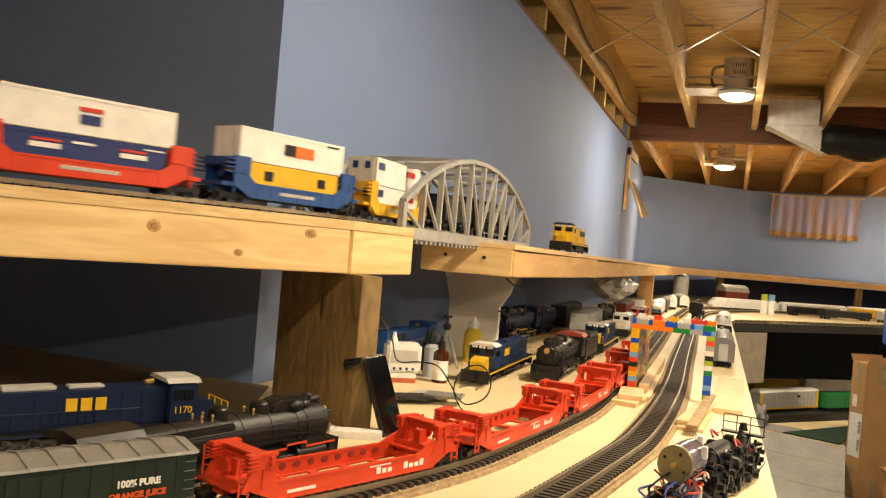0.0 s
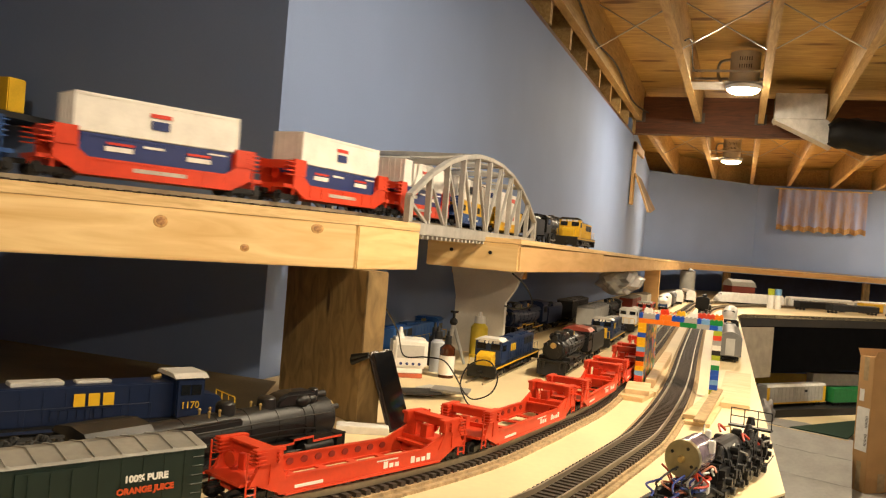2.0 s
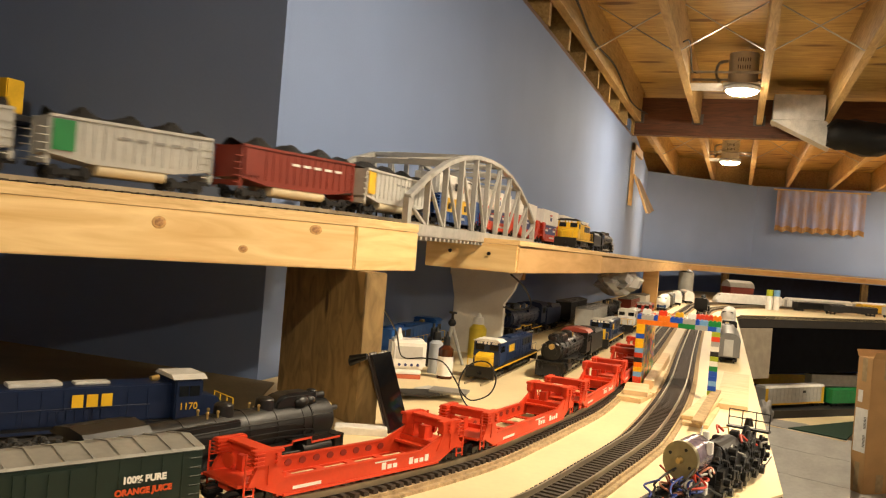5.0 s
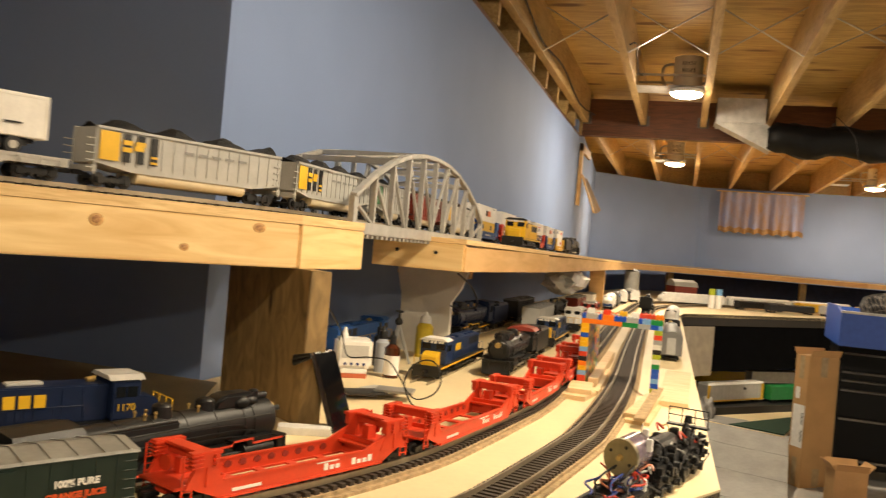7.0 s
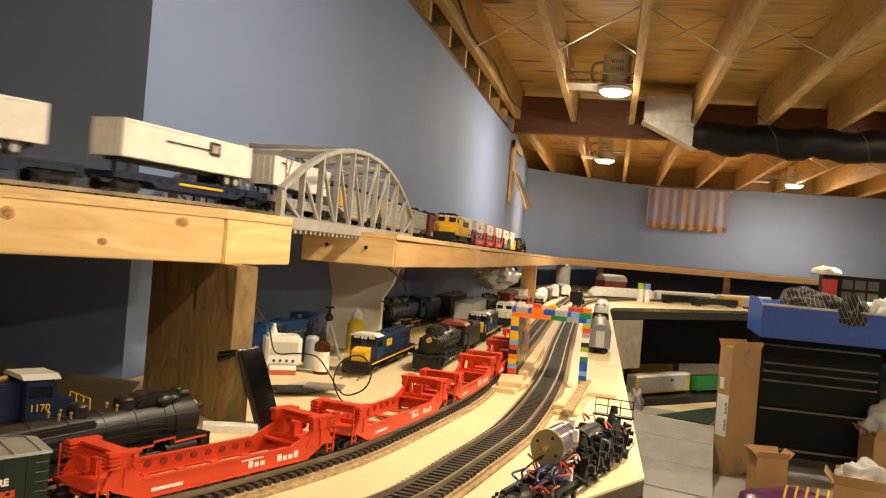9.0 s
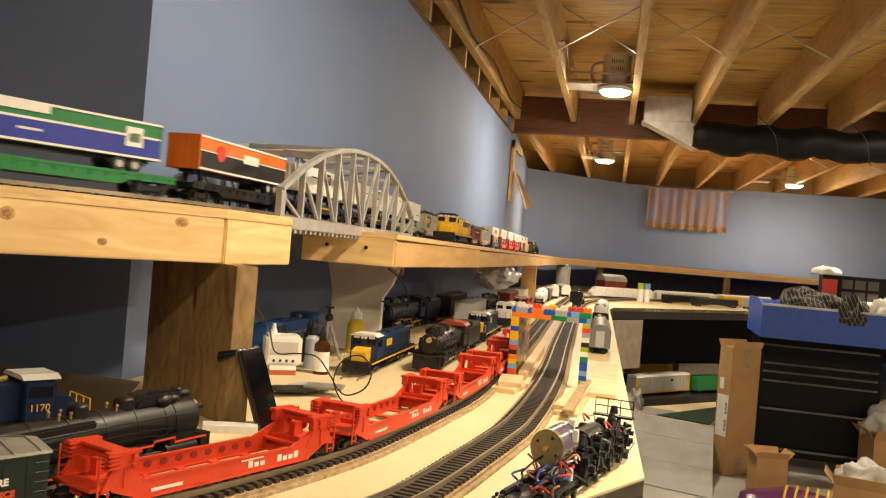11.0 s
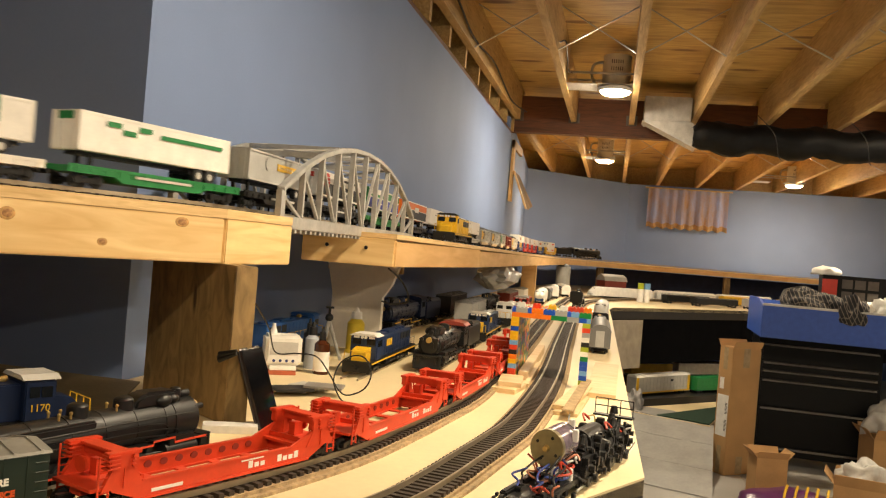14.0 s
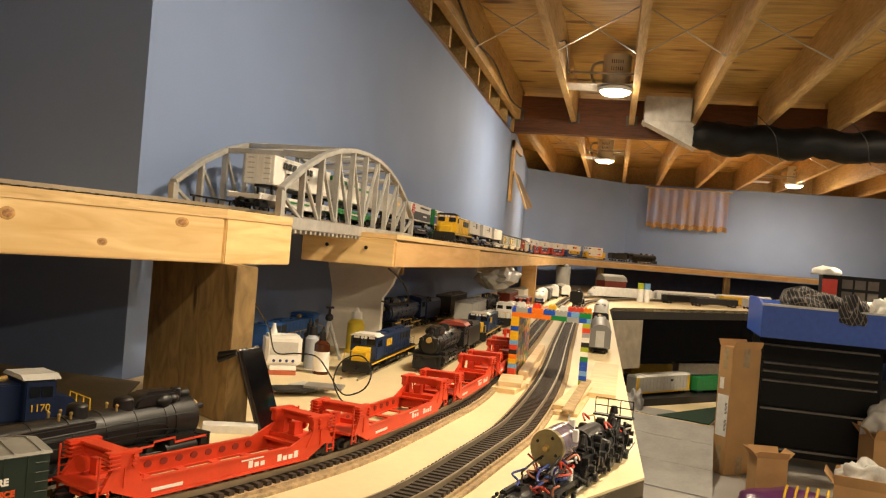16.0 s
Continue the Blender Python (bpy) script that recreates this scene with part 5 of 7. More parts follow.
put(diesel(0.34, "red and grey model diesel", SIGNRED, SIGNRED, GREY), x, y, a + 180, YARD)
put(boxcar(0.34, MAROON, ROOF, "brown model boxcar on the storage track", 0.076), *span(PE, 3.8, 4.2)[:3], YARD)
put(boxcar(0.34, UWHITE, ROOF, "white model boxcar on the storage track", 0.076), *span(PE, 4.4, 4.8)[:3], YARD)


def streamliner(L, body, band, label, nose=False, group="", roofm=None):
    """Round-roofed passenger car; with nose, a rounded cab end at +x."""
    t = thing("passenger_car" if not nose else "streamlined_locomotive", label, "train car" if not nose else "locomotive", group)
    h = L / 2 - 0.006
    prof = [(-0.030, 0.018)] + [(-0.030 * math.cos(u * math.pi / 10), 0.062 + 0.022 * math.sin(u * math.pi / 10)) for u in range(11)] + [(0.030, 0.018)]
    bm = bmesh.new()
    prism(bm, prof, "x", -h, h - (0.05 if nose else 0.0))
    if nose:
        r0 = [bm.verts.new((h - 0.05, u, v)) for u, v in prof]
        for k, (dx, sc, top) in enumerate(((0.018, 0.97, 0.94), (0.034, 0.86, 0.66), (0.046, 0.66, 0.60), (0.051, 0.40, 0.45))):
            r1 = [bm.verts.new((h - 0.05 + dx, u * sc, 0.018 + (v - 0.018) * top)) for u, v in prof]
            for i in range(len(prof)):
                j = (i + 1) % len(prof)
                bm.faces.new((r0[i], r0[j], r1[j], r1[i]))
            r0 = r1
        bm.faces.new(r0)
    part("body", bm, body, t, "", 45)
    if nose:
        bm = bmesh.new()
        for s in (-1, 1):
            cube(bm, h - 0.030, s * 0.013 - 0.009, 0.062, h - 0.026, s * 0.013 + 0.009, 0.074, 0.001)
        part("windshield", bm, GLASS, t)
        bm = bmesh.new()
        tube(bm, (h - 0.006, 0, 0.047), (h - 0.002, 0, 0.047), 0.006, n=14)
        part("headlight", bm, UWHITE, t)
        bm = bmesh.new()
        cube(bm, h - 0.012, -0.024, 0.018, h + 0.003, 0.024, 0.036, 0.003)
        part("nose_band", bm, band, t)
    else:
        decal(t, "letter_board", -h + 0.01, h - 0.01, 0.062, 0.068, 0.0303, band)
        for k in range(9):
            decal(t, "window", -h + 0.03 + k * (2 * h - 0.05) / 9, -h + 0.046 + k * (2 * h - 0.05) / 9, 0.046, 0.058, 0.0303, GLASS)
        bm = bmesh.new()
        cube(bm, -h - 0.0015, -0.012, 0.020, -h + 0.001, 0.012, 0.066, 0.001)
        part("end_door", bm, GREY, t)
    bm = bmesh.new()
    cube(bm, -h + 0.06, -0.024, 0.008, h - 0.08, 0.024, 0.018)
    part("underframe", bm, SATIN, t)
    for e in (-1, 1):
        bogie(t, e * (h - 0.045))
    return t


STAINLESS = mat("stainless_side", (0.16, 0.16, 0.155), 0.5, 0.2, vary=0.12, scale=15)
put(streamliner(0.36, STAINLESS, GREY, "silver fluted model passenger car beside the table edge"), -0.022, 2.57, 91, TABLE)
put(diesel(0.18, "small black model diesel behind the silver car", SATIN, SATIN), -0.028, 2.90, 91, TABLE)
put(streamliner(0.36, UWHITE, ORANGE, "white streamlined model locomotive with orange nose", True), -0.035, 3.90, -91, TABLE)
put(steam_loco(0.30, "black model steam locomotive on the main line", tender=False), *span(PB, 4.2, 4.5)[:3])
for (ax, ay), (bx, by) in (((-0.16, 6.05), (0.30, 6.45)), ((0.32, 6.47), (0.80, 6.90)), ((0.82, 6.92), (1.3, 7.35))):
    a = math.degrees(math.atan2(by - ay, bx - ax))
    put(streamliner(math.hypot(bx - ax, by - ay) - 0.02, UWHITE, LTGREY, "long white streamlined passenger car on the far track", ax < 0), (ax + bx) / 2, (ay + by) / 2, a + 180 if ax < 0 else a, TABLE)
for k, (lx, ly, hd, mm, nm) in enumerate(((-0.385, 4.75, -88, UWHITE, "white"), (-0.385, 5.15, -88, STAINLESS, "silver"), (-0.365, 5.55, -86, UWHITE, "white"), (-0.33, 5.95, -80, UWHITE, "white"))):
    put(streamliner(0.38, mm, WBLUE, nm + " streamlined model car in the yard", k == 0), lx, ly, hd, TABLE)
put(diesel(0.34, "blue model diesel behind the support post", paint("mid_blue", (0.02, 0.10, 0.34)), paint("mid_blue", (0.02, 0.10, 0.34))), -0.705, 1.76, 90, TABLE)
put(diesel(0.30, "yellow model diesel parked on the upper shelf", YELLOW, YELLOW, SOOT, group=""), -0.475, 2.46, -90, EYE + 0.020)

# ---- toy brick arch ----
BRICK_COLS = [paint("brick_" + n, c, 0.3) for n, c in (("red", (0.70, 0.06, 0.02)), ("blue", (0.01, 0.08, 0.50)), ("yellow", (0.85, 0.48, 0.01)), ("green", (0.01, 0.22, 0.05)), ("white", (0.80, 0.78, 0.70)), ("lime", (0.38, 0.45, 0.03)), ("sky", (0.18, 0.38, 0.66)), ("orange", (0.85, 0.20, 0.01)), ("black", (0.015, 0.015, 0.015)), ("grey", (0.38, 0.38, 0.36)))]
R_, B_, Y_, G_, W_, Li_, S_, O_, K_, Gr_ = range(10)
BR = {}


def brick_mesh(nx, ny, col):
    key = (nx, ny, col)
    if key not in BR:
        bm = bmesh.new()
        cube(bm, 0.0001, 0.0001, 0.0001, nx * 0.008 - 0.0001, ny * 0.008 - 0.0001, 0.0095)
        for i in range(nx):
            for j in range(ny):
                tube(bm, (0.004 + i * 0.008, 0.004 + j * 0.008, 0.0095), (0.004 + i * 0.008, 0.004 + j * 0.008, 0.0113), 0.0024, n=8)
        BR[key] = data(bm, BRICK_COLS[col])
    return BR[key]


arch = thing("toy_brick_arch", "multicoloured toy brick portal over the track", "toy")
AX, AY = -0.194, 1.70


def brick(ix, iy, iz, nx, ny, col, dz=0.0):
    ob = new("brick", brick_mesh(nx, ny, col))
    ob.parent = arch
    ob.matrix_basis = pose(AX + ix * 0.008, AY + iy * 0.008, TABLE + iz * 0.0096 + dz)


rng = random.Random(4)
for k, c in enumerate((B_, Li_, B_, S_, B_, B_, G_, W_, Li_, K_, W_, Gr_, R_, Li_)):
    brick(18, 0, k, 2, 2, c)
for k, c in enumerate((R_, R_, S_, Y_, O_, K_, R_, S_, Y_, Y_, B_, Y_, Y_)):
    brick(0, 0, k + 1, 2, 2, c)
    for j in range(1, 16):
        brick(0, 2 * j, k + 1, 2, 2, rng.choice((K_, K_, R_, Y_, G_, B_, Gr_, O_, Y_)))
brick(0, 0, 0, 2, 2, Gr_)
for j in range(1, 16):
    brick(0, 2 * j, 0, 2, 2, rng.choice((K_, Gr_, Y_)))
row1 = ((0, 6, O_), (6, 4, O_), (10, 4, G_), (14, 3, Gr_), (17, 2, B_), (19, 1, S_))
for x0, n, c in row1:
    brick(x0, 0, 14, n, 2, c)
for x0, n, c in ((0, 1, B_), (1, 3, Gr_), (4, 1, B_), (5, 3, O_), (8, 3, B_), (11, 3, Gr_), (14, 1, B_), (15, 2, S_), (17, 3, G_)):
    brick(x0, 0, 15, n, 2, c)
for j in range(0, 7):
    for x0 in range(0, 20, 2):
        brick(x0, 2 * j + 2, 14, 2, 2, rng.choice((O_, G_, Gr_, B_, Y_)))
        brick(x0, 2 * j + 2, 15, 2, 2, rng.choice((W_, R_, Y_, Gr_, Li_, O_)))
for x0, n, c in ((1, 2, W_), (5, 2, R_), (9, 2, Y_), (12, 2, W_), (14, 2, R_), (16, 2, R_), (18, 2, O_)):
    brick(x0, 2, 16, n, 2, c)

RAWPLY = wood("raw_plywood", (0.74, 0.56, 0.32), (0.58, 0.40, 0.20), stretch=(2, 7, 7))


def plank(label, x0, y0, x1, y1, z0, z1, rot=0.0, material=RAWPLY):
    bm = bmesh.new()
    cx, cy = (x0 + x1) / 2, (y0 + y1) / 2
    cube(bm, x0 - cx, y0 - cy, 0, x1 - cx, y1 - cy, z1 - z0, 0.0008)
    return tagged(part("wood_offcut", bm, material, None, "", 0, pose(cx, cy, TABLE + z0, 0, 0, rot)), label, "offcut")


plank("small plywood offcut under the brick portal", -0.205, 1.555, -0.150, 1.69, 0.0, 0.009, -8)
plank("small plywood offcut under the brick portal", -0.200, 1.58, -0.155, 1.69, 0.0092, 0.018, 4)
plank("plywood offcut lying beside the track", -0.072, 1.40, -0.030, 1.60, 0.0, 0.006, -4)
plank("plywood offcut lying beside the track", -0.068, 1.42, -0.034, 1.68, 0.0062, 0.013, -6)
plank("wide pale board lying at the table edge", -0.028, 1.62, 0.030, 2.12, 0.0, 0.010, -1)
plank("strip of brown cork roadbed across offcuts", -0.052, 1.36, -0.034, 1.74, 0.0135, 0.018, -3, CORK)
plank("pale foam strip beside the main line", -0.178, 1.72, -0.158, 2.28, 0.0, 0.022, 1)
plank("pale foam wedge beside the main line", -0.156, 1.64, -0.146, 2.0, 0.0, 0.010, 1)

# ---- stripped locomotive chassis at the table edge ----
MOTOR = mat("brass_grey_motor", (0.38, 0.34, 0.20), 0.35, 0.85, vary=0.12, scale=60)


def chassis():
    t = thing("locomotive_chassis", "stripped model locomotive chassis with open motor and wires", "locomotive")
    rg = random.Random(9)
    bm = bmesh.new()
    cube(bm, -0.11, -0.022, 0.010, 0.04, 0.022, 0.026, 0.003)
    cube(bm, -0.20, -0.024, 0.006, -0.10, 0.024, 0.026, 0.006)
    cube(bm, -0.215, -0.016, 0.004, -0.19, 0.016, 0.032, 0.006)
    cube(bm, -0.175, -0.030, 0.020, -0.02, -0.020, 0.030, 0.002)
    cube(bm, -0.175, 0.020, 0.020, -0.02, 0.030, 0.030, 0.002)
    cube(bm, 0.03, -0.012, 0.014, 0.36, 0.012, 0.034, 0.002)
    for k in range(110):
        x, y = rg.uniform(-0.21, -0.02), rg.choice((-1, 1)) * rg.uniform(0.010, 0.031)
        z, q = rg.uniform(0.006, 0.030), rg.uniform(0.002, 0.0055)
        if rg.random() < 0.5:
            cube(bm, x - q * 1.6, y - q * 0.6, z - q, x + q * 1.6, y + q * 0.6, z + q, 0.0004)
        else:
            tube(bm, (x, y - q, z), (x, y + q, z), q, n=10)
    part("frame", bm, SATIN, t)
    for k in range(3):
        for e in (-1, 1):
            bm = bmesh.new()
            tube(bm, (-0.185 + k * 0.05, e * 0.020, 0.014), (-0.185 + k * 0.05, e * 0.025, 0.014), 0.014, n=18)
            part("wheel", bm, SOOT, t)
    for k in range(12):
        p = [Vector((rg.uniform(-0.15, -0.05), rg.uniform(-0.024, 0.020), 0.030))]
        for j in range(4):
            p.append(p[-1] + Vector((rg.uniform(-0.012, 0.028), rg.uniform(-0.012, 0.012), rg.uniform(-0.004, 0.012))))
        bm = bmesh.new()
        pipe(bm, smooth_path(p, 6), 0.0015, 6)
        part("wire", bm, paint("lead_%d" % (k % 4), ((0.50, 0.06, 0.03), (0.04, 0.07, 0.30), (0.62, 0.22, 0.12), (0.02, 0.02, 0.02))[k % 4], 0.4), t)
    bm = bmesh.new()
    tube(bm, (-0.048, 0.004, 0.068), (0.028, 0.004, 0.068), 0.0228, n=32)
    part("motor", bm, mat("motor_wrap", (0.22, 0.17, 0.22), 0.2, 0.3, vary=0.4, scale=60), t, "", 40)
    bm = bmesh.new()
    tube(bm, (-0.060, 0.004, 0.068), (-0.0485, 0.004, 0.068), 0.0238, n=32)
    face = part("motor_end_plate", bm, MOTOR, t, "brass-grey round motor end plate", 40)
    bm = bmesh.new()
    tube(bm, (-0.069, 0.004, 0.068), (-0.0605, 0.004, 0.068), 0.0035, 0.0045, 14)
    part("shaft", bm, BRASS, face)
    for k in range(4):
        a = k * math.pi / 2 + 0.5
        bm = bmesh.new()
        tube(bm, (-0.0612, 0.004 + 0.0155 * math.cos(a), 0.068 + 0.0155 * math.sin(a)), (-0.0602, 0.004 + 0.0155 * math.cos(a), 0.068 + 0.0155 * math.sin(a)), 0.0022, n=10)
        part("screw_hole", bm, SATIN, face)
    wires = ((0.55, 0.05, 0.02), (0.05, 0.09, 0.35), (0.70, 0.28, 0.18), (0.03, 0.03, 0.03), (0.6, 0.6, 0.56))
    for k in range(22):
        c = wires[k % 5]
        p = [Vector((rg.uniform(-0.10, 0.05), rg.uniform(-0.028, 0.012), rg.uniform(0.026, 0.045)))]
        for j in range(3):
            p.append(p[-1] + Vector((rg.uniform(-0.015, 0.035), rg.uniform(-0.016, 0.016), rg.uniform(-0.006, 0.014))))
        p[-1].z = max(0.024, p[-1].z - 0.012)
        bm = bmesh.new()
        pipe(bm, smooth_path(p, 6), 0.0016, 6)
        part("wire", bm, paint("wire_%d" % (k % 5), c, 0.4), t)
    for x, y, z in ((-0.068, -0.012, 0.040), (-0.04, -0.026, 0.036), (0.0, -0.020, 0.080), (0.03, -0.006, 0.088)):
        bm = bmesh.new()
        cube(bm, x - 0.005, y - 0.004, z - 0.008, x + 0.005, y + 0.004, z + 0.008, 0.001)
        part("connector", bm, UWHITE, t)
    bm = bmesh.new()
    cube(bm, 0.030, -0.010, 0.070, 0.040, 0.004, 0.082, 0.001)
    part("connector", bm, YELLOW, t)
    # front of the engine: boiler stump, pumps and piping
    bm = bmesh.new()
    tube(bm, (0.10, 0, 0.052), (0.20, 0, 0.052), 0.020, n=20)
    for xa, xb, zt in ((0.04, 0.12, 0.050), (0.12, 0.24, 0.058), (0.24, 0.33, 0.056)):
        cube(bm, xa, -0.027, 0.012, xb, 0.027, zt, 0.006)
    for k in range(6):
        x, y = 0.06 + 0.05 * k, rg.choice((-0.014, 0.0, 0.014))
        tube(bm, (x, y, 0.050), (x + 0.012, y, 0.066), 0.008, 0.006, 12)
        ball(bm, (x + 0.012, y, 0.066), 0.0065, n=10)
    for k in range(420):
        x, y = rg.uniform(0.03, 0.345), rg.choice((-1, 1)) * rg.uniform(0.008, 0.033)
        z = rg.uniform(0.010, 0.062 if abs(y) < 0.027 else 0.045)
        s = rg.uniform(0.0022, 0.0065)
        if rg.random() < 0.5:
            cube(bm, x - s, y - s * 0.6, z - s, x + s, y + s * 0.6, z + s)
        else:
            tube(bm, (x, y - s, z), (x, y + s, z), s, n=8)
    part("machinery", bm, SATIN, t)
    for k in range(26):
        p = [Vector((rg.uniform(0.06, 0.33), rg.choice((-1, 1)) * rg.uniform(0.016, 0.036), rg.uniform(0.012, 0.066)))]
        for j in range(3):
            p.append(p[-1] + Vector((rg.uniform(-0.03, 0.04), rg.uniform(-0.006, 0.006), rg.uniform(-0.014, 0.014))))
        bm = bmesh.new()
        pipe(bm, smooth_path(p, 5), 0.0012, 5)
        part("pipe", bm, (SATIN, GREY, BRASS, SATIN)[k % 4], t)
    for k in range(4):
        for s in (-1, 1):
            bm = bmesh.new()
            tube(bm, (0.09 + k * 0.055, s * 0.0145, 0.018), (0.09 + k * 0.055, s * 0.0195, 0.018), 0.018, n=20)
            part("driver", bm, SATIN, t)
    for s in (-1, 1):
        bm = bmesh.new()
        cube(bm, 0.07, s * 0.024 - 0.001, 0.010, 0.30, s * 0.024 + 0.001, 0.0135)
        cube(bm, 0.0, s * 0.028 - 0.001, 0.0075, 0.24, s * 0.028 + 0.001, 0.010)
        part("side_rod", bm, GREY, t)
    bm = bmesh.new()
    cube(bm, 0.325, -0.034, 0.064, 0.345, 0.034, 0.067)
    for y in (-0.033, -0.011, 0.011, 0.033):
        pipe(bm, [(0.335, y, 0.066), (0.335, y, 0.092)], 0.0009, 5)
    pipe(bm, [(0.335, -0.033, 0.092), (0.335, 0.033, 0.092)], 0.0009, 5)
    pipe(bm, [(0.335, -0.033, 0.080), (0.335, 0.033, 0.080)], 0.0009, 5)
    tube(bm, (0.335, 0, 0.070), (0.335, 0, 0.082), 0.008, 0.005, 14)
    part("front_walkway", bm, SATIN, t)
    for x, y, z in ((0.20, -0.02, 0.064), (0.26, -0.024, 0.050), (0.17, 0.01, 0.076)):
        bm = bmesh.new()
        pipe(bm, smooth_path([(x, y, z), (x + 0.012, y + 0.006, z + 0.008), (x + 0.024, y - 0.002, z)], 5), 0.002, 6)
        part("wire", bm, paint("wire_0", (0.55, 0.05, 0.02), 0.4), t)
    return t


put(resize(chassis(), 0.66, 0.78, 0.84), -0.040, 0.935, 75, TABLE)

# ---- phone, bottles and cables ----
PHONE = paint("phone_black", (0.010, 0.010, 0.012), 0.18)
SCREEN = mat("phone_glass", (0.004, 0.004, 0.005), 0.06, vary=0.05, bump=0)
SCREEN.node_tree.nodes["Principled BSDF"].inputs["Specular IOR Level"].default_value = 0.25
PHONE_AT = ((-0.435, 1.029, TABLE + 0.001), (-0.430, 1.092, TABLE + 0.001), (-0.475, 1.027, EYE - 0.154))
phone = thing("smartphone", "black smartphone leaning against the timber post", "phone")
p0, p1, p2 = Vector(PHONE_AT[0]), Vector(PHONE_AT[1]), Vector(PHONE_AT[2])
ex = (p1 - p0).normalized()
ey = (p2 - p0) - ex * (p2 - p0).dot(ex)
hh = ey.length
ey.normalize()
m = Matrix((ex, ey, ex.cross(ey))).transposed().to_4x4()
m.translation = p0
bm = bmesh.new()
cube(bm, 0, 0, -0.008, 0.060, hh, 0, 0.0035)
part("case", bm, paint("phone_rim", (0.07, 0.055, 0.05), 0.25, 0.4), phone, "", 40, m)
bm = bmesh.new()
cube(bm, 0.0025, 0.0035, 0.0002, 0.0575, hh - 0.0035, 0.0008, 0.0003)
part("screen", bm, SCREEN, phone, "dark glossy phone screen", 0, m)
bm = bmesh.new()
cube(bm, 0.022, hh - 0.0035, 0.0004, 0.036, hh - 0.0022, 0.001)
part("earpiece", bm, GREY, phone, "", 0, m)


def bottle(name, x, y, r, h, neck, label, body, cap, capname="cap", band=None):
    t = thing(name, label, "bottle")
    z = TABLE
    bm = bmesh.new()
    tube(bm, (x, y, z), (x, y, z + h), r, n=24)
    tube(bm, (x, y, z + h), (x, y, z + h + r * 0.5), r, neck, 24, False)
    part("body", bm, body, t, "", 40)
    bm = bmesh.new()
    tube(bm, (x, y, z + h + r * 0.5), (x, y, z + h + r * 0.5 + 0.016), neck * 1.15, neck, 16)
    tube(bm, (x, y, z + h + r * 0.5 + 0.016), (x, y, z + h + r * 0.5 + 0.026), neck * 0.6, neck * 0.3, 12)
    part(capname, bm, cap, t, "", 40)
    if band:
        bm = bmesh.new()
        tube(bm, (x, y, z + 0.006), (x, y, z + h * 0.75), r + 0.0006, n=24)
        part("paper_label", bm, band, t, "", 40)
    return t


AMBER = paint("amber_glass", (0.06, 0.016, 0.006), 0.12)
bottle("glue_bottle", -0.536, 1.535, 0.0150, 0.058, 0.006, "amber glass dropper bottle with white label", AMBER, SATIN, "dropper", UWHITE)
bottle("paint_bottle", -0.575, 1.585, 0.0145, 0.060, 0.008, "clear paint bottle with dark cap", paint("bottle_clear", (0.45, 0.48, 0.52), 0.1), SATIN)
bottle("squeeze_bottle", -0.578, 1.88, 0.0205, 0.070, 0.012, "yellow squeeze bottle with white tip", paint("bottle_yellow", (0.72, 0.55, 0.05), 0.35), UWHITE)
bottle("oil_bottle", -0.610, 1.66, 0.012, 0.060, 0.006, "dark bottle with black cap", SATIN, SATIN)
wb = thing("white_jug", "white plastic jug with printed label", "bottle")
bm = bmesh.new()
cube(bm, -0.034, -0.024, 0.018, 0.034, 0.024, 0.074, 0.005)
tube(bm, (-0.018, 0, 0.072), (-0.018, 0, 0.082), 0.009, 0.006, 14)
tube(bm, (-0.018, 0, 0.082), (-0.018, 0, 0.094), 0.005, 0.003, 12)
part("jug", bm, UWHITE, wb, "", 40, pose(-0.600, 1.49, TABLE, 0, 0, 32))
bm = bmesh.new()
cube(bm, -0.026, -0.0248, 0.038, 0.026, -0.0242, 0.062)
part("label_bar", bm, LTGREY, wb, "", 0, pose(-0.600, 1.49, TABLE, 0, 0, 32))
bm = bmesh.new()
for k in range(4):
    tube(bm, (-0.018 + k * 0.012, -0.0240, 0.027), (-0.018 + k * 0.012, -0.0250, 0.027), 0.0028, n=14)
part("round_mark", bm, NAVY, wb, "", 0, pose(-0.600, 1.49, TABLE, 0, 0, 32))
bx = thing("small_carton", "small white and red carton under the jug", "box")
bm = bmesh.new()
cube(bm, -0.026, -0.024, 0, 0.026, 0.024, 0.0085, 0.001)
part("lower_carton", bm, paint("carton_red", (0.50, 0.12, 0.05)), bx, "", 0, pose(-0.600, 1.49, TABLE, 0, 0, 30))
bm = bmesh.new()
cube(bm, -0.025, -0.023, 0.0087, 0.025, 0.023, 0.0178, 0.001)
part("upper_carton", bm, UWHITE, bx, "", 0, pose(-0.600, 1.49, TABLE, 0, 0, 33))
for k, (x, y, r, mm) in enumerate(((-0.52, 1.33, 20, UWHITE), (-0.49, 1.36, -15, LTGREY), (-0.50, 1.30, 40, SOOT), (-0.455, 1.33, 10, paint("card_grey", (0.25, 0.24, 0.22))))):
    bm = bmesh.new()
    cube(bm, -0.032, -0.022, 0, 0.032, 0.022, 0.004, 0.0005)
    c = part("card_packet", bm, mm, None, "", 0, pose(x, y, TABLE + 0.0042 * k, 0, 0, r))
    tagged(c, "flat printed card packet in a small pile", "packet", "card packets")
bm = bmesh.new()
cube(bm, -0.035, -0.014, 0, 0.035, 0.014, 0.010, 0.001)
tagged(part("paper_carton", bm, UWHITE, None, "", 0, pose(-0.47, 1.012, TABLE, 0, 0, 25)), "small flat white carton at the foot of the post", "box")
tri = thing("mini_tripod", "small grey tripod standing on the table", "tripod")
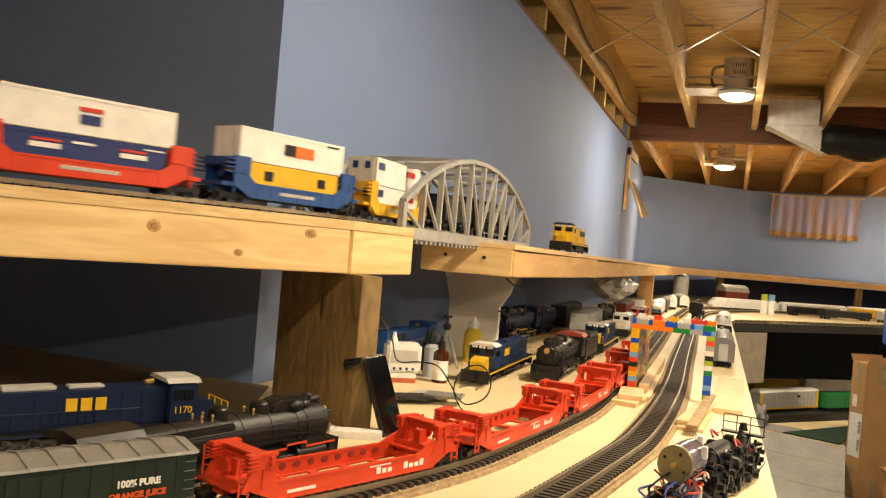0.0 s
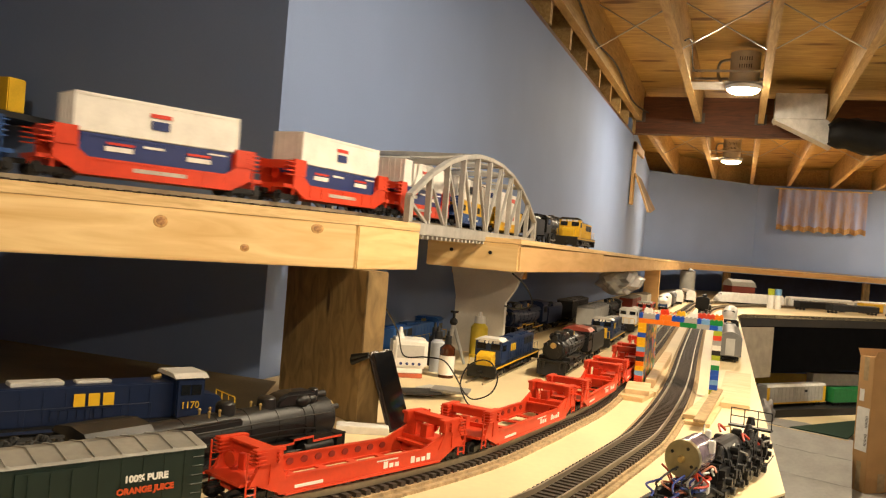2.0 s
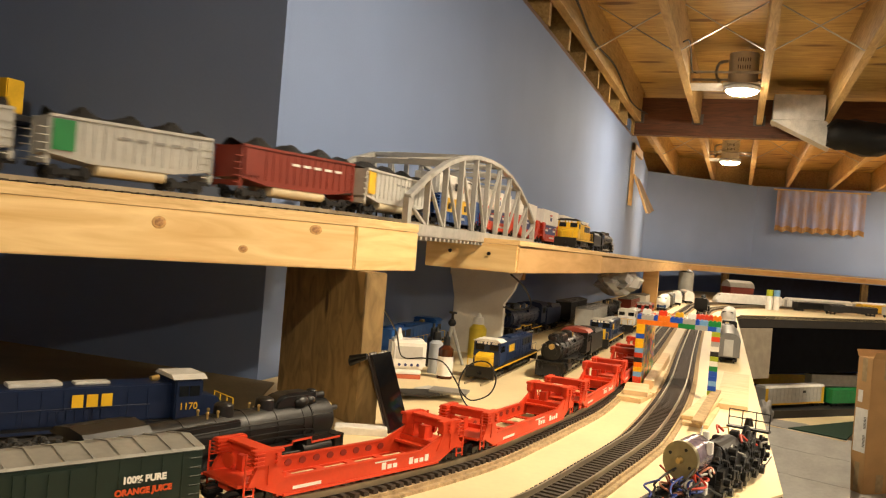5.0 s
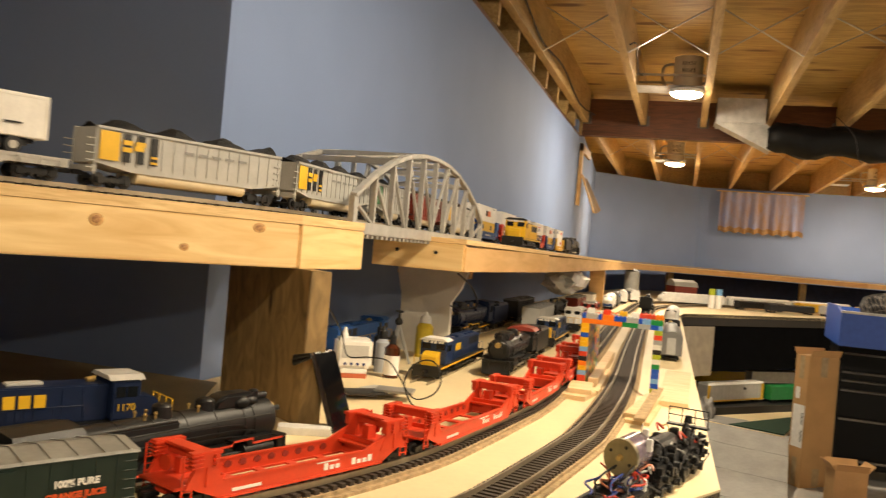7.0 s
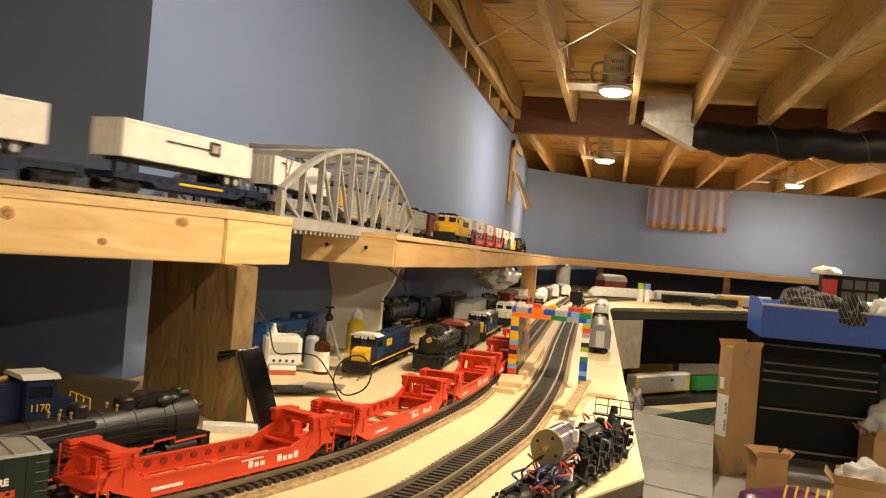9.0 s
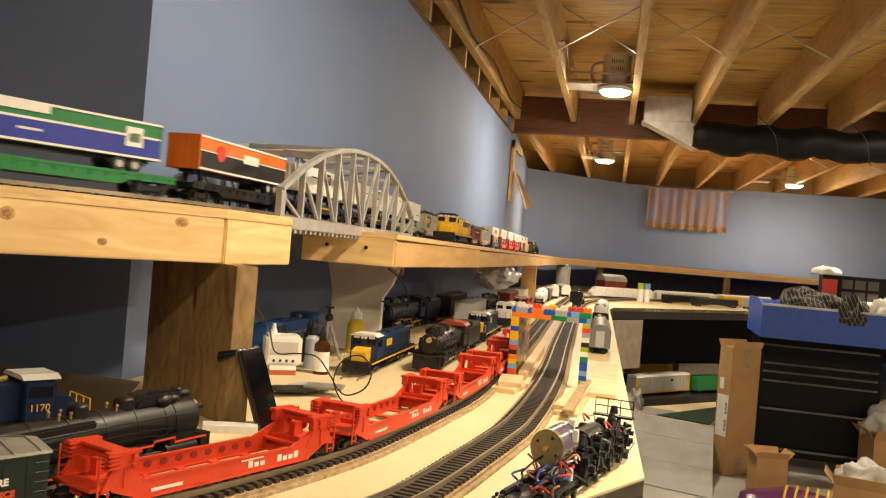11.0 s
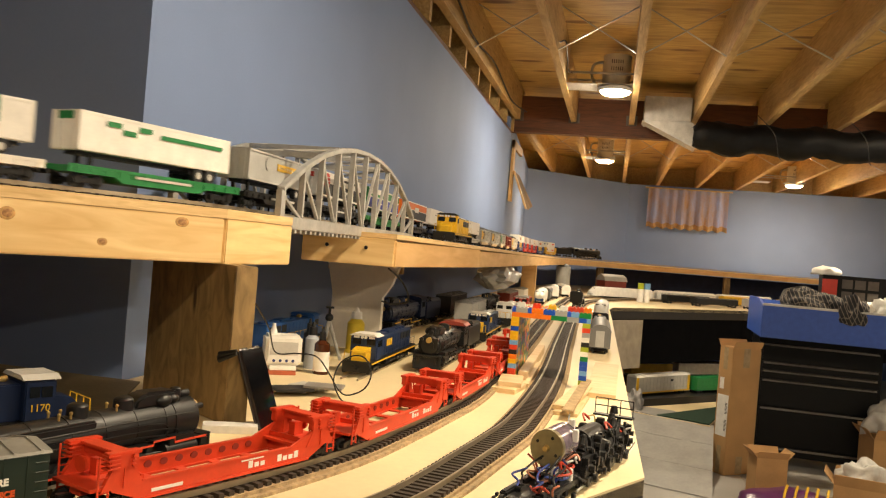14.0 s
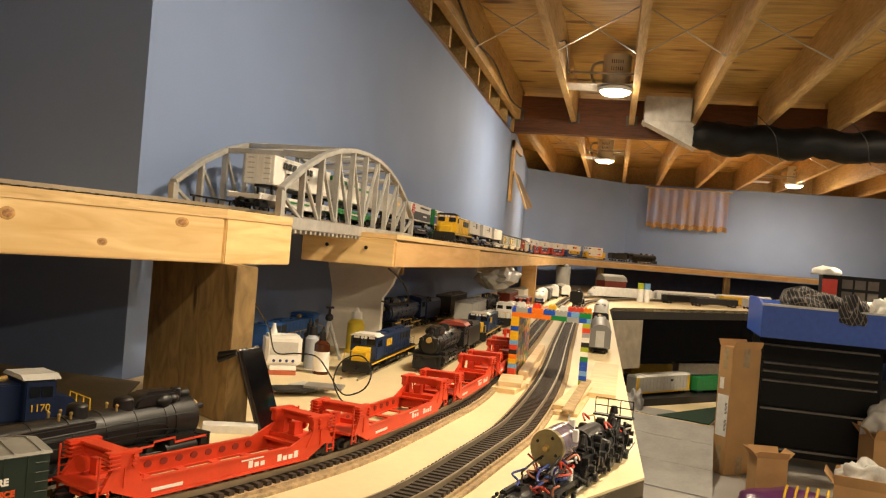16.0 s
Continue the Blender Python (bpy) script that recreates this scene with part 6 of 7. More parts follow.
for k in range(3):
    a = k * math.tau / 3 + 0.4
    bm = bmesh.new()
    tube(bm, (-0.590, 1.72, TABLE + 0.085), (-0.590 + 0.03 * math.cos(a), 1.72 + 0.03 * math.sin(a), TABLE + 0.001), 0.0045, 0.003, 10)
    part("leg", bm, GREY, tri)
bm = bmesh.new()
ball(bm, (-0.590, 1.72, TABLE + 0.092), 0.009)
tube(bm, (-0.590, 1.72, TABLE + 0.098), (-0.590, 1.72, TABLE + 0.112), 0.003, n=8)
tube(bm, (-0.590, 1.72, TABLE + 0.112), (-0.590, 1.72, TABLE + 0.116), 0.009, n=14)
part("head", bm, SOOT, tri)


def cable(label, pts, r=0.0016, material=SATIN):
    bm = bmesh.new()
    pipe(bm, smooth_path(pts, 10), r, 7)
    return tagged(part("cable", bm, material), label, "cable")


T = TABLE + 0.002
cable("thin black cable looped on the table", [(-0.497, 1.10, EYE - 0.088), (-0.500, 1.18, EYE - 0.138), (-0.520, 1.265, EYE - 0.188), (-0.485, 1.27, EYE - 0.187), (-0.451, 1.27, EYE - 0.189), (-0.430, 1.275, EYE - 0.214), (-0.415, 1.28, EYE - 0.238), (-0.395, 1.27, EYE - 0.244), (-0.367, 1.265, EYE - 0.230), (-0.359, 1.27, EYE - 0.206), (-0.372, 1.275, EYE - 0.184), (-0.393, 1.28, EYE - 0.182), (-0.414, 1.28, EYE - 0.196), (-0.420, 1.27, EYE - 0.222), (-0.407, 1.26, EYE - 0.244), (-0.390, 1.25, EYE - 0.254), (-0.35, 1.21, T)], 0.0012)
cable("thin dark cable hanging from the shelf", [(-0.462, 1.70, EYE - 0.05), (-0.442, 1.74, EYE - 0.075), (-0.432, 1.77, EYE - 0.105), (-0.442, 1.80, EYE - 0.125), (-0.49, 1.86, EYE - 0.136), (-0.538, 1.945, EYE - 0.138)], 0.002, SOOT)
clamp = thing("black_clamp", "black spring clamp holding the cable at the post", "clamp")
bm = bmesh.new()
tube(bm, (-0.500, 1.026, EYE - 0.164), (-0.474, 1.022, EYE - 0.156), 0.0042, 0.002, 10)
tube(bm, (-0.500, 1.026, EYE - 0.171), (-0.474, 1.022, EYE - 0.160), 0.0042, 0.002, 10)
part("jaw", bm, SATIN, clamp, "", 40)
bm = bmesh.new()
ball(bm, (-0.497, 1.026, EYE - 0.1675), 0.005, 1.4, 0.6, 1)
part("pivot", bm, SATIN, clamp, "", 40)
bag = bmesh.new()
rg = random.Random(3)
bmesh.ops.create_icosphere(bag, subdivisions=3, radius=1.0)
for v in bag.verts:
    n_ = 1 + 0.35 * noise.noise(v.co * 2.2)
    v.co = Vector((v.co.x * 0.09 * n_, v.co.y * 0.16 * n_, v.co.z * 0.055 * n_))
PLASTIC = mat("clear_plastic_bag", (0.92, 0.92, 0.90), 0.25, vary=0.05)
PLASTIC.node_tree.nodes["Principled BSDF"].inputs["Transmission Weight"].default_value = 0.35
tagged(part("plastic_bag", bag, PLASTIC, None, "", 0, pose(-0.48, 3.55, EYE - 0.098)), "crumpled clear plastic bag lying on the cars", "bag")
for x, y, c, n in ((0.205, 6.05, Li_, "green"), (0.252, 6.09, S_, "blue")):
    t = thing("spray_can", n + " capped white spray can on the far table", "can")
    bm = bmesh.new()
    tube(bm, (x, y, TABLE), (x, y, TABLE + 0.092), 0.022, n=20)
    part("can", bm, UWHITE, t, "", 40)
    bm = bmesh.new()
    tube(bm, (x, y, TABLE + 0.093), (x, y, TABLE + 0.135), 0.0212, n=20)
    part("cap", bm, BRICK_COLS[c], t, "", 40)
barn = thing("model_barn", "small red model barn with grey roof", "model building")
bm = bmesh.new()
cube(bm, -0.10, -0.07, 0, 0.10, 0.07, 0.075)
part("wall", bm, MAROON, barn, "", 0, pose(0.0, 7.15, TABLE + 0.035, 0, 0, 30))
bm = bmesh.new()
prism(bm, [(-0.08, 0.075), (-0.055, 0.110), (0, 0.130), (0.055, 0.110), (0.08, 0.075)], "x", -0.105, 0.105)
part("roof", bm, GREY, barn, "", 0, pose(0.0, 7.15, TABLE + 0.036, 0, 0, 30))
bm = bmesh.new()
cube(bm, -0.13, -0.1, 0, 0.13, 0.1, 0.0345)
part("base", bm, SOOT, barn, "", 0, pose(0.0, 7.15, TABLE, 0, 0, 30))
silo = thing("model_tank", "grey round model storage tank", "model building")
bm = bmesh.new()
tube(bm, (-0.37, 6.5, TABLE), (-0.37, 6.5, TABLE + 0.20), 0.055, n=24)
part("tank", bm, GREY, silo, "", 40)
bm = bmesh.new()
tube(bm, (-0.37, 6.5, TABLE + 0.201), (-0.37, 6.5, TABLE + 0.225), 0.057, 0.02, 24)
part("lid", bm, SOOT, silo, "", 40)
for k, (ax, ay, mm) in enumerate(((0.55, 6.45, SATIN), (1.0, 6.85, YELLOW), (1.5, 7.3, YELLOW), (0.75, 6.4, SOOT), (1.15, 6.7, LTGREY))):
    put(boxcar(0.46, mm, mm, ("black", "yellow", "yellow", "dark grey", "pale grey")[k] + " model freight car on the far table", 0.056 if k in (0, 3) else 0.07), ax, ay, 42, TABLE)

# ---- low shelf under the far table with larger-scale cars ----
LOW = 0.22
low_table = thing("low_shelf", "low cream shelf near the floor under the far table", "shelf")
LOWP = [(0.08, 5.10), (0.316, 4.97), (0.60, 4.86), (0.66, 5.10), (1.63, 6.20), (1.63, 7.40), (0.08, 7.05)]
bm = bmesh.new()
prism(bm, LOWP, "z", LOW - 0.012, LOW)
part("shelf_top", bm, TABLETOP, low_table)
bm = bmesh.new()
prism(bm, [(x * 0.998 + 0.001, y * 0.999 + 0.006) for x, y in LOWP], "z", 0, LOW - 0.0125)
part("base", bm, CONCRETE, low_table, "grey painted base")
FOAM = mat("grey_foam_sheet", (0.35, 0.345, 0.33), 0.85, vary=0.10, scale=9, bump=0.3, fine=60)
for k, (top_z, low_z, d0, d1) in enumerate(((LOW + 0.002, 0.150, -0.02, 0.17), (0.1535, 0.065, 0.155, 0.40), (0.0665, 0.003, 0.385, 0.70))):
    bm = bmesh.new()
    front = [(0.06, 5.115), (0.316, 4.965), (0.62, 4.85)]
    g = []
    for i in range(25):
        u = i / 24 * 2
        a, b = front[min(int(u), 1)], front[min(int(u), 1) + 1]
        f = u - min(int(u), 1)
        px, py = a[0] + (b[0] - a[0]) * f, a[1] + (b[1] - a[1]) * f
        row = []
        for j in range(7):
            w_ = j / 6
            d = d0 + (d1 - d0) * w_ + (0.012 * noise.noise(Vector((i * 0.35, k * 3.0, 1.0))) if j == 6 else 0)
            z = top_z + (low_z - top_z) * w_ + 0.003 * noise.noise(Vector((i * 0.3, d * 9.0, 2.0)))
            row.append([bm.verts.new((px - 0.10 * d, py - d, z + dz)) for dz in (0.0, 0.0015)])
        g.append(row)
    for i in range(24):
        for j in range(6):
            bm.faces.new([g[i][j][1], g[i][j + 1][1], g[i + 1][j + 1][1], g[i + 1][j][1]])
            bm.faces.new([g[i][j][0], g[i + 1][j][0], g[i + 1][j + 1][0], g[i][j + 1][0]])
        bm.faces.new([g[i][6][0], g[i + 1][6][0], g[i + 1][6][1], g[i][6][1]])
    bmesh.ops.recalc_face_normals(bm, faces=bm.faces[:])
    tagged(part("foam_sheet", bm, FOAM, None, "", 40), "grey foam sheet sloping from the low shelf to the floor", "sheet", "foam sheets")
FELT = mat("green_felt", (0.018, 0.048, 0.030), 0.95, vary=0.15, scale=60)
SHEET = mat("grey_sheet", (0.30, 0.29, 0.28), 0.8, vary=0.08, scale=12)
bm = bmesh.new()
prism(bm, [(0.318, 4.98), (0.598, 4.87), (0.66, 5.11), (1.10, 5.62), (0.86, 5.72)], "z", LOW + 0.004, LOW + 0.009)
tagged(part("carpet_piece", bm, FELT), "dark green carpet piece on the low shelf", "carpet")
bm = bmesh.new()
prism(bm, [(0.085, 5.11), (0.312, 4.985), (0.48, 5.14), (0.42, 5.22), (0.26, 5.24), (0.085, 5.42)], "z", LOW + 0.0005, LOW + 0.0035)
tagged(part("grey_cloth", bm, SHEET), "folded grey cloth on the low shelf", "cloth")
bm = bmesh.new()
bmesh.ops.create_icosphere(bm, subdivisions=4, radius=1.0)
for v in bm.verts:
    n_ = 1 + 0.45 * noise.noise(v.co * 1.9) + 0.2 * abs(noise.noise(v.co * 5))
    v.co = Vector((v.co.x * 0.055 * n_, v.co.y * 0.09 * n_, max(-0.2, v.co.z) * 0.085 * n_))
tagged(part("crumpled_cloth", bm, SHEET, None, "", 60, pose(0.19, 5.17, LOW + 0.02)), "crumpled grey cloth bundle on the low shelf", "cloth")


def autorack(L):
    t = thing("autorack", "white-roofed yellow and grey model autorack car", "train car")
    h = L / 2
    bm = bmesh.new()
    cube(bm, -h, -0.031, 0.02, h, 0.031, 0.105, 0.001)
    part("body", bm, LTGREY, t)
    bm = bmesh.new()
    prism(bm, [(-0.032, 0.1055), (-0.026, 0.117), (0.026, 0.117), (0.032, 0.1055)], "x", -h, h)
    part("roof", bm, UWHITE, t)
    for k in range(15):
        decal(t, "panel_gap", -h + 0.03 + k * (2 * h - 0.06) / 14 - 0.0015, -h + 0.03 + k * (2 * h - 0.06) / 14 + 0.0015, 0.030, 0.10, 0.0313, GREY)
    for e in (-1, 1):
        decal(t, "end_post", min(e * h, e * (h - 0.022)), max(e * h, e * (h - 0.022)), 0.02, 0.105, 0.0316, YELLOW)
        bogie(t, e * (h - 0.05))
    decal(t, "sill", -h, h, 0.018, 0.026, 0.0318, YELLOW)
    decal(t, "marking", h * 0.25, h * 0.35, 0.075, 0.088, 0.0318, SOOT)
    return t


bm = bmesh.new()
prism(bm, [(0.10, 5.30), (0.22, 5.22), (0.95, 6.02), (0.80, 6.14)], "z", LOW + 0.0005, LOW + 0.045)
tagged(part("track_riser", bm, SOOT), "dark riser board under the large model cars", "board")
bm = bmesh.new()
prism(bm, [(0.10, 6.12), (0.24, 6.00), (1.45, 6.98), (1.33, 7.10)], "z", LOW + 0.0005, LOW + 0.075)
tagged(part("track_riser", bm, SOOT), "dark riser board under the rear model cars", "board")
put(resize(autorack(0.50), 1.16), 0.350, 5.53, 52, LOW + 0.045)
put(resize(boxcar(0.36, GREEN, GREEN, "bright green large model boxcar on the low shelf", 0.086), 1.20), 0.720, 5.905, 47, LOW + 0.045)
put(resize(boxcar(0.34, YELLOW, WBLUE, "yellow and blue large model boxcar on the low shelf", 0.080), 1.2), 0.31, 6.14, 40, LOW + 0.075)
put(resize(boxcar(0.36, UWHITE, SOOT, "white and black large model boxcar on the low shelf", 0.085), 1.2), 0.66, 6.42, 40, LOW + 0.075)
put(resize(boxcar(0.36, UWHITE, ROOF, "white large model refrigerator car on the low shelf", 0.085), 1.2), 1.02, 6.72, 40, LOW + 0.075)

# ---- beyond the aisle: carton, tool chest and clutter ----
before = set(bpy.data.objects)
CARD = mat("brown_cardboard", (0.48, 0.28, 0.115), 0.8, vary=0.10, scale=8, bump=0.1, fine=200)
tall = thing("cardboard_box", "tall narrow brown cardboard box standing on the floor", "box")
mb = pose(0.94, 6.26, 0, 0, 0, 36)
bm = bmesh.new()
cube(bm, -0.13, -0.065, 0, 0.13, 0.065, 0.90, 0.004)
part("carton", bm, CARD, tall, "", 0, mb)
for s, z in ((-1, 0.93), (1, 0.915)):
    bm = bmesh.new()
    cube(bm, -0.13, -0.003, 0, 0.13, 0.0, 0.05, 0, pose(0, s * 0.064, 0.90, -25 * s, 0, 0))
    part("flap", bm, CARD, tall, "", 0, mb)
bm = bmesh.new()
cube(bm, -0.1315, -0.055, 0.27, -0.1306, 0.050, 0.56)
part("paper_label", bm, UWHITE, tall, "", 0, mb)
bm = bmesh.new()
for k in range(9):
    cube(bm, -0.1325, -0.048, 0.31 + k * 0.009, -0.1317, -0.028, 0.314 + k * 0.009)
    cube(bm, -0.1325, -0.048, 0.43 + k * 0.009, -0.1317, -0.028, 0.434 + k * 0.009)
part("label_bar", bm, SATIN, tall, "", 0, mb)
TAPE = mat("packing_tape", (0.44, 0.33, 0.19), 0.25, vary=0.15, scale=40)
for args in ((-0.1312, -0.020, 0.01, -0.1304, 0.020, 0.20), (-0.1312, -0.020, 0.74, -0.1304, 0.020, 0.895), (-0.03, -0.0662, 0.76, 0.03, -0.0654, 0.895), (-0.03, -0.0662, 0.01, 0.03, -0.0654, 0.13), (0.126, -0.0664, 0.02, 0.1295, -0.0652, 0.88)):
    bm = bmesh.new()
    cube(bm, *args)
    part("tape", bm, TAPE, tall, "", 0, mb)
bm = bmesh.new()
cube(bm, -0.1315, 0.0, 0.60, -0.1306, 0.04, 0.68)
part("paper_label", bm, UWHITE, tall, "", 0, mb)

CHEST = mat("black_chest_enamel", (0.0025, 0.0025, 0.003), 0.5, vary=0.1, scale=20, bump=0.03)
CHEST.node_tree.nodes["Principled BSDF"].inputs["Specular IOR Level"].default_value = 0.2
HANDLE = mat("brushed_handle", (0.34, 0.33, 0.31), 0.25, 0.9, vary=0.05)
chest = thing("tool_chest", "black rolling tool chest with closed drawers", "tool chest")
mc = pose(1.12, 6.55, 0, 0, 0, -2)
bm = bmesh.new()
cube(bm, 0, 0.012, 0.10, 0.84, 0.50, 0.93, 0.004)
part("cabinet", bm, CHEST, chest, "", 0, mc)
for z0, z1 in ((0.80, 0.927), (0.74, 0.793), (0.672, 0.733), (0.466, 0.664), (0.176, 0.458), (0.115, 0.168)):
    bm = bmesh.new()
    cube(bm, 0.02, -0.004, z0, 0.82, 0.011, z1, 0.003)
    d = part("drawer", bm, CHEST, chest, "", 0, mc)
    bm = bmesh.new()
    prism(bm, [(-0.018, z1 - 0.018), (-0.0045, z1 - 0.004), (-0.0045, z1 - 0.022)], "x", 0.03, 0.81)
    part("handle", bm, HANDLE, d)
for x in (0.08, 0.76):
    for y in (0.08, 0.42):
        bm = bmesh.new()
        tube(bm, (x - 0.015, y, 0.05), (x + 0.015, y, 0.05), 0.05, n=20)
        cube(bm, x - 0.02, y - 0.02, 0.06, x + 0.02, y + 0.02, 0.10)
        part("caster", bm, SATIN, chest, "", 0, mc)
tray = thing("blue_tray", "deep blue wooden tray table on the tool chest", "tray")
mt = pose(1.04, 6.12, 0, 0, 0, -3)
BLUEP = paint("tray_blue", (0.025, 0.085, 0.42), 0.45)
z0, z1 = 0.995, 1.235
for args in ((0, 0, z0, 1.5, 0.02, z1 - 0.02), (0, 0.9, z0, 1.5, 0.92, z1), (1.48, 0.02, z0, 1.5, 0.9, z1)):
    bm = bmesh.new()
    cube(bm, *args, 0.002)
    part("side_board", bm, BLUEP, tray, "", 0, mt)
bm = bmesh.new()
prism(bm, [(0.021, z0), (0.899, z0), (0.899, z1 + 0.02), (0.28, z1 + 0.02), (0.021, z1 - 0.02)], "x", 0, 0.02)
part("side_board", bm, BLUEP, tray, "", 0, mt)
bm = bmesh.new()
cube(bm, 0.021, 0.021, z1 - 0.045, 1.479, 0.899, z1 - 0.03)
part("top_panel", bm, UWHITE, tray, "", 0, mt)
bm = bmesh.new()
cube(bm, 0.0, -0.004, z1 - 0.0195, 1.5, 0.03, z1 - 0.004, 0.003)
part("edge_rail", bm, STEEL, tray, "", 0, mt)
bm = bmesh.new()
cube(bm, 0.05, 0.44, 0.931, 0.95, 0.9, 0.994)
part("riser", bm, CHEST, tray, "", 0, mt)


def lump(name, label, category, x, y, z, sx, sy, sz, material, seed, amp=0.4, sub=4):
    bm = bmesh.new()
    bmesh.ops.create_icosphere(bm, subdivisions=sub, radius=1.0)
    for v in bm.verts:
        q = v.co * 1.7 + Vector((seed, seed * 2, 0))
        n_ = 1 + amp * noise.noise(q) + amp * 0.5 * abs(noise.noise(q * 3))
        v.co = Vector((v.co.x * sx * n_, v.co.y * sy * n_, max(-0.35, v.co.z) * sz * n_))
    return tagged(part(name, bm, material, None, "", 60, pose(x, y, z)), label, category)


def plaid():
    m = mat("plaid_flannel", (0.03, 0.03, 0.035), 0.9, vary=0.2, scale=30)
    nt = m.node_tree
    b = nt.nodes["Principled BSDF"]
    tc = nt.nodes.new("ShaderNodeTexCoord")
    mixes = None
    for rot in (0.5, 2.05):
        w = nt.nodes.new("ShaderNodeTexWave")
        w.inputs["Scale"].default_value = 17.0
        w.inputs["Distortion"].default_value = 1.6
        mp = nt.nodes.new("ShaderNodeMapping")
        mp.inputs["Rotation"].default_value = (0.4, 0.3, rot)
        nt.links.new(tc.outputs["Object"], mp.inputs[0])
        nt.links.new(mp.outputs[0], w.inputs["Vector"])
        r = nt.nodes.new("ShaderNodeValToRGB")
        r.color_ramp.elements[0].position, r.color_ramp.elements[1].position = 0.9, 0.97
        r.color_ramp.elements[0].color = (0.018, 0.018, 0.022, 1)
        r.color_ramp.elements[1].color = (0.17, 0.15, 0.13, 1)
        nt.links.new(w.outputs[0], r.inputs[0])
        if mixes is None:
            mixes = r
        else:
            mx = nt.nodes.new("ShaderNodeMixRGB")
            mx.blend_type = "LIGHTEN"
            mx.inputs[0].default_value = 1.0
            nt.links.new(mixes.outputs[0], mx.inputs[1])
            nt.links.new(r.outputs[0], mx.inputs[2])
            nt.links.new(mx.outputs[0], b.inputs["Base Color"])
    return m


PLAID = plaid()
ZT = z1 - 0.03
shirt = thing("flannel_shirt", "dark plaid flannel shirt dropped over the tray", "clothing")
for nm, args in (("body", (1.46, 6.28, ZT + 0.03, 0.22, 0.13, 0.09, 1.0)), ("sleeve", (1.62, 6.12, ZT - 0.02, 0.10, 0.045, 0.13, 2.0)), ("collar", (1.34, 6.34, ZT + 0.05, 0.13, 0.10, 0.10, 5.0))):
    o = lump(nm, "", "", *args[:3], *args[3:6], PLAID, args[6])
    o.parent = shirt
lump("dark_cap", "dark knitted cap lying by the shirt", "clothing", 1.34, 6.58, ZT + 0.05, 0.10, 0.10, 0.10, SOOT, 7.0, 0.2)
crate = thing("toy_box", "black and red toy packaging box with window", "box")
mq = pose(1.48, 6.42, ZT + 0.06, 0, 0, -4)
bm = bmesh.new()
cube(bm, 0, 0, 0, 0.62, 0.16, 0.20, 0.003)
part("carton", bm, CHEST, crate, "", 0, mq)
bm = bmesh.new()
cube(bm, 0.0, -0.003, 0.01, 0.10, -0.001, 0.17)
part("red_panel", bm, SIGNRED, crate, "", 0, mq)
for k in range(6):
    bm = bmesh.new()
    cube(bm, 0.13 + (k % 3) * 0.085, -0.003, 0.025 + (k // 3) * 0.085, 0.20 + (k % 3) * 0.085, -0.001, 0.09 + (k // 3) * 0.085)
    part("window", bm, paint("box_window", (0.10, 0.085, 0.075), 0.2), crate, "", 0, mq)
bm = bmesh.new()
cube(bm, 0.05, 0.0, -0.059, 0.6, 0.15, -0.0005)
part("under_carton", bm, CARD, crate, "", 0, mq)
lump("paper_bag", "crumpled white paper heap on the box", "paper", 1.52, 6.5, ZT + 0.275, 0.10, 0.08, 0.045, UWHITE, 3.0, 0.3, 3)
tubeob = thing("paper_roll", "rolled white paper tube on the tray", "paper")
bm = bmesh.new()
tube(bm, (1.66, 6.20, ZT + 0.045), (1.98, 6.30, ZT + 0.06), 0.045, n=24)
part("sheet", bm, UWHITE, tubeob, "", 40)
bm = bmesh.new()
tube(bm, (1.655, 6.198, ZT + 0.045), (1.6595, 6.1995, ZT + 0.045), 0.032, n=20)
part("core", bm, SOOT, tubeob)
lump("plastic_wrap", "crumpled clear plastic wrap beside the roll", "plastic", 1.86, 6.2, ZT + 0.04, 0.09, 0.07, 0.09, PLASTIC, 11.0, 0.5)
for n_, x, y, w, d, h, r in (("small open cardboard box on the floor", 1.08, 5.72, 0.10, 0.075, 0.26, 12), ("open cardboard box beside the chest", 1.66, 5.75, 0.16, 0.12, 0.14, -15), ("open cardboard box standing by the chest", 1.98, 6.35, 0.15, 0.12, 0.36, 8)):
    t = thing("open_carton", n_, "box")
    mm = pose(x, y, 0, 0, 0, r)
    for a in ((-w, -d, 0, w, -d + 0.004, h), (-w, d - 0.004, 0, w, d, h), (-w, -d + 0.004, 0, -w + 0.004, d - 0.004, h), (w - 0.004, -d + 0.004, 0, w, d - 0.004, h), (-w + 0.004, -d + 0.004, 0, w - 0.004, d - 0.004, 0.004)):
        bm = bmesh.new()
        cube(bm, *a)
        part("side", bm, CARD, t, "", 0, mm)
    for s in (-1, 1):
        bm = bmesh.new()
        cube(bm, -w, 0, 0, w, 0.004, d * 0.7, 0, pose(0, s * d, h, -30 * s, 0, 0))
        part("flap", bm, CARD, t, "", 0, mm)
        bm = bmesh.new()
        cube(bm, 0, -d, 0, 0.004, d, w * 0.6, 0, pose(s * w, 0, h, 0, 40 * s, 0))
        part("flap", bm, CARD, t, "", 0, mm)
lump("packing_paper", "heap of crumpled white packing paper in the carton", "paper", 1.66, 5.75, 0.17, 0.14, 0.10, 0.12, LTGREY, 5.0, 0.5)
lump("packing_paper", "heap of crumpled pale packing paper by the chest", "paper", 1.97, 6.33, 0.45, 0.14, 0.10, 0.16, LTGREY, 15.0, 0.5)
beanbag = lump("gift_bag", "purple and yellow printed bag on the floor", "bag", 1.18, 5.42, 0.03, 0.32, 0.22, 0.10, paint("bag_purple", (0.10, 0.02, 0.10), 0.3), 21.0, 0.15)
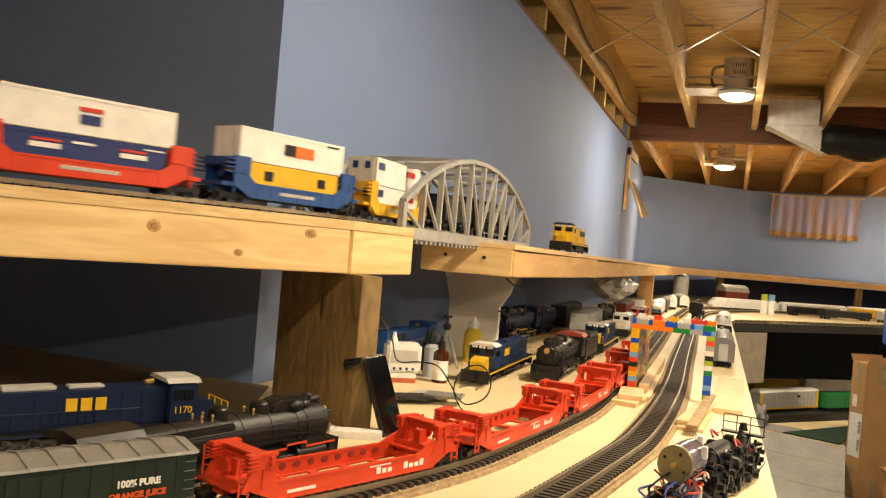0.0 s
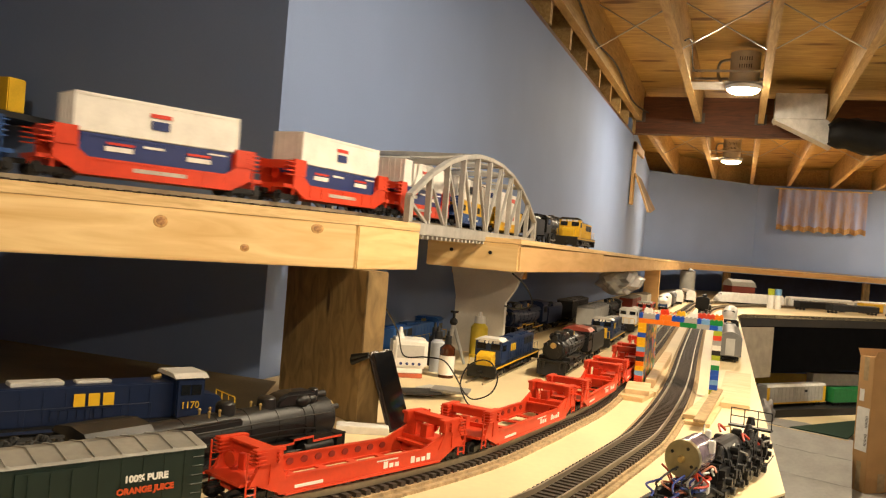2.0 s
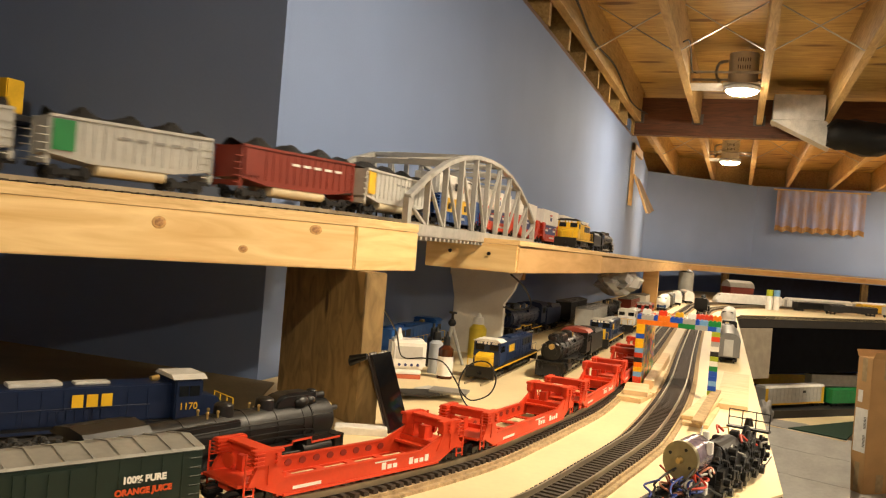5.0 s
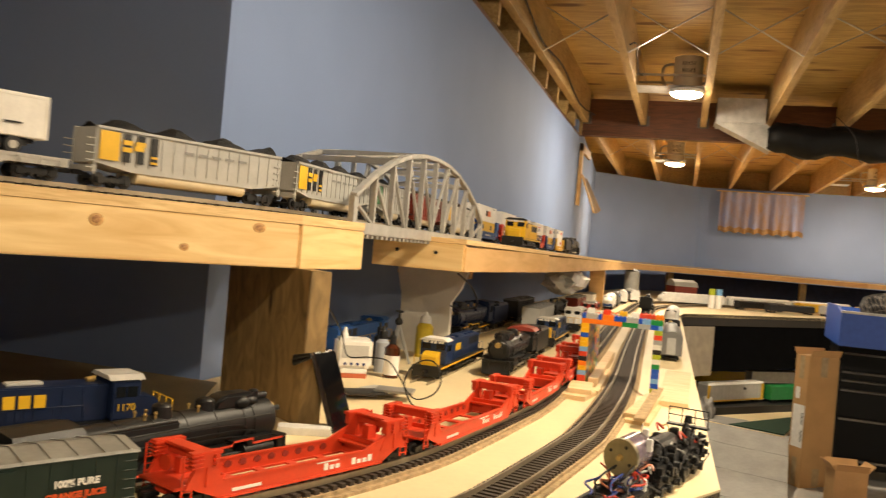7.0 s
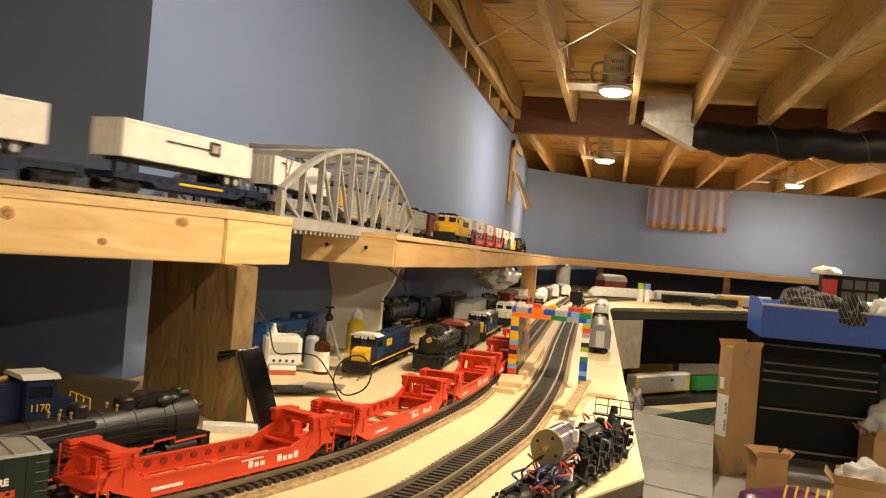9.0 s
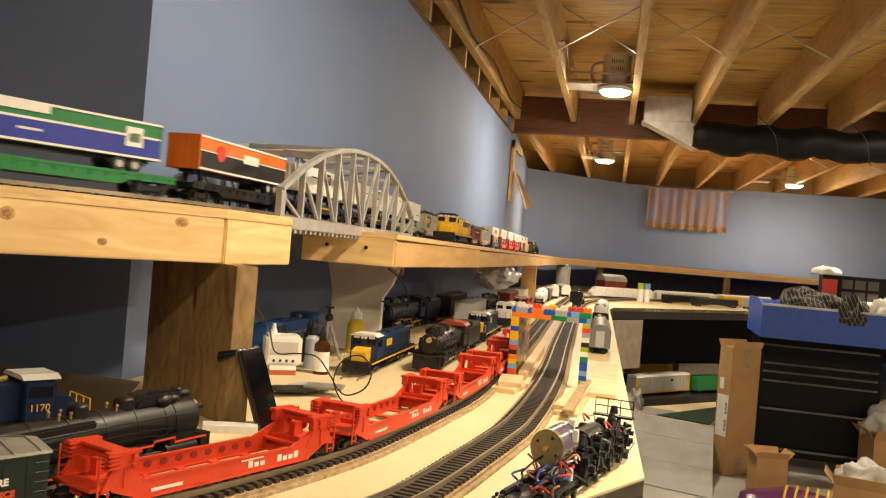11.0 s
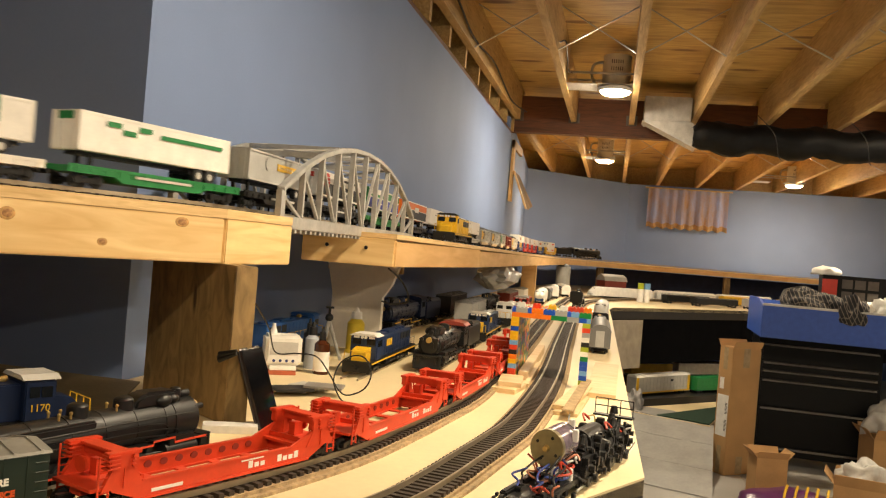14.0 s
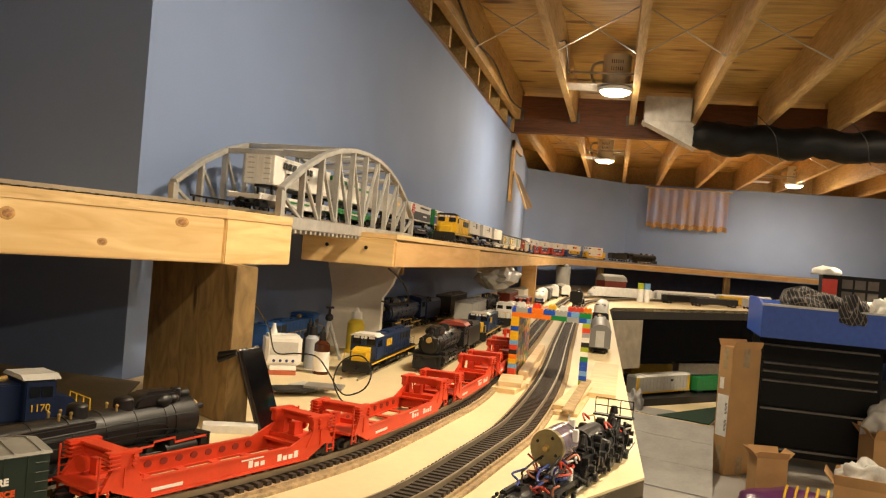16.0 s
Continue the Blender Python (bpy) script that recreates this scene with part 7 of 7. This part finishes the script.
for k in range(5):
    bm = bmesh.new()
    pipe(bm, smooth_path([(-0.10 + k * 0.06, -0.20, 0.0), (-0.06 + k * 0.06, -0.08, 0.10), (-0.02 + k * 0.06, 0.06, 0.112), (0.0 + k * 0.06, 0.16, 0.07)], 6), 0.008, 6)
    o = part("yellow_band", bm, YELLOW, beanbag)
rug = bmesh.new()
cube(rug, 1.0, 5.9, 0.0005, 2.3, 6.5, 0.006)
tagged(part("floor_sheet", rug, mat("pale_sheet", (0.45, 0.43, 0.40), 0.8)), "pale sheet lying on the floor by the chest", "sheet")

# these were laid out for a lens 1.42 m over the floor; it is EYE high
K = EYE / 1.42
for ob in [o for o in bpy.data.objects if o not in before]:
    if ob.data:
        ob.data.transform(Matrix.Scale(K, 4))
    ob.location = ob.location * K

# ---- ceiling fittings ----
CANM = mat("zinc_can", (0.74, 0.70, 0.62), 0.5, 0.2, vary=0.08)
# the seven added fill lamps get the same fitting, out of view
for k, (cx, cy) in enumerate(CANS_AND_FILLS):
    t = thing("recessed_light", "galvanised recessed can light with lit lens", "ceiling light", "ceiling lights")
    bm = bmesh.new()
    tube(bm, (0, 0, 0.002), (0, 0, 0.185), 0.078, n=28)
    part("can", bm, CANM, t, "", 40)
    bm = bmesh.new()
    tube(bm, (0, 0, -0.016), (0, 0, 0.001), 0.090, 0.098, 28)
    part("trim_ring", bm, WHITE, t, "", 40)
    bm = bmesh.new()
    ball(bm, (0, 0, -0.0165), 0.084, 1, 1, 0.30, 24)
    part("lens", bm, GLOW, t, "", 60)
    jx = min((x for x in XJ if x > cx), default=cx + 0.2) - cx - 0.019
    kx = max((x for x in XJ if x < cx), default=cx - 0.2) - cx + 0.019
    for y in (-0.10, 0.10):
        bm = bmesh.new()
        cube(bm, kx, y - 0.004, 0.060, jx, y + 0.004, 0.072)
        part("hanger_bar", bm, STEEL, t)
    bm = bmesh.new()
    cube(bm, kx, -0.104, 0.004, kx + 0.17, 0.104, 0.006)
    cube(bm, -0.10, -0.10, 0.010, 0.10, 0.10, 0.012)
    part("mounting_plate", bm, STEEL, t)
    bm = bmesh.new()
    pipe(bm, smooth_path([(-0.07, 0, 0.15), (-0.13, 0.02, 0.14), (-0.14, 0.03, 0.08), (-0.12, 0.0, 0.03)], 6), 0.008, 8)
    part("conduit", bm, STEEL, t)
    bm = bmesh.new()
    for j in range(6):
        cube(bm, -0.03 + j * 0.012, -0.0795, 0.09, -0.026 + j * 0.012, -0.0775, 0.11)
        cube(bm, -0.03 + j * 0.012, -0.0795, 0.13, -0.026 + j * 0.012, -0.0775, 0.15)
    part("vent_slot", bm, SATIN, t)
    t.matrix_basis = pose(cx, cy, CEIL)
    lens_ob = [o for o in t.children if o.name.startswith("lens")][0]
    lens_ob.visible_shadow = False

BRIGHT = mat("bright_bridging_steel", (0.50, 0.49, 0.46), 0.35, 0.9, vary=0.1)
for y in (4.0, 2.0, 7.9):
    for a, b in zip(XJ, XJ[1:]):
        if a < -0.8 or a > 3.2:
            continue
        t = thing("cross_bridging", "thin steel cross bridging between joists", "brace", "joist bridging")
        for s in (0, 1):
            bm = bmesh.new()
            za, zb = (0.225, 0.008) if s else (0.008, 0.225)
            p, q = Vector((a + 0.020, y + 0.015 * s, CEIL + za)), Vector((b - 0.020, y + 0.015 * s, CEIL + zb))
            d = q - p
            cube(bm, 0, -0.008, -0.0016, d.length, 0.008, 0.0016, 0, Matrix.Translation(p) @ d.to_track_quat("X", "Z").to_matrix().to_4x4())
            part("strap", bm, BRIGHT, t)
HANGER = mat("dull_hanger_steel", (0.16, 0.14, 0.12), 0.6, 0.4)
for x in XJ:
    if -0.9 < x < 3.5:
        bm = bmesh.new()
        for s in (-1, 1):
            cube(bm, x + s * 0.020 - 0.001, 6.04, CEIL - 0.002, x + s * 0.020 + 0.001, 6.074, CEIL + 0.09)
            cube(bm, x + s * 0.030 - 0.009, 6.0725, CEIL - 0.002, x + s * 0.030 + 0.009, 6.0742, CEIL + 0.07)
        cube(bm, x - 0.021, 6.02, CEIL - 0.004, x + 0.021, 6.074, CEIL - 0.002)
        tagged(part("joist_hanger", bm, HANGER), "galvanised steel joist hanger on the beam", "hanger", "joist hangers")
WRAP = mat("black_duct_wrap", (0.004, 0.004, 0.0045), 0.55, vary=0.3, scale=14, bump=1.0, fine=40)
WRAP.node_tree.nodes["Principled BSDF"].inputs["Specular IOR Level"].default_value = 0.2
duct = thing("flexible_duct", "black plastic-wrapped duct hung below the joists", "duct")
bm = bmesh.new()
pts = [Vector((0.44 + 0.05 * k, 5.62 + 0.004 * k, CEIL - 0.125 + 0.012 * math.sin(k * 0.9))) for k in range(0, 62)]
rings = []
for k, p in enumerate(pts):
    r = 0.098 + 0.016 * noise.noise(Vector((k * 0.35, 2, 0))) + 0.010 * noise.noise(Vector((k * 1.7, 9, 0))) - (0.035 if k == 0 else 0)
    rings.append([bm.verts.new(p + Vector((0.008 * math.sin(j * 2.1), r * 1.25 * math.cos(j * math.tau / 20), r * math.sin(j * math.tau / 20) * (1 + 0.22 * noise.noise(Vector((k * 0.9, j * 0.8, 5))))))) for j in range(20)])
for a, b in zip(rings, rings[1:]):
    for j in range(20):
        bm.faces.new((a[j], a[(j + 1) % 20], b[(j + 1) % 20], b[j]))
bm.faces.new(rings[0])
bm.faces.new(rings[-1])
part("wrap", bm, WRAP, duct, "", 60)
for x in (0.92, 1.45, 2.0):
    bm = bmesh.new()
    pipe(bm, smooth_path([(x - 0.10, 5.55, CEIL + 0.02), (x, 5.51, CEIL - 0.10), (x + 0.04, 5.55, CEIL - 0.225), (x + 0.08, 5.66, CEIL - 0.24)], 6), 0.003, 6)
    part("strap", bm, SOOT, duct)
sd = thing("sheet_duct", "galvanised sheet-metal duct boot between joists", "duct")
bm = bmesh.new()
cube(bm, 0.12, 5.62, CEIL - 0.03, 0.42, 5.9, CEIL + 0.13, 0.003)
part("box", bm, STEEL, sd)
bm = bmesh.new()
prism(bm, [(0.11, CEIL - 0.031), (0.43, CEIL - 0.031), (0.46, CEIL - 0.06), (0.46, CEIL - 0.20)], "y", 5.63, 5.80)
part("boot", bm, STEEL, sd)
cable("thin grey wire run along the joist", [(-0.76, 2.0, CEIL + 0.05), (-0.735, 3.2, CEIL + 0.09), (-0.735, 3.9, CEIL + 0.03), (-0.735, 4.6, CEIL + 0.07), (-0.735, 5.4, CEIL + 0.02), (-0.70, 6.0, CEIL + 0.05)], 0.005, SOOT)
cable("thin grey wire run along the joist", [(-0.325, 3.9, CEIL + 0.02), (-0.325, 4.3, CEIL + 0.12), (-0.325, 4.6, CEIL + 0.05), (-0.30, 4.8, CEIL + 0.08)], 0.004, SOOT)
# sill pocket over the wall
bm = bmesh.new()
cube(bm, -1.35, 1.36, EYE + 0.862, -0.80, 6.07, EYE + 0.90)
structure("sill_plate", bm, BEAM, "dark wooden sill plate on top of the wall", "sill")
bm = bmesh.new()
cube(bm, -1.36, 1.36, EYE + 0.9005, -1.32, 9.3, CEIL + 0.234)
structure("rim_board", bm, BEAM, "dark wooden rim board behind the joists", "rim board")
for k in range(12):
    bm = bmesh.new()
    y = 1.6 + 0.406 * k
    cube(bm, -1.31, y - 0.019, EYE + 0.9005, -0.79, y + 0.019, CEIL + 0.10)
    tagged(part("blocking", bm, JOIST), "short wooden blocking between joist and rim", "blocking", "sill blocking", "structure")

bm = bmesh.new()
ribbon(bm, [(-1.3, 9.42), (0.06, 10.75), (5.6, 10.5)], [(-1.27, 9.38), (0.09, 10.70), (5.6, 10.45)], WT + 0.003, CEIL + 0.234)
structure("rim_board_north", bm, JOIST, "wooden rim board closing the joists over the wall", "rim board")

# ---- windows and curtains ----
CURTAIN = mat("floral_curtain", (0.24, 0.29, 0.52), 0.9, vary=0.3, scale=8, dark=(0.34, 0.22, 0.13), bump=0.3, fine=45, stretch=(1, 1, 0.35))
HEM = mat("tan_hem", (0.42, 0.26, 0.12), 0.9, vary=0.25, scale=20)
cur = thing("curtain", "short gathered floral curtain over a small window", "curtain")
bm = bmesh.new()
rows_ = []
for j in range(9):
    row = []
    for i in range(61):
        u, w = i / 60, j / 8
        row.append(bm.verts.new((0.35 + 0.93 * u, 10.36 + 0.022 * math.sin(u * 55) * (0.4 + w) + 0.012 * math.sin(u * 23 + 1), EYE + 0.945 - 0.47 * w + (0.012 * math.sin(u * 55) if j == 8 else 0))))
    rows_.append(row)
for j in range(8):
    for i in range(60):
        bm.faces.new((rows_[j][i], rows_[j][i + 1], rows_[j + 1][i + 1], rows_[j + 1][i]))
rows_at = [tuple(v.co) for v in rows_[8]]
part("cloth", bm, CURTAIN, cur, "", 60)
bm = bmesh.new()
lo_, hi_ = [], []
for i in range(61):
    v = rows_at[i]
    lo_.append(bm.verts.new((v[0], v[1] - 0.006, v[2] - 0.004)))
    hi_.append(bm.verts.new((v[0], v[1] - 0.006, v[2] + 0.055)))
for i in range(60):
    bm.faces.new((lo_[i], lo_[i + 1], hi_[i + 1], hi_[i]))
part("hem", bm, HEM, cur, "", 60)
bm = bmesh.new()
tube(bm, (0.31, 10.36, EYE + 0.95), (1.32, 10.36, EYE + 0.95), 0.008, n=10)
part("rod", bm, BRASS, cur)
cas = thing("window_casing", "loose pine window casing boards on the wall", "window frame")
for ya, yb, za, zb in ((6.20, 6.29, 0.40, 0.86), (6.20, 6.75, 0.80, 0.86)):
    bm = bmesh.new()
    cube(bm, -0.80 - 0.05 * (ya - 5.9) + 0.004, ya, EYE + za, -0.775 - 0.05 * (ya - 5.9), yb, EYE + zb, 0.002)
    part("casing_board", bm, PLY, cas)
bm = bmesh.new()
cube(bm, -0.006, -0.02, -0.30, 0.006, 0.05, 0.0, 0.001, pose(-0.785, 6.24, EYE + 0.63, 0, -22, 0))
part("loose_board", bm, PLY, cas)
bm = bmesh.new()
rows_ = []
for j in range(9):
    row = []
    for i in range(25):
        u, w = i / 24, j / 8
        row.append(bm.verts.new((-0.785 + 0.012 * math.sin(u * 24) * (0.3 + w) + 0.115 * w, 6.30 + 0.34 * u, EYE + 0.63 - 0.28 * w + 0.05 * u * w)))
    rows_.append(row)
for j in range(8):
    for i in range(24):
        bm.faces.new((rows_[j][i], rows_[j][i + 1], rows_[j + 1][i + 1], rows_[j + 1][i]))
part("cloth", bm, mat("pale_curtain", (0.45, 0.33, 0.22), 0.9, vary=0.2, scale=12), cas, "", 60)
sign = thing("yellow_sign", "small yellow box on the wall bracket in the alcove", "box")
bm = bmesh.new()
cube(bm, -0.05, -0.02, 0, 0.05, 0.02, 0.062, 0.002)
part("carton", bm, YELLOW, sign, "", 0, pose(-1.328, 1.16, EYE + 0.176))
bm = bmesh.new()
cube(bm, -0.10, -0.05, -0.012, 0.056, 0.089, -0.0005)
part("bracket", bm, SOOT, sign, "", 0, pose(-1.328, 1.16, EYE + 0.176))


def motions():
    times = [0.0, 2.0, 4.2, 6.4, 9.0, 11.3, 13.5, 16.0]
    run = [0.0, 0.699, 1.553, 2.380, 3.489, 4.446, 5.284, 6.235]
    for t, s0, half in MOVING:
        rows = []
        for k in range(65):
            now = k * 0.25
            s = s0 + 0.003 + float(np.interp(now, times, run))
            a, b = at_s(s - half), at_s(s + half)
            d = b - a
            c = (a + b) / 2
            m = Matrix.Translation(c) @ Matrix.Rotation(math.atan2(d.y, d.x), 4, "Z") @ Matrix.Rotation(-math.atan2(d.z, math.hypot(d.x, d.y)), 4, "Y")
            rows.append((now, m))
        walk(t, rows)


motions()
